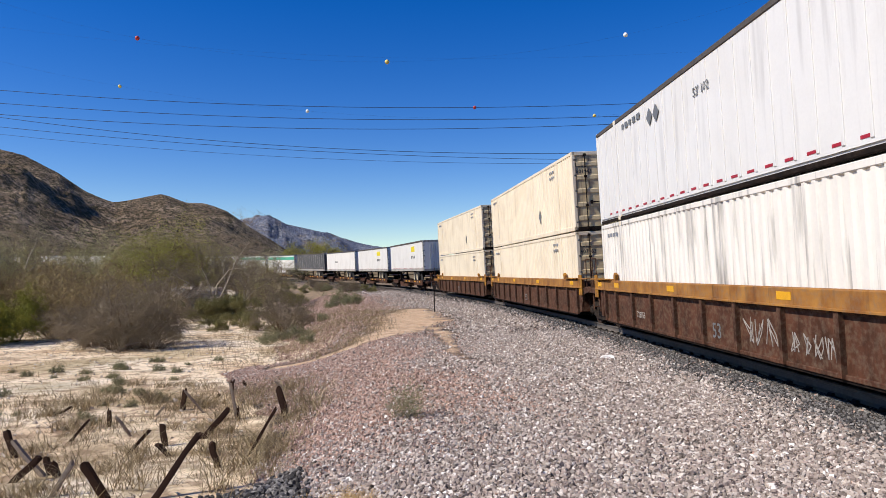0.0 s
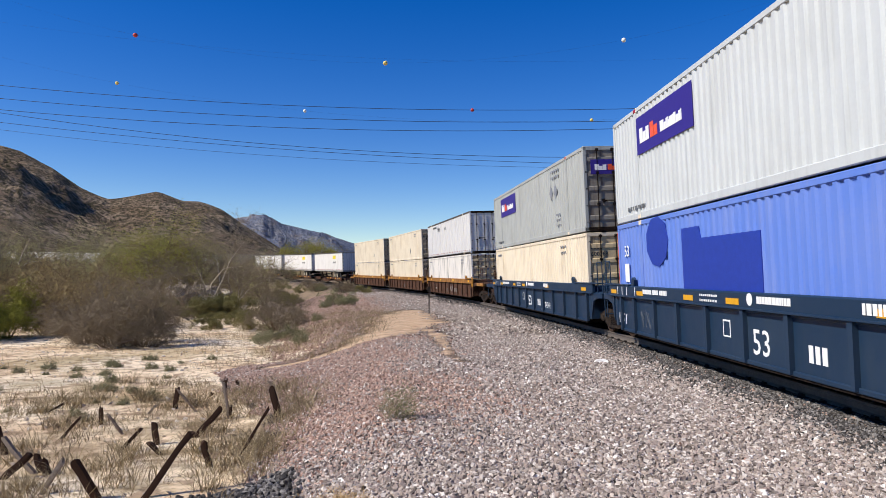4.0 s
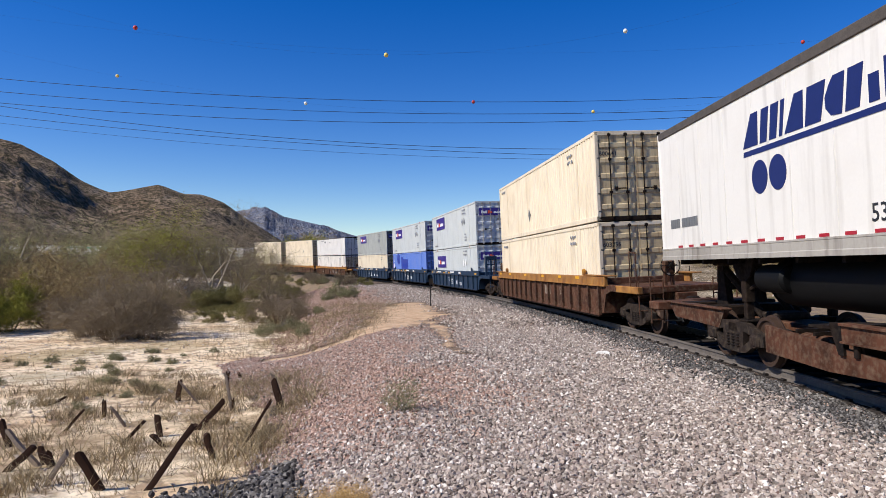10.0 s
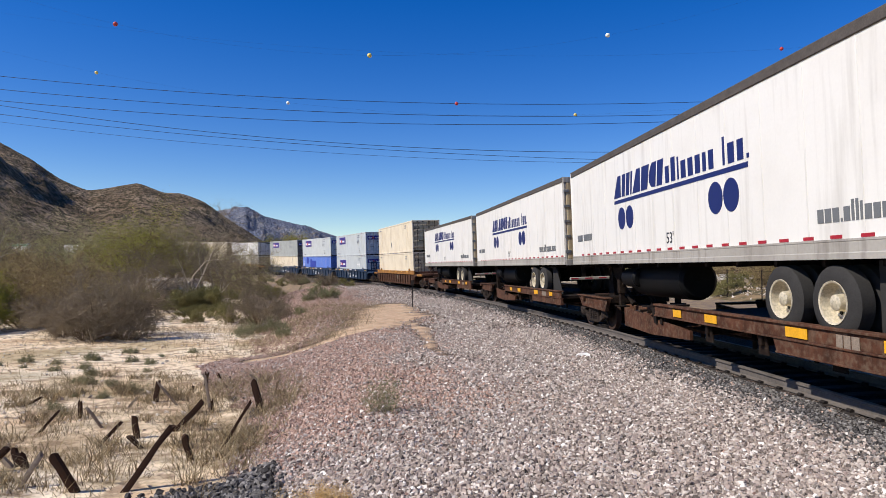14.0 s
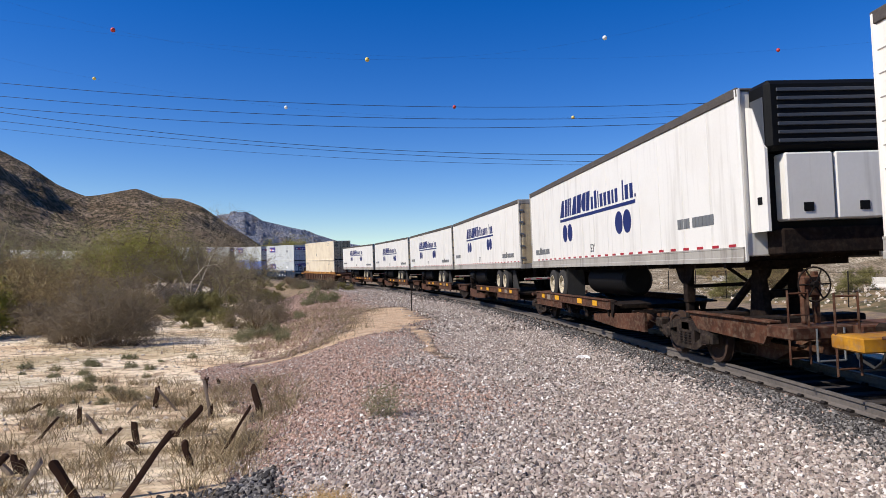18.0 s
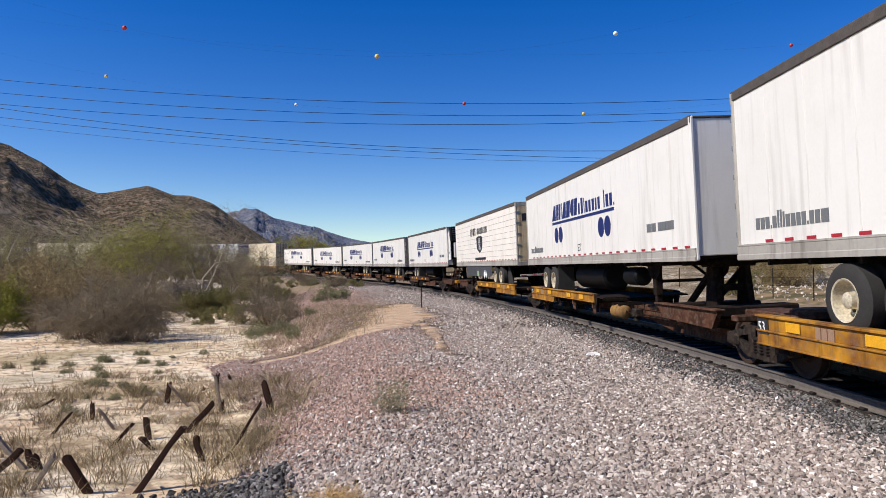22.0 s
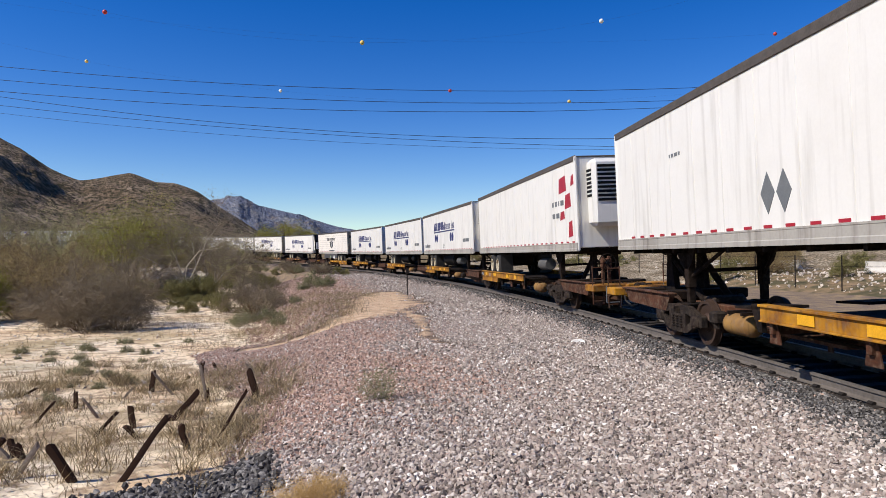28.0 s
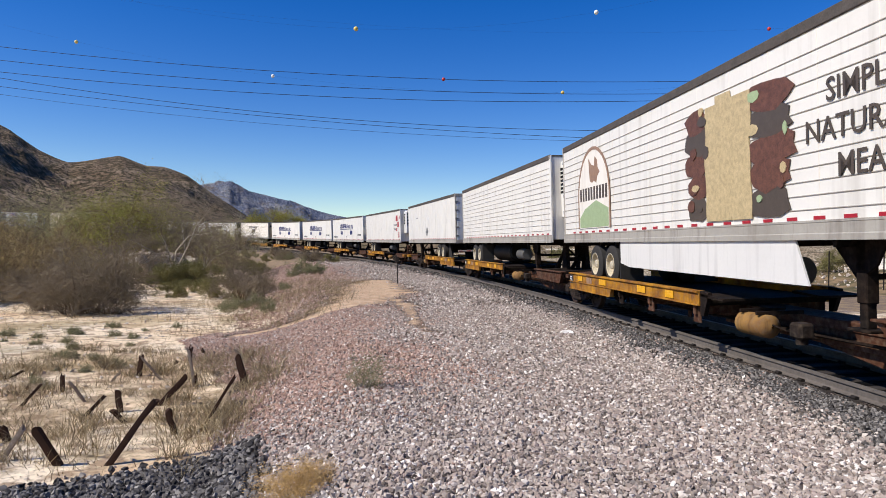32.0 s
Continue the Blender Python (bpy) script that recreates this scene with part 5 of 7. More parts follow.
def white_logos(c, h0, h1):
    reflectors(c, -HALF + 0.3, HALF - 0.2, h0 + 0.22, WIDE - 0.02)
    on_left(tiny(part("side_mark", small_marks(3, 1, 1.5, 0.22), M_INKGREY, c)), 5.4, h1 - 0.42, WIDE)
    on_left(part("diamond_mark", B().prism([(0, -0.22), (0.2, 0), (0, 0.22), (-0.2, 0)], -0.006, 0.002).prism([(0.45, -0.22), (0.65, 0), (0.45, 0.22), (0.25, 0)], -0.006, 0.002), M_INKGREY, c), 3.2, h1 - 0.55, WIDE)
    on_left(words(c, "53' 102", 0.26, M_INKGREY), 0.6, h1 - 0.75, WIDE)
    on_rear(words(c, "298376", 0.2, M_INKBLACK), -0.5, h1 - 0.72, -HALF + 0.026)
    row_rear(c, blocks([0.16, 0.16, 0.16, 0.16], 0.22, 0, 0.2), M_INKBLACK, -0.45, h1 - 0.45, -HALF + 0.026)


def parcel_logos(seed, dark, low=False):
    def f(c, h0, h1):
        purple_logo(c, 6.0, h0 + 1.62 if not low else h0 + 1.42, WIDE + 0.002)
        on_left(tiny(part("side_mark", small_marks(seed, 1, 1.4, 0.15), M_INKGREY, c)), 7.0, h0 + 0.26, WIDE + 0.001)
        on_left(part("placard", B().prism([(0, -0.28), (0.24, 0), (0, 0.28), (-0.24, 0)], -0.006, 0.002).prism([(0.62, -0.28), (0.86, 0), (0.62, 0.28), (0.38, 0)], -0.006, 0.002), M_INKWHITE if low else M_MARK, c), -4.0, h0 + 1.75, WIDE + 0.001)
        on_left(tiny(part("side_mark", small_marks(seed + 3, 2, 1.1, 0.14), M_MARK, c)), -4.0, h1 - 0.35, WIDE + 0.001)
        on_left(tiny(part("side_mark", small_marks(seed + 5, 3, 0.6, 0.12), M_MARK, c)), -4.6, h0 + 0.8, WIDE + 0.001)
        purple_logo(c, 1.05, h1 - 0.95, -HALF - 0.02, 2.1, 0.5, True)
        on_rear(tiny(part("door_mark", small_marks(seed + 7, 2, 0.9, 0.13), M_INKGREY, c)), -0.15, h1 - 1.25, -HALF + 0.026)
        for s in (-6.1, 6.1):
            part("red_cap", B().box(s - 0.09, s + 0.09, WIDE - 0.05, WIDE + 0.012, h1 - 0.11, h1 - 0.01, 0.01), M_RED, c)
    return f


def blue_logos(c, h0, h1):
    on_left(part("paint_patch", B().prism(oval(0, 0, 0.75, 0.62, 9), -0.004, 0.012), M_DKBLUE, c, "dark blue paint-over patch"), 4.95, h0 + 2.3, WIDE)
    on_left(part("paint_patch", B().prism([(0, 0), (3.4, 0), (3.4, 1.35), (1.0, 1.35), (0.9, 1.6), (0, 1.6)], -0.004, 0.012), M_DKBLUE, c, "dark blue paint-over patch"), 3.4, h0 + 0.9, WIDE)
    on_left(words(c, "53", 0.42, M_INKWHITE), 7.5, h0 + 2.0, WIDE + 0.002)
    on_left(part("notice", plate(0, 0.36, 0, 0.5), M_INKWHITE, c), 7.5, h0 + 1.3, WIDE + 0.002)
    part("rust_band", B().box(HALF - 0.02, HALF + 0.004, WIDE - 0.1, WIDE + 0.006, h0 + 0.2, h1 - 0.2, 0.004), M_ORANGE, c)


LOW, MID = 0.36, 3.3
E_POSTS = [7.7, 6.6, 5.1, 3.65, 2.13, 0.6, -0.85, -2.4, -3.9, -5.4, -6.9, -8.1]
U_POSTS = [-8.1 + i * 1.03 for i in range(16)]


def stack(at, car, low, high):
    ride(car, at)
    ride(low, at)
    ride(high, at)


def graffiti(c, x, z, w, h, mat, seed):
    """Sprayed strokes: crooked bars and rings with no reading."""
    rnd, b = random.Random(seed), B()
    n = max(2, round(w / (h * 0.75)))
    for i in range(n):
        cx, ww = (i + 0.5) * w / n, w / n * 0.46
        pts = [(cx + ww * rnd.uniform(-1, 1), h * (0.08 + 0.84 * (k % 2) + rnd.uniform(-0.1, 0.1))) for k in range(6)]
        pts.insert(3, (cx + ww * rnd.uniform(0.3, 1), h * 0.5))
        for (ax, az), (bx, bz) in zip(pts, pts[1:]):
            nx, nz = -(bz - az), bx - ax
            l = math.hypot(nx, nz) or 1
            nx, nz = nx / l * 0.01, nz / l * 0.01
            b.prism([(ax - nx, az - nz), (bx - nx, bz - nz), (bx + nx, bz + nz), (ax + nx, az + nz)], -0.004, 0.002)
    on_left(tiny(part("graffiti", b, mat, c, "sprayed graffiti strokes")), x, z, 1.336)


def brown_well(ends, tag):
    c = well_car("brown well car with worn yellow side sills, rust-streaked", M_BROWN, M_SILL, ends, E_POSTS, M_BROWN)
    yellow_marks(c, (8.2, 6.4, 2.2, -2.6, -7.6))
    for e in (1, -1):
        for s in (1, -1):
            part("end_plate", B().box(e * 8.45, e * 8.8, s * 1.4, s * 1.432, 1.0, 1.72, 0.008), M_YELLOWCAR, c, "yellow end plate")
            part("step_plate", B().box(e * 6.95, e * 8.4, s * 1.425, s * 1.5, 1.57, 1.61, 0.008), M_YELLOWCAR, c, "yellow step plate")
    on_left(words(c, "53", 0.42, M_INKGREY), 0.3, 0.5, 1.336)
    if tag:
        on_left(words(c, "728055", 0.22, M_SPRAY), 4.95, 0.6, 1.336)
        graffiti(c, -1.0, 0.5, 1.2, 0.5, M_SPRAY, 5)
        graffiti(c, -2.55, 0.5, 1.2, 0.36, M_SPRAY, 6)
    return c


def blue_well(ends, num, tags):
    c = well_car("dark blue well car with white lettering and yellow plates", M_NAVYCAR, M_NAVYCAR, ends, E_POSTS, M_NAVYCAR)
    yellow_marks(c, (8.3, 6.0, 2.9, 0.9, -3.2, -7.9), 1.33, 0.5, 0.11)
    on_left(words(c, "53", 0.62, M_INKWHITE), 0.4, 0.5, 1.336)
    if num:
        on_left(words(c, num, 0.34, M_INKWHITE), -2.5, 0.5, 1.336)
    row_left(c, blocks([0.11, 0.11, 0.12], 0.26, 0, 0.55), M_INKWHITE, -1.3, 0.56, 1.336)
    row_left(c, blocks([0.1, 0.04, 0.09, 0.07, 0.04, 0.09, 0.08, 0, 0.1, 0.08, 0.08, 0.06, 0, 0.1, 0.09, 0.08, 0.08, 0.05], 0.11, 0, 0.4), M_INKWHITE, 5.75, 1.38, 1.425)
    row_left(c, blocks([0.09, 0.07, 0.08, 0.09, 0.09, 0.12, 0.08, 0.05, 0.05, 0.08, 0.09], 0.12, 0, 0.3), M_INKWHITE, 0.0, 1.38, 1.425)
    on_left(part("owner_badge", B().prism(oval(0, 0, 0.1, 0.11, 12), -0.005, 0.002), M_INKWHITE, c), 0.25, 1.44, 1.425)
    row_left(c, blocks([0.06, 0.09, 0.08, 0.06, 0.12, 0.09], 0.15, 0, 0.45), M_INKWHITE, -2.7, 1.35, 1.425)
    on_left(part("depth_marks", B().box(0, 0.03, -0.005, 0.002, 0, 0.22).box(0.4, 0.43, -0.005, 0.002, 0, 0.22).box(0.8, 0.83, -0.005, 0.002, 0, 0.22).box(1.5, 1.53, -0.005, 0.002, 0, 0.22), M_INKWHITE, c), 7.9, 1.31, 1.425)
    on_left(tiny(part("small_print", small_marks(21, 2, 0.8, 0.06), M_INKWHITE, c)), 2.3, 1.44, 1.425)
    on_left(part("notice", plate(0, 0.3, 0, 0.32, 0.004), M_INKWHITE, c), 1.5, 0.7, 1.336)
    on_left(part("notice", plate(0.03, 0.27, 0.03, 0.29, 0.006), M_NAVYCAR, c), 1.5, 0.7, 1.336)
    if tags:
        graffiti(c, 6.3, 0.46, 1.2, 0.5, M_GRAFF, 11)
        on_left(words(c, "1251", 0.4, M_INKWHITE), 8.2, 0.5, 1.336)
    else:
        graffiti(c, 3.3, 0.5, 0.9, 0.55, M_GRAFF, 12)
    return c


def build_stacks():
    cb = "cream corrugated 53-foot container, weathered, on a well car"
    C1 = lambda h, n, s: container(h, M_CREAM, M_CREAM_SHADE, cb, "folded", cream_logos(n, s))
    stack(38.2, brown_well(("coupler", "joint"), False), C1(LOW, "", 1), C1(MID, "", 2))
    stack(19.0, brown_well(("joint", "joint"), False), C1(LOW, "607163", 3), C1(MID, "601943", 4))
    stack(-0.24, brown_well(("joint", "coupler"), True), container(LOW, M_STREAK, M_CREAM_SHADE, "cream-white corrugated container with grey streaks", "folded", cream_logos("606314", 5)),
          container(MID, M_WHITE, M_WHITE, "smooth white ribbed 53-foot container with dark roof rail", "posts", white_logos))
    stack(-23.8, blue_well(("coupler", "joint"), "74341", False), C1(LOW, "600768", 7),
          container(MID, M_GREY, M_DOOR_GREY, "grey corrugated container with purple logo panel", "folded", parcel_logos(31, True)))
    stack(-43.2, blue_well(("joint", "joint"), "", True), container(LOW, M_BLUE, M_BLUE, "faded blue container with dark blue paint-over patches", "folded", blue_logos),
          container(MID, M_LGREY, M_DOOR_PALE, "pale grey corrugated container with purple logo panel", "folded", parcel_logos(41, False)))
    stack(-62.87, blue_well(("joint", "coupler"), "74341", False), container(LOW, M_LGREY, M_DOOR_PALE, "pale grey corrugated container with purple logo panel", "folded", parcel_logos(51, False, True)),
          container(MID, M_LGREY, M_DOOR_PALE, "pale grey corrugated container with purple logo panel", "folded", parcel_logos(61, False)))
    u = well_car("rusty brown well car with close-set side posts", M_BROWN, M_SILL, ("coupler", "coupler"), U_POSTS, M_BROWN)
    yellow_marks(u, (8.0, 5.5, 2.0, -1.2, -3.8, -6.0), 1.44, 0.4, 0.09)
    row_left(u, blocks([0.24, 0.24, 0.26], 0.36, 0, 0.4), M_MARKBROWN, -1.2, 0.75, 1.336)
    on_left(words(u, "53", 0.4, M_MARKBROWN), -3.4, 0.8, 1.336)
    stack(-86.16, u, C1(LOW, "603756", 9), C1(MID, "600641", 11))


# side marks of the trailers
def ship_marks(zlogo=3.75, url=True, reverse=False):
    def f(c, g):
        y = WIDE - 0.018
        ship_logo(c, 3.62 if g > 0 else 3.79, zlogo - 0.13, y)
        on_left(words(c, "53'", 0.34, M_INKBLACK), 0.45, 2.42, y)
        row_left(c, blocks([0.13, 0.13, 0.13, 0.03, 0.12, 0.05, 0.05, 0.05, 0.12, 0.12, 0.11, 0.11, 0.03, 0.11, 0.12, 0.18], 0.24, 0, 0.35, (0.8, 0.8, 0.8, 0.2, 0.8, 1.15, 1.15, 1, 0.8, 0.8, 0.8, 0.8, 0.2, 0.8, 0.8, 0.8)), M_INKGREY,
                 7.4 if g > 0 else -4.84, 2.5, y)
        row_left(c, blocks([0.13, 0.12, 0.12, 0.12, 0, 0.13, 0.13, 0.13, 0.13, 0.13, 0.13], 0.2, 0, 0.2), M_INKGREY, -5.5 if g > 0 else 7.5, 2.72, y)
    return f


def prime_marks(c, g):
    y = WIDE - 0.018
    row_left(c, blocks([0.22, 0.22, 0.08, 0.32, 0.2], 0.46, 0.05, 0.6), M_INKBLACK, 2.89, 3.85, y)
    row_left(c, blocks([0.05, 0.2, 0.16, 0.16, 0.18, 0.26, 0.22, 0.22, 0.2, 0.12], 0.36, 0.15, 0.75), M_INKBLACK, 1.02, 3.9, y)
    on_left(part("shield", B().prism([(0, 0.42), (0.35, 0.5), (0.85, 0.52), (1.35, 0.5), (1.7, 0.42), (1.6, -0.2), (1.4, -0.32), (0.85, -0.5), (0.3, -0.32), (0.1, -0.2)], -0.006, 0.002), M_INKBLACK, c, "black shield badge"), 1.19, 3.27, y)
    b = B()
    for i in range(3):
        b.prism([(-0.16 + i * 0.2 - 0.03, -0.34), (-0.16 + i * 0.2 + 0.02, -0.34), (-0.1 + i * 0.13, 0.38), (-0.14 + i * 0.13, 0.38)], -0.01, -0.004)
    on_left(part("shield_line", b, M_INKWHITE, c), 0.35, 3.27, y)
    row_left(c, blocks([0.15, 0.15, 0.05, 0.2, 0.13, 0.05, 0.15, 0.14, 0.13, 0.14, 0.2, 0.16, 0.15, 0.15, 0.13, 0.04, 0.14, 0.15, 0.2], 0.15, 0, 0.3), M_INKBLACK, 1.7, 2.36, y)
    on_left(part("eco_badge", plate(0, 0.55, 0, 0.3), M_LEAFGREEN, c, "green badge"), 1.25, 1.4, y + 0.01)
    on_left(part("diamond_mark", B().prism([(0, -0.26), (0.2, 0), (0, 0.26), (-0.2, 0)], -0.006, 0.002).prism([(0.42, -0.26), (0.62, 0), (0.42, 0.26), (0.22, 0)], -0.006, 0.002), M_INKWHITE, c), -0.75, 1.5, y + 0.01)
    row_rear(c, blocks([0.28, 0.28, 0.1, 0.34, 0.26], 0.36, 0, 0.2), M_INKBLACK, 1.0, 4.1, -HALF - 0.031)


def best_marks(c, g):
    y = WIDE - 0.018
    for i, (x, z, w, h) in enumerate(((-6.3, 3.95, 0.8, 0.55), (-6.9, 3.4, 0.62, 0.5), (-6.35, 3.05, 0.5, 0.3), (-7.2, 2.45, 0.42, 0.55), (-7.55, 4.1, 0.3, 0.35))):
        on_left(part("logo", B().prism([(0, 0), (w, 0.05), (w * 0.9, h), (0.08, h * 0.9)], -0.006, 0.002), M_RED, c, "red logo patch"), x, z, y)
    on_left(tiny(part("logo_words", small_marks(71, 2, 1.3, 0.24), M_INKGREY, c)), -5.5, 3.55, y)


def diamond_marks(c, g):
    y = WIDE - 0.018
    on_left(part("placard", B().prism([(0, -0.33), (0.2, 0), (0, 0.33), (-0.2, 0)], -0.006, 0.002).prism([(0.45, -0.33), (0.65, 0), (0.45, 0.33), (0.25, 0)], -0.006, 0.002), M_INKGREY, c, "pair of grey diamond placards"), 0.85, 2.82, y)
    on_left(tiny(part("side_mark", small_marks(72, 1, 0.6, 0.1), M_INKGREY, c)), 4.6, 3.9, y)


def meat_marks(c, g):
    y = WIDE - 0.004
    arch = [(0, 0)] + [(1.35 - 1.35 * math.cos(a), 0.9 + 1.3 * math.sin(a)) for a in (math.pi * k / 14 for k in range(15))] + [(2.7, 0)]
    on_left(part("logo", B().prism(arch, -0.006, 0.002), M_CREAM_TR, c, "arched farm badge"), 6.4, 2.4, y)
    on_left(part("logo_field", B().prism([(0.1, 0.02), (2.6, 0.02), (2.6, 0.5), (1.6, 0.75), (0.6, 0.55), (0.1, 0.3)], -0.01, -0.004), M_LEAFGREEN, c), 6.4, 2.4, y)
    row_left(c, blocks([0.16] * 10, 0.36, 0, 0.6), M_PRINT, 6.25, 3.18, y + 0.004)
    on_left(part("logo_barn", B().prism([(1.1, 1.3), (1.3, 1.25), (1.45, 1.3), (1.65, 1.22), (1.75, 1.4), (1.95, 1.5), (1.8, 1.62), (1.75, 1.85), (1.55, 1.95), (1.5, 1.7), (1.25, 1.75), (1.0, 1.95), (1.05, 1.55)], -0.01, -0.004), M_FADED, c), 6.4, 2.4, y)
    ring = B()
    for (ax, az), (bx, bz) in zip(arch, arch[1:]):
        nx, nz = -(bz - az), bx - ax
        l = math.hypot(nx, nz)
        nx, nz = nx / l * 0.045, nz / l * 0.045
        ring.prism([(ax - nx, az - nz), (bx - nx, bz - nz), (bx + nx, bz + nz), (ax + nx, az + nz)], -0.012, -0.004)
    on_left(part("logo_edge", ring, M_FADED, c), 6.4, 2.4, y)
    # the sandwich: bread sticks between slices of meat, each printed piece a flat shape of its own
    rnd = random.Random(4)

    def blob(cx, cz, rx, rz, n=11):
        return [(cx + rx * rnd.uniform(0.75, 1.12) * math.cos(2 * math.pi * k / n), cz + rz * rnd.uniform(0.75, 1.12) * math.sin(2 * math.pi * k / n)) for k in range(n)]
    k = 0
    for x0, w in ((0.0, 0.95), (2.15, 1.25)):
        for r in range(5):
            k += 1
            pic = blob(x0 + w / 2 + rnd.uniform(-0.08, 0.08), 0.25 + r * 0.4, w * rnd.uniform(0.46, 0.6), 0.27)
            on_left(part("printed_meat", B().prism(pic, -0.005 - 0.0008 * k, 0.002), M_MEAT if r % 3 else M_PRINT, c, "printed food picture on the wall"), -0.7, 2.35, y)
    for x0, w in ((0.78, 0.5), (1.2, 0.5), (1.65, 0.62)):
        k += 1
        h = rnd.uniform(1.95, 2.2)
        pic = [(x0 + rnd.uniform(-0.04, 0.05), h * i / 8) for i in range(9)] + [(x0 + w + rnd.uniform(-0.05, 0.04), h * i / 8) for i in range(8, -1, -1)]
        on_left(part("printed_bread", B().prism(pic, -0.005 - 0.0008 * k, 0.002), M_BREAD, c), -0.7, 2.35, y)
    for i in range(14):
        k += 1
        pic = blob(rnd.choice((rnd.uniform(0.05, 0.9), rnd.uniform(2.2, 3.4))), rnd.uniform(0.1, 2.0), rnd.uniform(0.06, 0.2), rnd.uniform(0.05, 0.12), 8)
        on_left(part("printed_garnish", B().prism(pic, -0.005 - 0.0008 * k, 0.002), (M_BREAD, M_MEAT, M_PRINT, M_LEAFGREEN)[i % 4], c), -0.7, 2.35, y)
    for i, w in enumerate(("SIMPLE", "NATURAL", "MEAT")):
        on_left(words(c, w, 0.44, M_PRINT), (-4.8, -4.35, -5.0)[i], 3.82 - i * 0.5, y + 0.004)


def yellow_box_marks(c, g):
    y = WIDE - 0.018
    on_left(part("yellow_decal", plate(0, 1.6, 0, 0.55), M_LEMON, c, "lemon yellow decal"), -2.9, 4.0, y)
    on_left(tiny(part("side_mark", small_marks(81, 1, 1.5, 0.4), M_INKBLACK, c)), -2.9, 3.3, y)


def green_marks(c, g):
    y = WIDE - 0.018
    part("green_band", B().box(-HALF + 0.1, HALF - 0.1, y - 0.004, y + 0.006, 4.05, 4.6), M_GREEN, c, "green band")
    part("green_band", B().box(-HALF + 0.1, HALF - 0.1, y - 0.004, y + 0.006, 2.1, 2.3), M_GREEN, c, "green band")


def build_trailers():
    far = "white trailer on a brown skeleton flat car"
    rows = [   # front end along the train, build
        (69.8, dict(label="white box trailer with a lemon yellow decal", ahead=False, decals=yellow_box_marks)),
        (88.0, dict(label="white box trailer with a lemon yellow decal", ahead=False, decals=yellow_box_marks)),
        (106.3, dict(label="plain white road box trailer", ahead=False, decals=lambda c, g: on_left(tiny(part("side_mark", small_marks(82, 1, 1.5, 0.4), M_INKBLACK, c)), 3, 3.3, WIDE - 0.018))),
        (124.4, dict(label="charcoal grey curtain-sided road trailer", ahead=False, body=M_CHARCOAL)),
        (142.4, dict(label="white trailer with green bands", ahead=False, decals=green_marks, skirt=M_WHITE)),
        (160.4, dict(label="white trailer with green bands", ahead=False, decals=green_marks, skirt=M_WHITE)),
    ]
    for i in range(9):
        rows.append((178.4 + 18 * i, dict(label="plain white box trailer far along the curve", ahead=False, far=True)))
    ship = "white box trailer with navy word mark and ovals"
    rows += [
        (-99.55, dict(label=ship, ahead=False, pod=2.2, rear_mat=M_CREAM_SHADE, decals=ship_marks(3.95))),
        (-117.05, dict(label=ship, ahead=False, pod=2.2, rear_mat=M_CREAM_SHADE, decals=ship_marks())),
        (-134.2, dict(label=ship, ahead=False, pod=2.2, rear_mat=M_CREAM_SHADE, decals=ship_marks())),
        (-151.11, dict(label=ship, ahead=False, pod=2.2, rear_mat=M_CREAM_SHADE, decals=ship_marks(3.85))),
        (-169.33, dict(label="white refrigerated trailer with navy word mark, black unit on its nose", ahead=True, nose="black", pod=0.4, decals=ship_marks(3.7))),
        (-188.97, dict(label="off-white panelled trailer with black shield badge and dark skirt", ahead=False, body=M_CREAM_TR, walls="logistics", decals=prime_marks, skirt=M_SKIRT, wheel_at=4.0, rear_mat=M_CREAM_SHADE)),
        (-207.33, dict(label=ship, ahead=True, pod=0.5, decals=ship_marks(3.65))),
        (-225.35, dict(label=ship, ahead=True, pod=0.5, decals=ship_marks(3.65))),
        (-242.46, dict(label="scuffed white trailer with patched navy word mark", ahead=True, nose="reefer", pod=0.5, decals=ship_marks(3.7))),
        (-260.4, dict(label="white refrigerated trailer with red logo patches", ahead=True, nose="reefer", decals=best_marks)),
        (-280.26, dict(label="plain white trailer with two grey diamond placards", ahead=False, decals=diamond_marks, wheel_at=3.8, rear_mat=M_DOOR_PALE)),
        (-298.6, dict(label="white refrigerated trailer with fine level ribs", ahead=True, walls="ribbed", nose="reefer", pod=0.5)),
        (-316.35, dict(label="white ribbed trailer printed with a sandwich picture", ahead=True, walls="ribbed", nose="reefer", decals=meat_marks, skirt=M_WHITE)),
    ]
    cars = {}
    for i, (at, kw) in enumerate(rows):
        mid = at - HALF
        tr = trailer(**kw)
        ride(tr, mid)
        # joint on the trailing side of each platform, a pair of couplers at every fifth
        yellow = at < -180
        ends = ("coupler" if at in (-99.55, -188.97, -280.26) else "none", "coupler" if at in (-169.33, -260.4, 69.8) else "joint")
        key = (yellow, kw["ahead"], ends)
        if key not in cars:
            cars[key] = spine_car("yellow-edged skeleton car carrying a trailer" if yellow else "rusty brown skeleton car with yellow deck plates", M_YELLOWCAR if yellow else M_BROWN, kw["ahead"], *ends)
            sc = cars[key]
        else:
            sc = copy_thing(cars[key], Matrix())
        ride(sc, mid)


build_stacks()
build_trailers()


# ---- plants ----
def bark(name, a, b):
    k = Mat(name, 0.9, 0.0, 0.08)
    geo = k.t.nodes.new("ShaderNodeNewGeometry")
    c = k.mix(geo.outputs["Random Per Island"], lin(a), lin(b))
    c = k.mix(k.ramp(k.noise(20.0, 3.0), ((0.4, 0.0), (0.7, 0.4))), c, lin("3a3029"))
    return k.done(c)


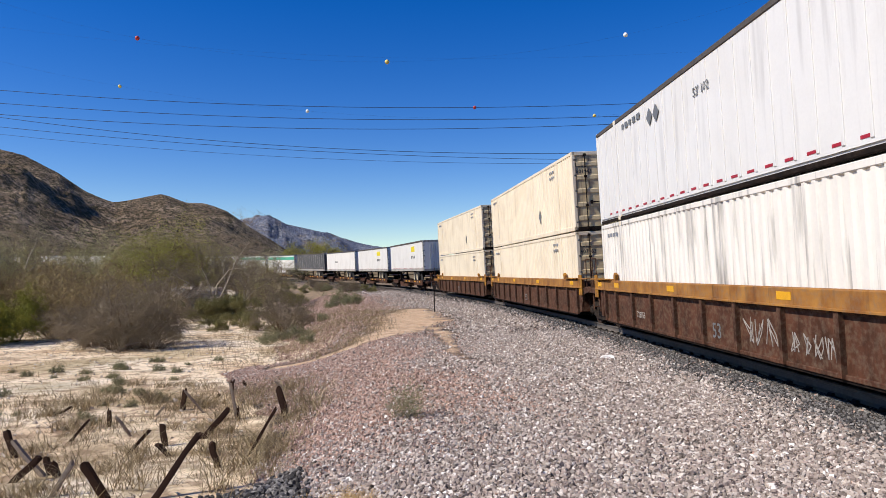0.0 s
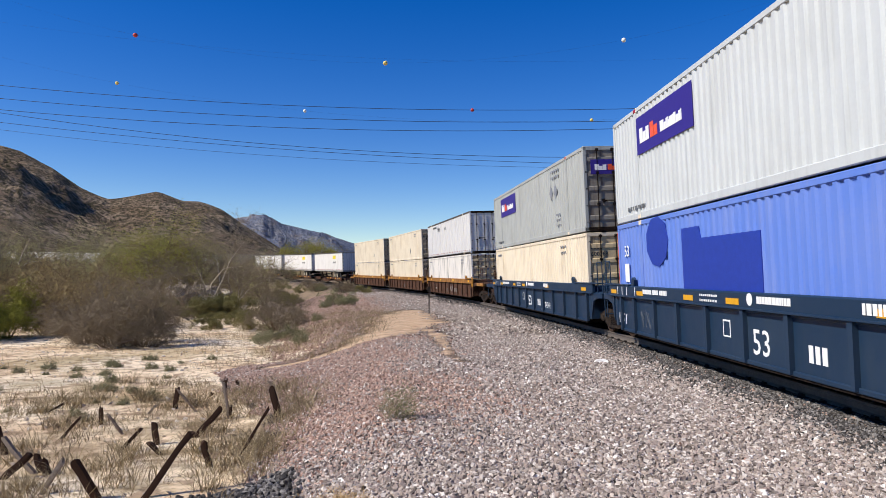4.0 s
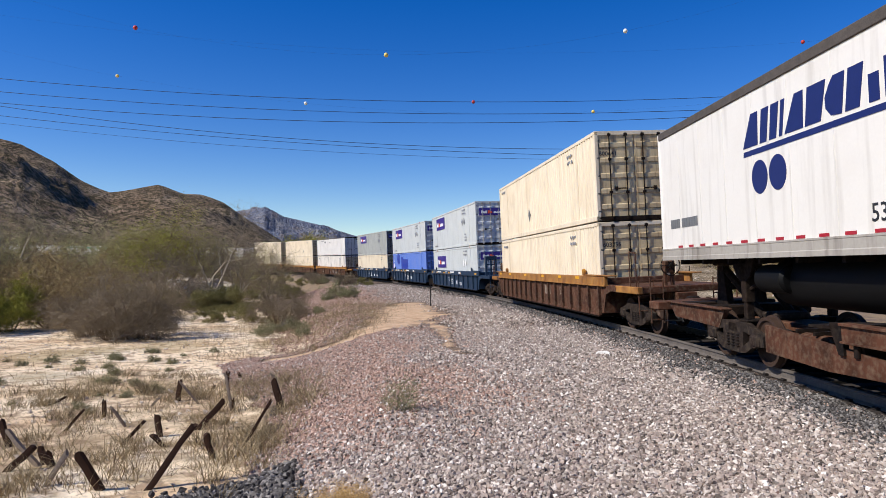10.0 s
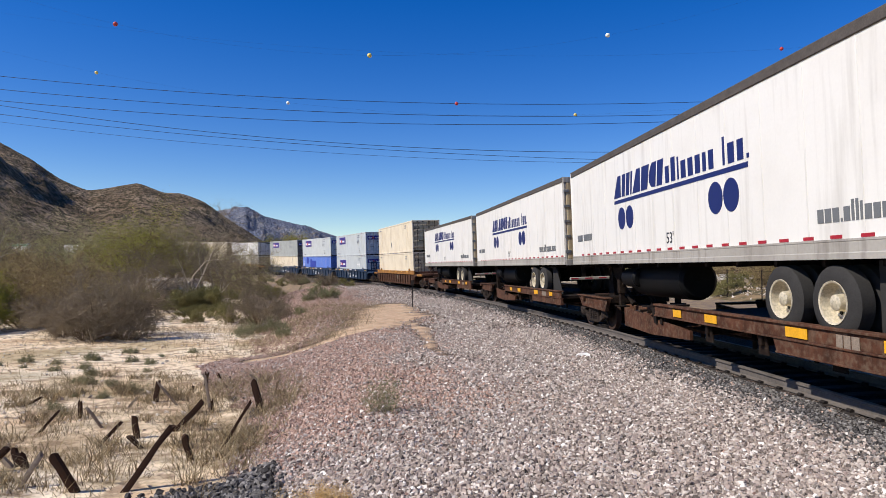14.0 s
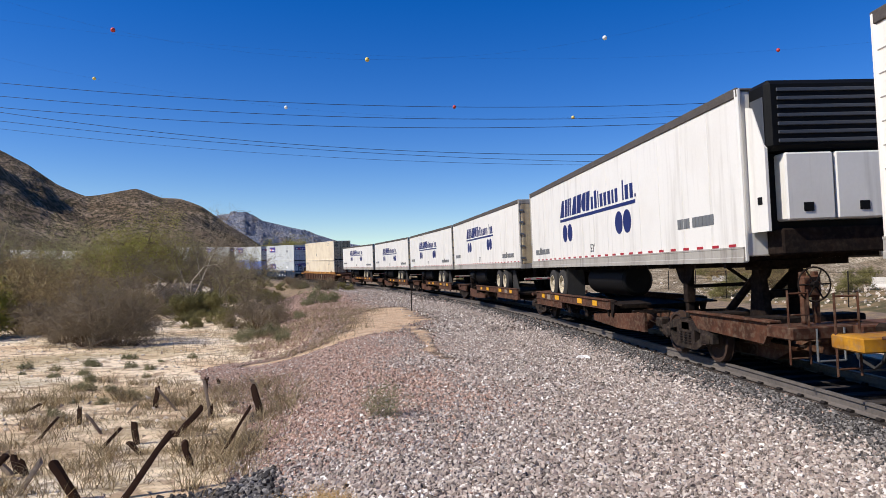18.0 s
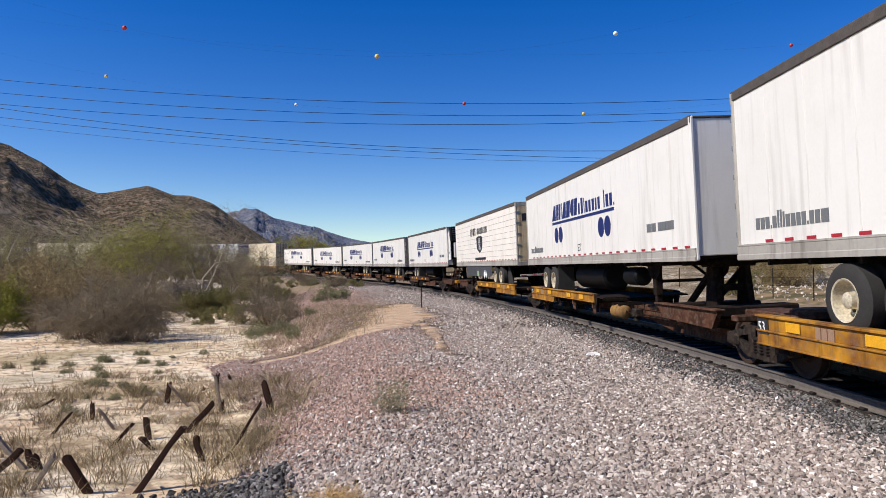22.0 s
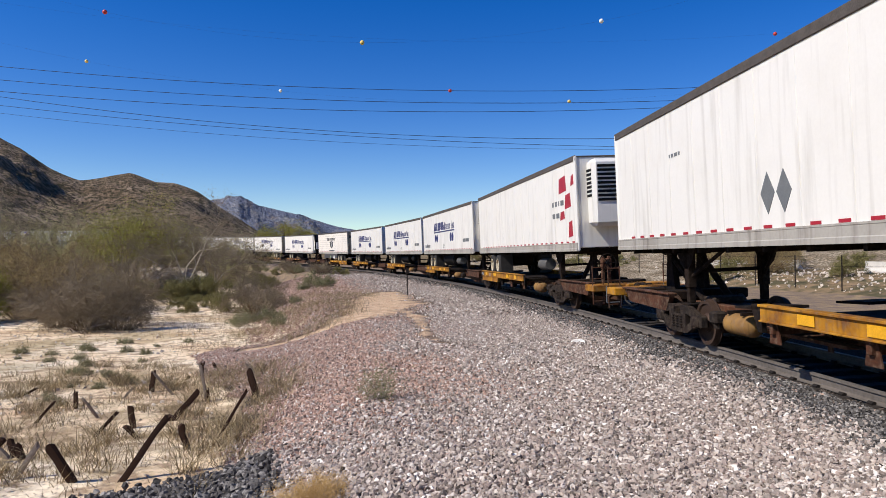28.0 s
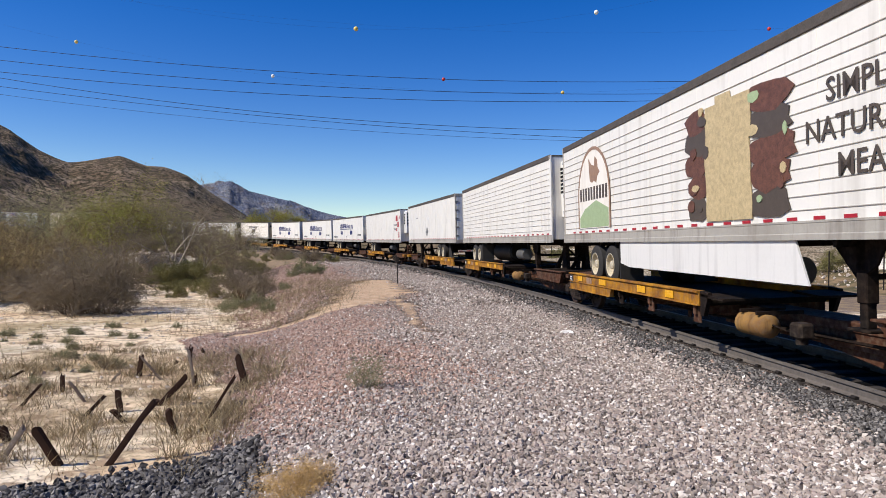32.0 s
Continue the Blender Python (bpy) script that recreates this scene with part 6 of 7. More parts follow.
def foliage(name, a, b, c_):
    k = Mat(name, 0.8, 0.0, 0.12)
    geo = k.t.nodes.new("ShaderNodeNewGeometry")
    c = k.ramp(geo.outputs["Random Per Island"], ((0.0, lin(a)), (0.5, lin(b)), (1.0, lin(c_))))
    return k.done(c)


M_TWIG = bark("grey_twigs", "776a58", "978870")
M_TWIG_DARK = bark("brown_twigs", "645240", "857054")
M_PALEBARK = bark("pale_bark", "a99c86", "cabda6")
M_OLIVE = foliage("olive_leaves", "66613a", "767045", "8c8457")
M_GREENLEAF = foliage("green_leaves", "6c6c26", "7f7d31", "969142")
M_YELLOWLEAF = foliage("spring_leaves", "817d38", "959043", "aaa356")
M_SAGE = foliage("sage_leaves", "84825c", "96926a", "a5a07a")
M_TWIGLEAF = foliage("twig_sprays", "8f7f6d", "a08f7a", "8f8468")
M_BROWNSPRAY = foliage("brown_sprays", "8a7652", "a38d64", "978b5a")
M_BUD = foliage("budding_leaves", "a39a6e", "b3a978", "959258")
M_DRY = foliage("dry_grass", "9b8868", "75654b", "b9a682")
M_TAN = foliage("tan_brush", "bd9a62", "d2b078", "a07f4c")
M_WEED = foliage("grey_green_weed", "6a6c4a", "7c7a58", "928b6c")


def turn_by(rnd, d, amount):
    v = Vector((rnd.gauss(0, 1), rnd.gauss(0, 1), rnd.gauss(0, 1)))
    return (d + v * amount).normalized()


def limb(rnd, p, d, length, r, level, segs, tips, wild, droop, kids):
    """One limb in three pieces, then its side limbs."""
    n = 3
    pts = [p]
    for i in range(n):
        d = turn_by(rnd, d, wild)
        d = (d + Vector((0, 0, droop))).normalized()
        q = pts[-1] + d * (length / n)
        segs.append((pts[-1], q, r * (1 - 0.28 * i), r * (1 - 0.28 * (i + 1)), level))
        pts.append(q)
    if level <= 0:
        tips.append((pts[-1], d))
        tips.append((pts[-2], d))
        return
    for j in range(kids[level - 1]):
        f = rnd.uniform(0.3, 1.0)
        i = min(n - 1, int(f * n))
        base = pts[i].lerp(pts[i + 1], f * n - i)
        limb(rnd, base, turn_by(rnd, d, 0.55), length * rnd.uniform(0.42, 0.68), r * 0.5, level - 1, segs, tips, wild, droop, kids)


def prisms(segs):
    """Arrays of three-sided limbs."""
    vs, fs = np.zeros((len(segs) * 6, 3)), np.zeros((len(segs) * 3, 4), int)
    for k, (p, q, r1, r2, _) in enumerate(segs):
        a = (q - p).normalized()
        u = a.orthogonal().normalized()
        w = a.cross(u)
        for j in range(3):
            t = 2 * math.pi * j / 3
            e = math.cos(t) * u + math.sin(t) * w
            vs[6 * k + j] = p + e * r1
            vs[6 * k + 3 + j] = q + e * r2
            fs[3 * k + j] = (6 * k + j, 6 * k + (j + 1) % 3, 6 * k + 3 + (j + 1) % 3, 6 * k + 3 + j)
    return vs, fs


def leaf_quads(tips, per, size, spread, seed, thin=0.5):
    rng = np.random.default_rng(seed)
    base = np.repeat(np.array([t[0] for t in tips]), per, 0)
    n = len(base)
    c = base + rng.normal(0, spread, (n, 3))
    a = rng.normal(0, 1, (n, 3))
    a /= np.linalg.norm(a, axis=1)[:, None]
    b = np.cross(a, rng.normal(0, 1, (n, 3)))
    b /= np.linalg.norm(b, axis=1)[:, None]
    s = size * rng.uniform(0.6, 1.4, (n, 1))
    vs = np.stack([c - a * s, c + b * s * thin, c + a * s, c - b * s * thin], 1).reshape(-1, 3)
    return vs, np.arange(n * 4).reshape(-1, 4)


def plant(name, label, category, seed, height, stems, lean_out, wood, leaf=None, kids=(4, 4, 3), per=3, leaf_size=0.05, spread=0.12, wild=0.22, droop=0.02, thick=0.06, base=0.1, trunk=0.0, group="", thin=0.5, twig=None):
    rnd = random.Random(seed)
    segs, tips = [], []
    o = thing(name, label, category, group)
    start = Vector((0, 0, 0))
    if trunk > 0:
        top = Vector((rnd.uniform(-0.2, 0.2), rnd.uniform(-0.2, 0.2), trunk))
        segs.append((Vector((0, 0, -0.1)), top * 0.5, thick * 1.6, thick * 1.35, 9))
        segs.append((top * 0.5, top, thick * 1.35, thick * 1.1, 9))
        start = top
    for i in range(stems):
        a = 2 * math.pi * (i + rnd.uniform(-0.3, 0.3)) / stems
        out = lean_out * rnd.uniform(0.35, 1.1)
        d = Vector((math.cos(a) * out, math.sin(a) * out, 1)).normalized()
        p = start + Vector((math.cos(a), math.sin(a), 0)) * base * rnd.uniform(0.2, 1)
        limb(rnd, p, d, (height - trunk) * rnd.uniform(0.55, 0.8), thick * rnd.uniform(0.6, 1.0), len(kids), segs, tips, wild, droop, kids)
    vs, fs = prisms([s for s in segs if s[4] >= len(kids) - 0])
    raw("trunk", vs, fs, wood, parent=o)
    vs, fs = prisms([s for s in segs if s[4] < len(kids)])
    raw("branchwork", vs, fs, twig or wood, parent=o)
    if leaf:
        vs, fs = leaf_quads(tips, per, leaf_size, spread, seed, thin)
        raw("crown", vs, fs, leaf, parent=o, smooth=False)
    return o


def ground_at(x, y):
    return float(ground_z(np.array([float(x)]), np.array([float(y)]))[0])


def set_down(o, x, y, turn=0.0, size=1.0, sink=0.05):
    o.matrix_basis = Matrix.Translation((x, y, ground_at(x, y) - sink)) @ Matrix.Rotation(turn, 4, "Z") @ Matrix.Scale(size, 4)
    return o


def again(o, x, y, turn, size, label=""):
    m = Matrix.Translation((x, y, ground_at(x, y) - 0.05)) @ Matrix.Rotation(turn, 4, "Z") @ Matrix.Scale(size, 4)
    c = copy_thing(o, Matrix())
    c.matrix_basis = m
    if label:
        c["label"] = label
    return c


def at(az, d):
    return d * math.sin(radians(az)), d * math.cos(radians(az))


def build_plants():
    rnd = random.Random(12)
    grey = plant("bare_bush", "leafless grey-brown thicket bush on sand", "bush", 1, 3.3, 34, 1.0, M_TWIG_DARK, None, (7, 6, 5), 1, 0.03, 0.12, 0.26, -0.02, 0.055, 0.8, group="bushes of the wash", twig=M_TWIG)
    set_down(grey, -14.0, 30.4, 0.3, 1.03)
    again(grey, -16.3, 31.2, 4.0, 0.66)
    for x, y, t, k in ((-12.7, 29.3, 1.2, 0.46), (-14.4, 29.4, 2.9, 0.5)):
        again(grey, x, y, t, k, "low leafless grey bush at the thicket's foot")
    brown = plant("bare_bush", "tangled brown leafless bush of the wash", "bush", 2, 3.5, 18, 0.85, M_TWIG_DARK, M_BROWNSPRAY, (6, 5, 4), 2, 0.12, 0.1, 0.25, -0.01, 0.06, 0.6, thin=0.08, group="bushes of the wash")
    set_down(brown, *at(-28.5, 44), 0.5, 1.2)
    green = plant("green_bush", "dense yellow-green bush among bare thicket", "bush", 3, 3.0, 16, 0.9, M_TWIG_DARK, M_GREENLEAF, (5, 4, 3), 16, 0.045, 0.16, 0.2, 0.02, 0.03, 0.6, group="bushes of the wash")
    set_down(green, *at(-32.6, 41), 0.0, 0.72)
    again(green, *at(-34.8, 40), 2.0, 0.8)
    again(brown, *at(-30.2, 42), 3.0, 0.85)
    low = plant("low_bush", "low olive-green bush on the sandy wash", "bush", 4, 1.5, 14, 1.3, M_TWIG_DARK, M_OLIVE, (5, 4, 2), 7, 0.045, 0.1, 0.25, 0.0, 0.025, 0.5, group="bushes of the wash")
    set_down(low, *at(-18.9, 42), 0.2, 0.55)
    again(low, *at(-15.6, 41), 1.5, 0.8)
    again(low, *at(-18.2, 46), 2.5, 0.6)
    again(grey, *at(-13.6, 39), 1.0, 0.66, "leafless grey bush beside the bank")
    pale = plant("bare_tree", "pale-barked leafless spreading tree", "tree", 5, 6.9, 8, 0.85, M_PALEBARK, M_TWIGLEAF, (7, 6, 6), 2, 0.03, 0.2, 0.22, -0.01, 0.075, 0.3, 0.8, thin=0.4, twig=M_TWIG, group="trees of the wash")
    set_down(pale, *at(-18.9, 60), 0.4, 1.25)
    again(pale, *at(-20.6, 66), 2.2, 1.15)
    again(pale, *at(-33.2, 66), 1.1, 1.4)
    again(pale, *at(-16.7, 68), 3.3, 1.1)
    olive = plant("olive_tree", "slender tree in yellow-green spring leaf", "tree", 6, 6.6, 8, 0.65, M_TWIG_DARK, M_YELLOWLEAF, (5, 5, 4), 16, 0.04, 0.3, 0.2, 0.02, 0.12, 0.3, 0.6, group="trees of the wash")
    set_down(olive, *at(-23.3, 62), 0.4, 1.12)
    again(olive, *at(-22.3, 66), 2.4, 1.0)
    bud = plant("budding_tree", "grey tree just coming into leaf", "tree", 7, 5.4, 9, 0.75, M_TWIG, M_BUD, (6, 6, 4), 6, 0.04, 0.26, 0.25, 0.0, 0.11, 0.4, 0.4, group="trees of the wash")
    set_down(bud, *at(-14.6, 72), 0.4, 0.95)
    for az, d, s, t in ((-15.8, 76, 0.9, 1), (-33.8, 60, 0.95, 2), (-31.5, 70, 0.9, 3), (-29.0, 66, 0.8, 4), (-26.8, 72, 0.85, 5), (-20.0, 80, 0.9, 6), (-22.6, 84, 0.85, 1.5), (-25.6, 86, 0.9, 2.5), (-17.8, 88, 0.85, 3.5), (-35.5, 62, 1.0, 0.5), (-37, 58, 1.0, 1.7)):
        again(bud, *at(az, d), t, s)
    for i in range(20):
        az, d = rnd.uniform(-36, -16.5), rnd.uniform(50, 84)
        d = max(d, 76) if az > -26 else d
        again(brown, *at(az, d), rnd.uniform(0, 6), rnd.uniform(0.7, 1.15))
    for i in range(16):
        az, d = rnd.uniform(-35, -14.5), rnd.uniform(44, 60)
        d = max(d, 56) if az > -22 else d
        if -22.5 < az < -19.6:
            az -= 4
        again(low, *at(az, d), rnd.uniform(0, 6), rnd.uniform(0.6, 1.3))
    for az, d, s in ((-27, 41.5, 0.75), (-25.6, 43, 0.7), (-24.4, 46, 0.6)):
        again(brown, *at(az, d), rnd.uniform(0, 6), s)
    # a belt of taller brush and thin trees in front of the far curve
    for az, d, s, t in ((-35.5, 74, 1.35, 0.2), (-33.6, 82, 1.3, 1.1), (-31.0, 84, 1.35, 2.9), (-28.8, 88, 1.25, 3.7), (-27.3, 90, 1.4, 4.4), (-25.9, 78, 1.25, 5.2), (-24.5, 92, 1.35, 0.6), (-21.4, 90, 1.3, 1.5), (-19.7, 96, 1.35, 2.6), (-18.3, 84, 1.15, 3.3), (-17.2, 98, 1.1, 4.1)):
        again(bud, *at(az, d), t, s, "grey-green tree just coming into leaf before the curve")
    for az, d, s, t in ((-34.5, 58, 1.2, 0.4), (-31.3, 56, 1.25, 1.9), (-28.4, 60, 1.15, 3.1), (-36.5, 56, 1.4, 5.0), (-19.9, 88, 1.0, 0.1)):
        again(brown, *at(az, d), t, s)
    # trees beyond the bridge
    for az, d, s in ((-12.6, 230, 1.15), (-11.4, 240, 1.35), (-10.2, 235, 1.2), (-9.4, 245, 1.0), (-13.2, 225, 1.0), (-8.4, 250, 0.8)):
        x, y = at(az, d)
        again(olive, x, y, rnd.uniform(0, 6), s, "far tree in yellow-green leaf")
    # scrub on the slope beyond the train
    for i in range(46):
        s_, e_ = rnd.uniform(-2, 110), rnd.uniform(23, 40)
        q = on_line(s_) + Vector((math.sin(heading(s_)), -math.cos(heading(s_)), 0)) * e_
        again((low, brown, low)[i % 3], q.x, q.y, rnd.uniform(0, 6), rnd.uniform(0.6, 1.3), "dusty scrub bush on the slope beyond the train")
    # clumps on the bank and on the ballast
    tuft = plant("grey_tuft", "grey-green shrub tuft on the bank", "shrub", 8, 0.75, 18, 0.8, M_TWIG, M_WEED, (5, 3), 5, 0.03, 0.06, 0.25, 0.0, 0.012, 0.25, group="tufts of the bank")
    set_down(tuft, *at(-8.9, 52), 0.3, 1.5)
    for az, d, s in ((-8.0, 49, 1.1), (-9.6, 50, 0.9), (-7.6, 53, 0.8), (-13.9, 33.5, 0.7), (-12.5, 34, 0.8), (-11.7, 30, 0.7), (-14.8, 31.5, 0.8), (-10.4, 37, 0.6)):
        again(tuft, *at(az, d), rnd.uniform(0, 6), s)
    for i in range(26):
        s_, e_ = rnd.uniform(62, 122), rnd.uniform(4.5, 14)
        q = on_line(s_) + Vector((-math.sin(heading(s_)), math.cos(heading(s_)), 0)) * e_
        again((tuft, low, grey)[i % 3], q.x, q.y, rnd.uniform(0, 6), rnd.uniform(0.8, 1.6) * (1, 0.6, 0.32)[i % 3], "dusty scrub on the railway bank")
    for i in range(38):
        az, d = rnd.uniform(-35, -18), rnd.uniform(15.5, 27)
        x, y = at(az, d)
        if x < -6.5:
            again(tuft, x, y, rnd.uniform(0, 6), rnd.uniform(0.15, 0.38), "small grey-green tuft on pale sand")
    weed = plant("weed", "thin pale weed growing through ballast", "weed", 9, 0.62, 22, 0.55, M_WEED, M_WEED, (4, 3), 2, 0.012, 0.03, 0.18, 0.02, 0.005, 0.06)
    set_down(weed, -0.56, 10.3, 0.0, 1.0, 0.02)
    again(weed, -0.75, 10.45, 1.0, 0.7)
    tan = plant("tan_brush", "dry golden tumbleweed bush", "bush", 10, 0.52, 46, 1.0, M_TAN, M_TAN, (7, 5), 2, 0.011, 0.04, 0.3, 0.0, 0.005, 0.12, thin=0.25)
    set_down(tan, -1.05, 6.3, 0.0, 0.8)
    again(tan, -0.9, 6.55, 1.0, 0.6)


def build_grass():
    """Dry stems: many thin blades in one mesh."""
    rng = np.random.default_rng(5)
    spots, tall = [], []
    for i in range(190):
        cx, cy = rng.uniform(-10.5, -2.4), rng.uniform(8.4, 19.5)
        if cx > -2.5 - 0.012 * (cy - 9) ** 2:
            continue
        n = int(rng.uniform(20, 100))
        spots.append(np.array([cx, cy]) + rng.normal(0, rng.uniform(0.08, 0.32), (n, 2)))
        tall.append(np.full(n, rng.uniform(0.6, 1.7)))
    for cx, cy, sp, n in ((-10.4, 34.5, 1.6, 700), (-8.4, 38.0, 2.0, 600), (-9.8, 29.0, 1.5, 300), (-7.4, 33.0, 1.4, 700), (-6.2, 28.5, 0.9, 500), (-5.6, 33.0, 1.3, 900), (-5.2, 38.0, 1.6, 900), (-6.8, 44.0, 2.0, 900),
                          (-4.6, 23.6, 0.5, 260), (-3.6, 24.6, 0.5, 320), (-3.4, 27.0, 0.6, 420), (-3.7, 30.0, 0.7, 500), (-4.2, 33.5, 0.8, 500), (-4.0, 37.5, 0.8, 500), (-7.0, 23.5, 0.8, 260), (-6.4, 26.0, 0.7, 300),
                          (-12.0, 19.0, 2.5, 300), (-14.0, 24.0, 3.0, 300), (-3.0, 13.6, 0.35, 420), (-3.3, 11.8, 0.3, 380), (-3.6, 15.5, 0.5, 320), (-3.1, 10.6, 0.35, 380), (-5.0, 16.6, 0.7, 500)):
        spots.append(np.array([cx, cy]) + rng.normal(0, sp, (n, 2)))
        tall.append(np.full(n, 1.2))
    p = np.concatenate(spots)
    n = len(p)
    z = ground_z(p[:, 0], p[:, 1])
    base = np.c_[p, z - 0.02]
    h = rng.uniform(0.08, 0.3, n) * np.concatenate(tall)
    lean_ = rng.normal(0, 0.8, (n, 2))
    tip = base + np.c_[lean_ * h[:, None], h]
    mid = base + np.c_[lean_ * h[:, None] * 0.35, h * 0.55]
    a = rng.uniform(0, math.pi, n)
    w = np.c_[np.cos(a), np.sin(a), 0 * a] * 0.006
    vs = np.stack([base - w, base + w, mid + w * 0.7, mid - w * 0.7, tip + w * 0.2, tip - w * 0.2], 1).reshape(-1, 3)
    o = np.arange(n)[:, None] * 6
    fs = np.concatenate([o + np.array([[0, 1, 2, 3]]), o + np.array([[3, 2, 4, 5]])])
    raw("dry_grass", vs, fs, M_DRY, "thin dry straw-coloured grass among the posts", "grass", "stuff", smooth=False)


# ---- stones ----
def stone_material(name, cols, dust):
    k = Mat(name, 0.9, 0.0, 0.08)
    geo = k.t.nodes.new("ShaderNodeNewGeometry")
    n = len(cols)
    c = k.ramp(geo.outputs["Random Per Island"], tuple((i / (n - 1), lin(h)) for i, h in enumerate(cols)))
    c = k.mix(k.ramp(k.noise(25.0, 4.0), ((0.5, 0.0), (0.75, 0.4))), c, lin(dust))
    return k.done(c)


M_BALLAST = stone_material("ballast_stone", ("4c443e", "c4b5a7", "80726a", "a5978b", "70625a", "dacec1", "544c46", "b2a295", "95837a", "efe7dc"), "c0b0a1")
M_REDSTONE = stone_material("pinkish_ballast", ("664f45", "bc9c8b", "8c6f60", "a68877", "cbac9a", "785f54", "dcc2b0", "9c7d6d"), "ba9b86")
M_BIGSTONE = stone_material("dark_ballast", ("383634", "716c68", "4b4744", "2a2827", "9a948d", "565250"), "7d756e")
M_PALESTONE = stone_material("pale_stone", ("b9aa99", "d5cabb", "c5b5a2", "a8998a"), "cbbcaa")


def scatter(name, p, size, material, label, seed, squash=0.7, lift=0.15, blocky=False):
    """Stones: boxes knocked out of shape, one island each."""
    rng = np.random.default_rng(seed)
    n = len(p)
    octa = np.array([(1, 0, 0), (-1, 0, 0), (0, 1, 0), (0, -1, 0), (0, 0, 1), (0, 0, -1)], float) * 0.62
    if blocky:   # a knocked cube with raised face middles
        cube = np.array([(x, y, z) for x in (-1, 1) for y in (-1, 1) for z in (-1, 1)], float) * 0.36
        octa = np.concatenate([cube, octa * 0.68])
    m = len(octa)
    v = octa[None] * rng.uniform(0.75, 1.25, (n, 1, 3)) + rng.normal(0, 0.1 if blocky else 0.14, (n, m, 3))
    v[:, :, 2] *= squash
    q = rng.normal(0, 1, (n, 4))
    q /= np.linalg.norm(q, axis=1)[:, None]
    w, x, y, z = q.T
    rot = np.array([[1 - 2 * (y * y + z * z), 2 * (x * y - w * z), 2 * (x * z + w * y)], [2 * (x * y + w * z), 1 - 2 * (x * x + z * z), 2 * (y * z - w * x)], [2 * (x * z - w * y), 2 * (y * z + w * x), 1 - 2 * (x * x + y * y)]]).transpose(2, 0, 1)
    v = np.einsum("nij,nkj->nki", rot, v) * size[:, None, None]
    zz = ground_z(p[:, 0], p[:, 1])
    v += np.c_[p, zz + size * lift][:, None]
    f = np.array([(0, 2, 4), (2, 1, 4), (1, 3, 4), (3, 0, 4), (2, 0, 5), (1, 2, 5), (3, 1, 5), (0, 3, 5)])
    if blocky:
        f = np.array([(a, b, 8 + c) for c, ring in enumerate(((4, 6, 7, 5), (0, 1, 3, 2), (2, 3, 7, 6), (0, 4, 5, 1), (1, 5, 7, 3), (0, 2, 6, 4))) for a, b in zip(ring, ring[1:] + ring[:1])])
    fs = (np.arange(n)[:, None, None] * m + f[None]).reshape(-1, 3)
    return raw(name, v.reshape(-1, 3), fs, material, label, "stones", "stuff", smooth=False)


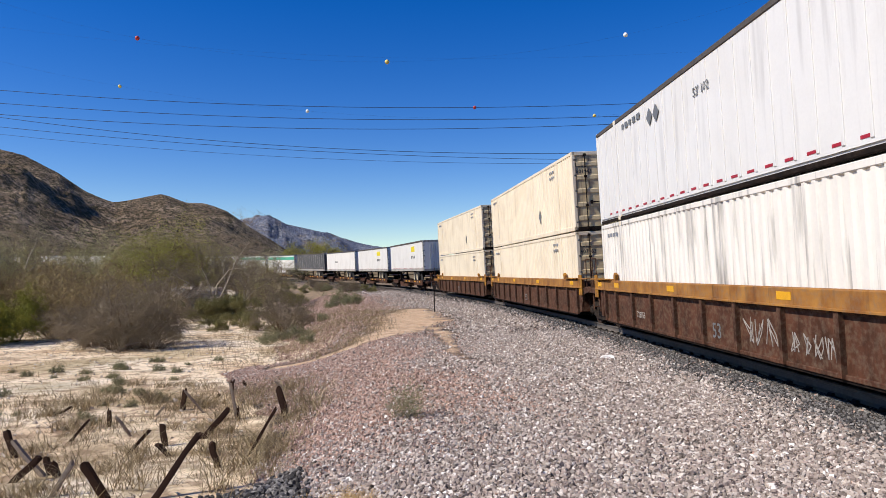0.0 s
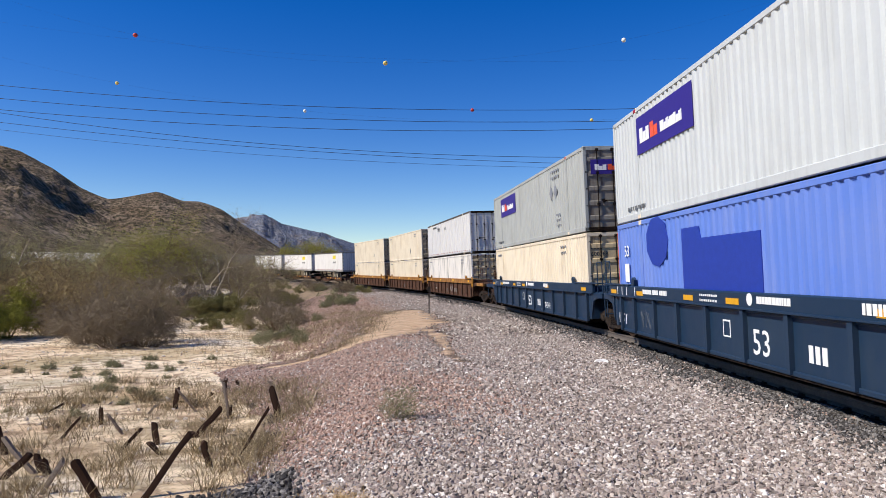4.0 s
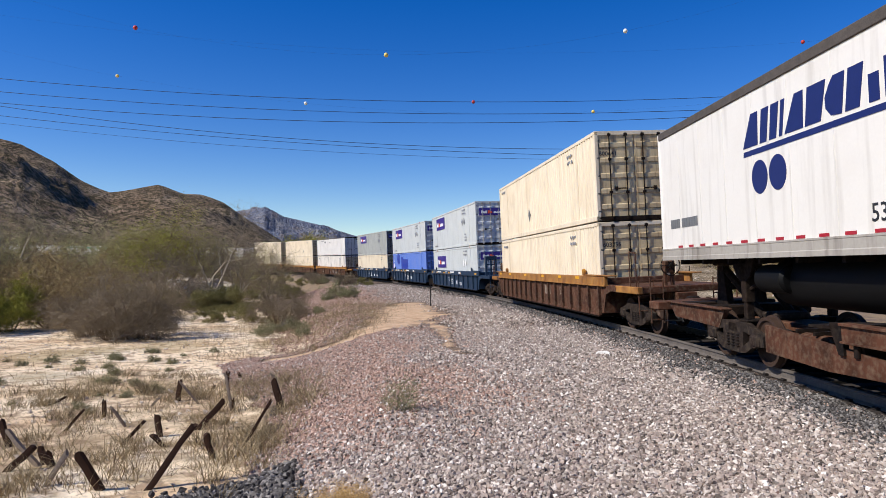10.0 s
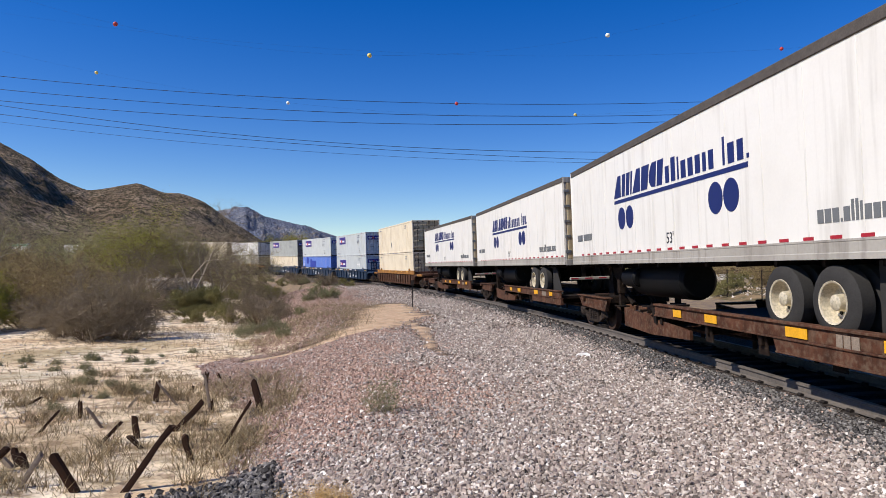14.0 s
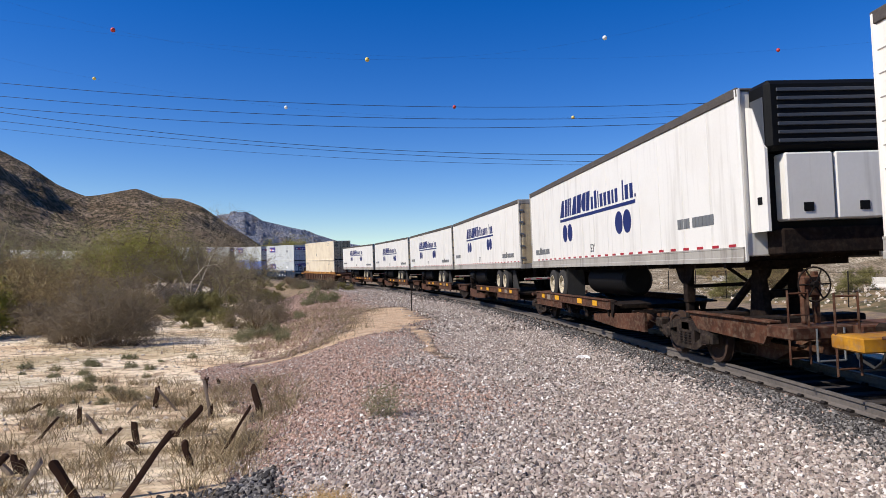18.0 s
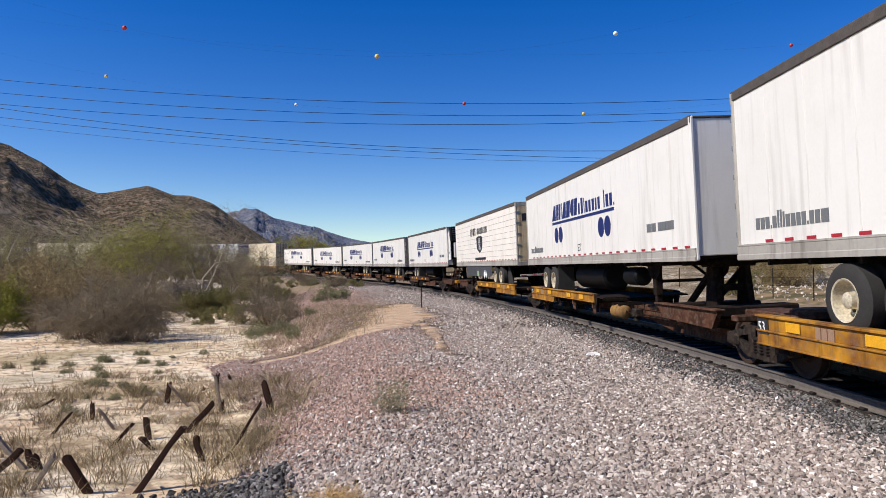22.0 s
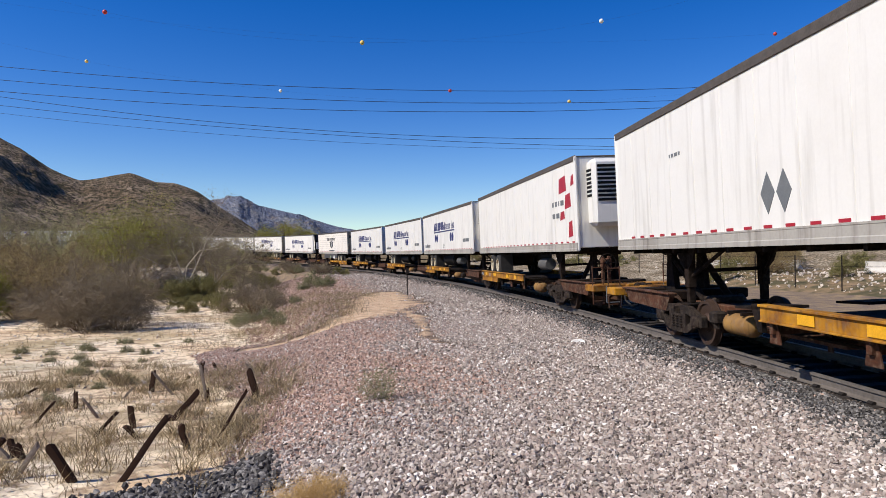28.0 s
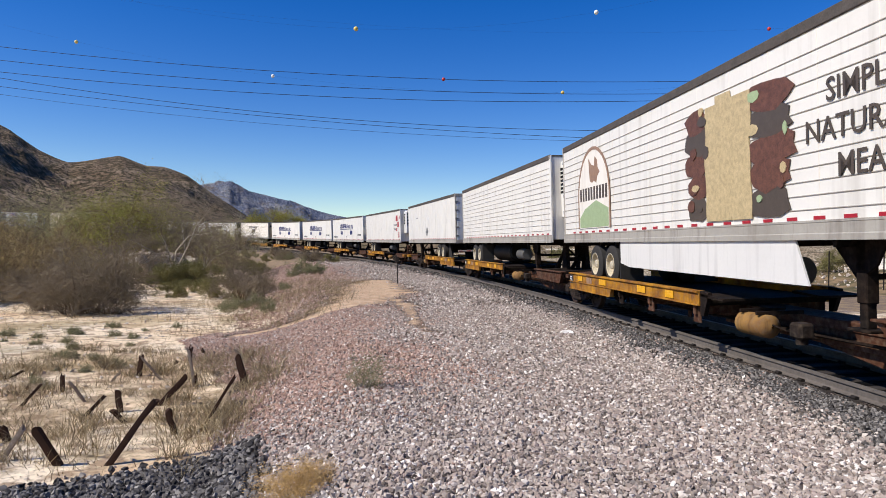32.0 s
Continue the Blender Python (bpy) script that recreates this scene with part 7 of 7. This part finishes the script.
def build_stones():
    rng = np.random.default_rng(3)

    def field(n, x0, x1, y0, y1, left0, left1):
        p = np.c_[rng.uniform(x0, x1, n), rng.uniform(y0, y1, n)]
        d, s = beside(p[:, 0], p[:, 1])
        e = gravel_limit(s) + 0.8 * fbm(p[:, 0], p[:, 1], 1.5, 3, 6.0)
        return p[(d > left0) & (d < e)]
    a = field(150000, -5, 6, 4.6, 12.5, 0.98, 9.3)
    b = field(140000, -8.5, 6, 12.5, 24, 0.98, 10.0)
    c = field(48000, -9, 5, 24, 46, 0.98, 8.6)
    far = field(16000, -14, 3, 46, 78, 0.98, 8.0)
    a, b, c = (q[way_mask(q[:, 0], q[:, 1]) * rng.uniform(0.3, 2.0, len(q)) < 0.27] for q in (a, b, c))
    p = np.concatenate([a, b, c, far])
    size = np.concatenate([0.021 + 0.042 * rng.uniform(0, 1, len(a)) ** 1.6, 0.023 + 0.043 * rng.uniform(0, 1, len(b)) ** 1.4, rng.uniform(0.045, 0.085, len(c)), rng.uniform(0.07, 0.13, len(far))])
    d, s = beside(p[:, 0], p[:, 1])
    red = rng.uniform(0, 1, len(p)) < np.clip((d - 4.6 + 1.5 * fbm(p[:, 0], p[:, 1], 2.5, 3, 4.0)) / 3.5, 0.05, 0.9) * np.clip((p[:, 1] - 7) / 4, 0.1, 1)
    close = (p[:, 1] < 8.2) & (d > 2.2)
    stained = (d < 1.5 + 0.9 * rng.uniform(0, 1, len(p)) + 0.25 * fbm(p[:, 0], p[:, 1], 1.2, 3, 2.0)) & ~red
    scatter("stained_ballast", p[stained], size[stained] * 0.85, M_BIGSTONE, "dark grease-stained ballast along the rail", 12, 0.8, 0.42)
    close, red = close & ~stained, red | stained
    scatter("ballast_stones", p[~red & close], size[~red & close], M_BALLAST, "grey crushed ballast stones of the track bed", 11, 0.8, 0.45, True)
    scatter("ballast_stones", p[~red & ~close], size[~red & ~close], M_BALLAST, "grey crushed ballast stones of the track bed", 1, 0.8, 0.42)
    bank = np.c_[rng.uniform(-19, -2, 90000), rng.uniform(24, 78, 90000)]
    d, s = beside(bank[:, 0], bank[:, 1])
    bank = bank[(d > 7.6) & (d < 12.6 + 0.7 * fbm(bank[:, 0], bank[:, 1], 2.0, 3, 3.0)) & (way_mask(bank[:, 0], bank[:, 1]) < 0.35)]
    scatter("pinkish_ballast", np.concatenate([p[red & ~stained], bank]), np.concatenate([size[red & ~stained] * 0.85, rng.uniform(0.03, 0.065, len(bank)) * np.interp(bank[:, 1], (24, 40, 78), (1, 1.2, 2))]), M_REDSTONE, "smaller pinkish-brown stones down the bank", 7, 0.75, 0.36)
    n = 6500
    u_, v_ = rng.uniform(0, 1, n), rng.uniform(0, 1, n)
    far_, near_ = np.c_[-5.3 + 3.2 * u_, 7.7 + 1.75 * u_], np.c_[-4.4 + 2.9 * u_, 6.1 + 0.5 * u_]
    h = near_ + (far_ - near_) * v_[:, None] + rng.normal(0, 0.1, (n, 2))
    scatter("coarse_stones", h, rng.uniform(0.035, 0.082, n), M_BIGSTONE, "coarse dark grey stones along the bank's edge", 2, 0.85, 0.9, True)
    w = np.c_[rng.uniform(-26, -3.5, 2600), rng.uniform(8, 38, 2600)]
    d, _ = beside(w[:, 0], w[:, 1])
    w = w[d > 10.5]
    scatter("wash_pebbles", w, rng.uniform(0.03, 0.13, len(w)) * rng.uniform(0.5, 1, len(w)), M_PALESTONE, "scattered pale pebbles and clods on sand", 4, 0.5, 0.1)
    r = np.c_[rng.normal(-25.2, 1.5, 300), rng.normal(66.5, 2.0, 300)]
    scatter("pale_boulders", r, rng.uniform(0.7, 1.7, len(r)), M_PALESTONE, "pale boulders of the stream bank", 5, 0.8, 0.9)
    part_rock()


def part_rock():
    k = Mat("white_rock", 0.8)
    k.done(k.ramp(k.noise(9.0, 4.0), ((0.3, lin("cfc8c0")), (0.7, lin("efece6")))))
    b = B()
    rnd = random.Random(2)
    b.add([(x + rnd.uniform(-0.05, 0.05), y + rnd.uniform(-0.04, 0.04), z) for x, y, z in ((-0.2, -0.08, 0), (0.2, -0.1, 0), (0.22, 0.1, 0), (-0.18, 0.12, 0), (-0.12, -0.05, 0.07), (0.13, -0.06, 0.06), (0.12, 0.06, 0.08), (-0.1, 0.07, 0.06))],
          ((0, 3, 2, 1), (4, 5, 6, 7), (0, 1, 5, 4), (1, 2, 6, 5), (2, 3, 7, 6), (3, 0, 4, 7)))
    me = b.mesh("white_rock")
    me.materials.append(k.m)
    o = tagged(new("white_rock", me), "flat pale rock lying on ballast", "rock")
    o.location = (3.83, 16.42, ground_at(3.83, 16.42) + 0.02)
    return o


# ---- old posts in the wash, marker post, bridge ----
M_POST = bark("weathered_timber", "2c2019", "463227")
M_BLEACHED = bark("bleached_timber", "7d6f60", "95877a")
M_CONCRETE = plain("pale_concrete", "c9c2b6", 0.9, 0, 0.3, 1.5)
POSTS = (   # foot x, y, tip x, y, height above ground, thickness, bleached
    (-4.54, 9.20, -4.84, 9.04, 0.51, 1, 0), (-4.06, 9.12, -3.44, 9.37, 0.82, 1, 0), (-4.63, 12.44, -4.09, 12.63, 0.48, 1, 0), (-3.57, 10.63, -3.69, 10.59, 0.37, 1, 0), (-4.98, 12.01, -5.04, 11.99, 0.37, 1, 0),
    (-4.54, 11.44, -4.85, 11.31, 0.23, .7, 0), (-5.56, 11.46, -5.12, 11.66, 0.36, .6, 0), (-7.07, 12.46, -6.71, 12.66, 0.34, .6, 0), (-6.80, 13.65, -6.81, 13.65, 0.36, .8, 0), (-5.88, 12.85, -6.21, 12.69, 0.40, .5, 1),
    (-6.03, 15.41, -5.98, 15.43, 0.43, 1, 0), (-5.29, 15.06, -5.75, 14.89, 0.50, .5, 1), (-5.58, 17.42, -5.52, 17.44, 0.36, 1, 0), (-4.44, 14.37, -4.60, 14.32, 0.80, .6, 1), (-4.46, 14.44, -4.47, 14.44, 0.25, .8, 0),
    (-3.28, 13.81, -3.43, 13.77, 0.60, 1.1, 0), (-3.40, 11.29, -2.90, 11.43, 0.74, .6, 0), (-5.87, 10.31, -5.97, 10.26, 0.22, 1, 0), (-5.49, 9.23, -5.19, 9.40, 0.43, .8, 1), (-5.84, 17.07, -5.75, 17.11, 0.13, .8, 0),
    (-6.40, 14.65, -6.15, 14.75, 0.19, .5, 1), (-5.43, 18.59, -5.60, 18.54, 0.17, .8, 0), (-4.04, 17.13, -4.32, 17.06, 0.24, .6, 1), (-8.97, 14.81, -8.38, 15.15, 0.17, .5, 0),
    (-7.2, 11.4, -7.4, 11.4, 0.42, 1, 0), (-6.0, 10.3, -6.62, 10.35, 0.52, .8, 1), (-6.6, 10.05, -6.1, 10.1, 0.33, 1, 0), (-6.02, 10.4, -6.16, 10.4, 0.25, .8, 0),
)


def build_posts():
    for i, (x, y, tx, ty, h, thick, pale) in enumerate(POSTS):
        rnd = random.Random(i)
        z = ground_at(x, y)
        p, q = Vector((x, y, z - 0.15)), Vector((tx, ty, z + h))
        d = (q - p).normalized()
        u = d.cross(Vector((0, 1, 0.2))).normalized()
        w = d.cross(u)
        b, rings = B(), []
        t = rnd.uniform(0.04, 0.05) * thick
        for k in range(5):
            c = p.lerp(q, k / 4) + u * rnd.uniform(-0.012, 0.012)
            s = t * rnd.uniform(0.85, 1.08)
            rings.append([c + u * s * a + w * s * 0.8 * e for a, e in ((-1, -1), (0.1, -1.15), (1, -1), (1.1, 0), (1, 1), (-0.1, 1.1), (-1, 1))])
        rings[-1] = [v + d * rnd.uniform(-0.06, 0.05) for v in rings[-1]]
        vs = [v for r in rings for v in r]
        fs = [(a * 7 + j, a * 7 + (j + 1) % 7, (a + 1) * 7 + (j + 1) % 7, (a + 1) * 7 + j) for a in range(4) for j in range(7)] + [tuple(range(28, 35)), tuple(range(6, -1, -1))]
        me = b.add(vs, fs).mesh("broken_post")
        me.materials.append(M_BLEACHED if pale else M_POST)
        tagged(new("broken_post", me), "thin bleached grey timber post leaning in dry grass" if pale else "broken dark weathered timber post leaning in dry grass", "post", "old posts of the wash")
    m = thing("marker_post", "thin dark metal marker post beside the track", "post")
    z = ground_at(-0.72, 37.7)
    part("shaft", B().tube((-0.72, 37.7, z - 0.1), (-0.72, 37.7, z + 1.45), 0.03, n=8), M_CLIP, m)
    part("plate", B().box(-0.8, -0.64, 37.66, 37.68, z + 1.2, z + 1.5, 0.005), M_CLIP, m)


def build_bridge():
    g = thing("bridge", "short girder bridge with pale concrete abutment under the track", "bridge", kind="structure")
    for o in (1.5, -1.5):
        part("girder", sweep([(o + 0.12, -0.3), (o + 0.12, -1.5), (o - 0.12, -1.5), (o - 0.12, -0.3)], 127, 153, 1.0), M_DARK, g)
    part("deck", sweep([(1.9, -0.26), (1.9, -0.42), (-1.9, -0.42), (-1.9, -0.26)], 126, 154, 1.0), M_DARK, g)
    for s in (126.5, 153.5):
        p, h = on_line(s), heading(s)
        a = part("abutment", B().box(-0.7, 0.7, -2.6, 2.6, -3.4, -0.4, 0.05), M_CONCRETE, g)
        a.matrix_basis = Matrix.Translation(p) @ Matrix.Rotation(h, 4, "Z")


def beyond(s, e, z):
    h = heading(s)
    q = on_line(s)
    x, y = q.x + math.sin(h) * e, q.y - math.cos(h) * e
    return Vector((x, y, ground_at(x, y) + z))


def build_beyond():
    """Fence, roadside barrier and rubble on the far side of the line; fallen branches in the wash."""
    f = thing("wire_fence", "wire fence on thin dark steel posts beside a dirt road", "fence")
    me = B().tube((0, 0, -0.2), (0, 0, 2.3), 0.04, n=6).mesh("post")
    for i in range(26):
        part("post", me, M_CLIP, f).location = beyond(-6 + i * 4.0, 23.0, 0)
    for z in (0.4, 1.0, 1.6, 2.2):
        part("wire", B().cable([beyond(-6 + i * 4.0, 22.95, z) for i in range(26)], 0.008, 4), M_CLIP, f)
    for s in (14, 20.2, 26.4, 38, 44.2, 62, 68.2, 74.4):
        a, b = beyond(s, 31, 0.0), beyond(s + 6, 31, 0.0)
        d = b - a
        o = thing("road_barrier", "pale concrete roadside barrier on the slope", "barrier", "barriers of the far road")
        o.matrix_basis = Matrix.Translation((a + b) / 2) @ Matrix.Rotation(math.atan2(d.y, d.x), 4, "Z")
        part("body", shared("barrier", lambda: B().add([(x, y, z) for x in (-3, 3) for y, z in ((-0.3, -0.5), (-0.3, 0.1), (-0.12, 0.35), (-0.09, 0.85), (0.09, 0.85), (0.12, 0.35), (0.3, 0.1), (0.3, -0.5))],
             [(i, (i + 1) % 8, 8 + (i + 1) % 8, 8 + i) for i in range(8)] + [tuple(range(8)), tuple(range(15, 7, -1))]).mesh("barrier")), M_CONCRETE, o)
    rng = np.random.default_rng(8)
    n = 5200
    sv, ev = rng.uniform(-8, 110, n), 22.5 + rng.gamma(1.6, 5.0, n)
    hv = np.interp(sv, ls, lh)
    p = np.c_[np.interp(sv, ls, lx) + np.sin(hv) * ev, np.interp(sv, ls, ly) - np.cos(hv) * ev]
    scatter("slope_rubble", p, rng.uniform(0.08, 0.32, n) * rng.uniform(0.4, 1, n), M_PALESTONE, "pale broken rocks strewn over the far slope", 9, 0.7, 0.2)
    for pts, r in (([(-13.9, 28.7), (-13.5, 28.6), (-12.9, 28.3)], 0.06), ([(-8.6, 33.2), (-8.1, 33.6), (-7.6, 34.4)], 0.08)):
        b = B()
        co = [(x, y, ground_at(x, y) + 0.1 + 0.14 * i) for i, (x, y) in enumerate(pts)]
        for i, (a, q) in enumerate(zip(co, co[1:])):
            b.tube(a, q, r * (1 - 0.3 * i), r * (0.7 - 0.3 * i), 7)
        b.tube(co[1], (co[1][0] + 0.3, co[1][1] + 0.1, co[1][2] + 0.35), r * 0.5, r * 0.2, 6)
        me = b.mesh("fallen_branch")
        me.materials.append(M_BLEACHED)
        tagged(new("fallen_branch", me), "bleached fallen branch lying on the ground", "branch")


build_plants()
build_grass()
build_stones()
build_posts()
build_bridge()
build_beyond()


# ---- what moves ----
def motions():
    steps = [i * 0.5 for i in range(65)]
    for ob, c in ROLLING:
        walk(ob, [(t, car_pose(c, t)) for t in steps])
    turns = [i * 2 / FPS for i in range(481)]
    spin = [(t, gone(t) / 0.46) for t in turns]
    for ob in [o for o in scene.objects if o.name.startswith("wheelset")]:
        place = ob.location.copy()
        walk(ob, [(t, Matrix.Translation(place) @ Matrix.Rotation(a, 4, "Y")) for t, a in spin])


motions()
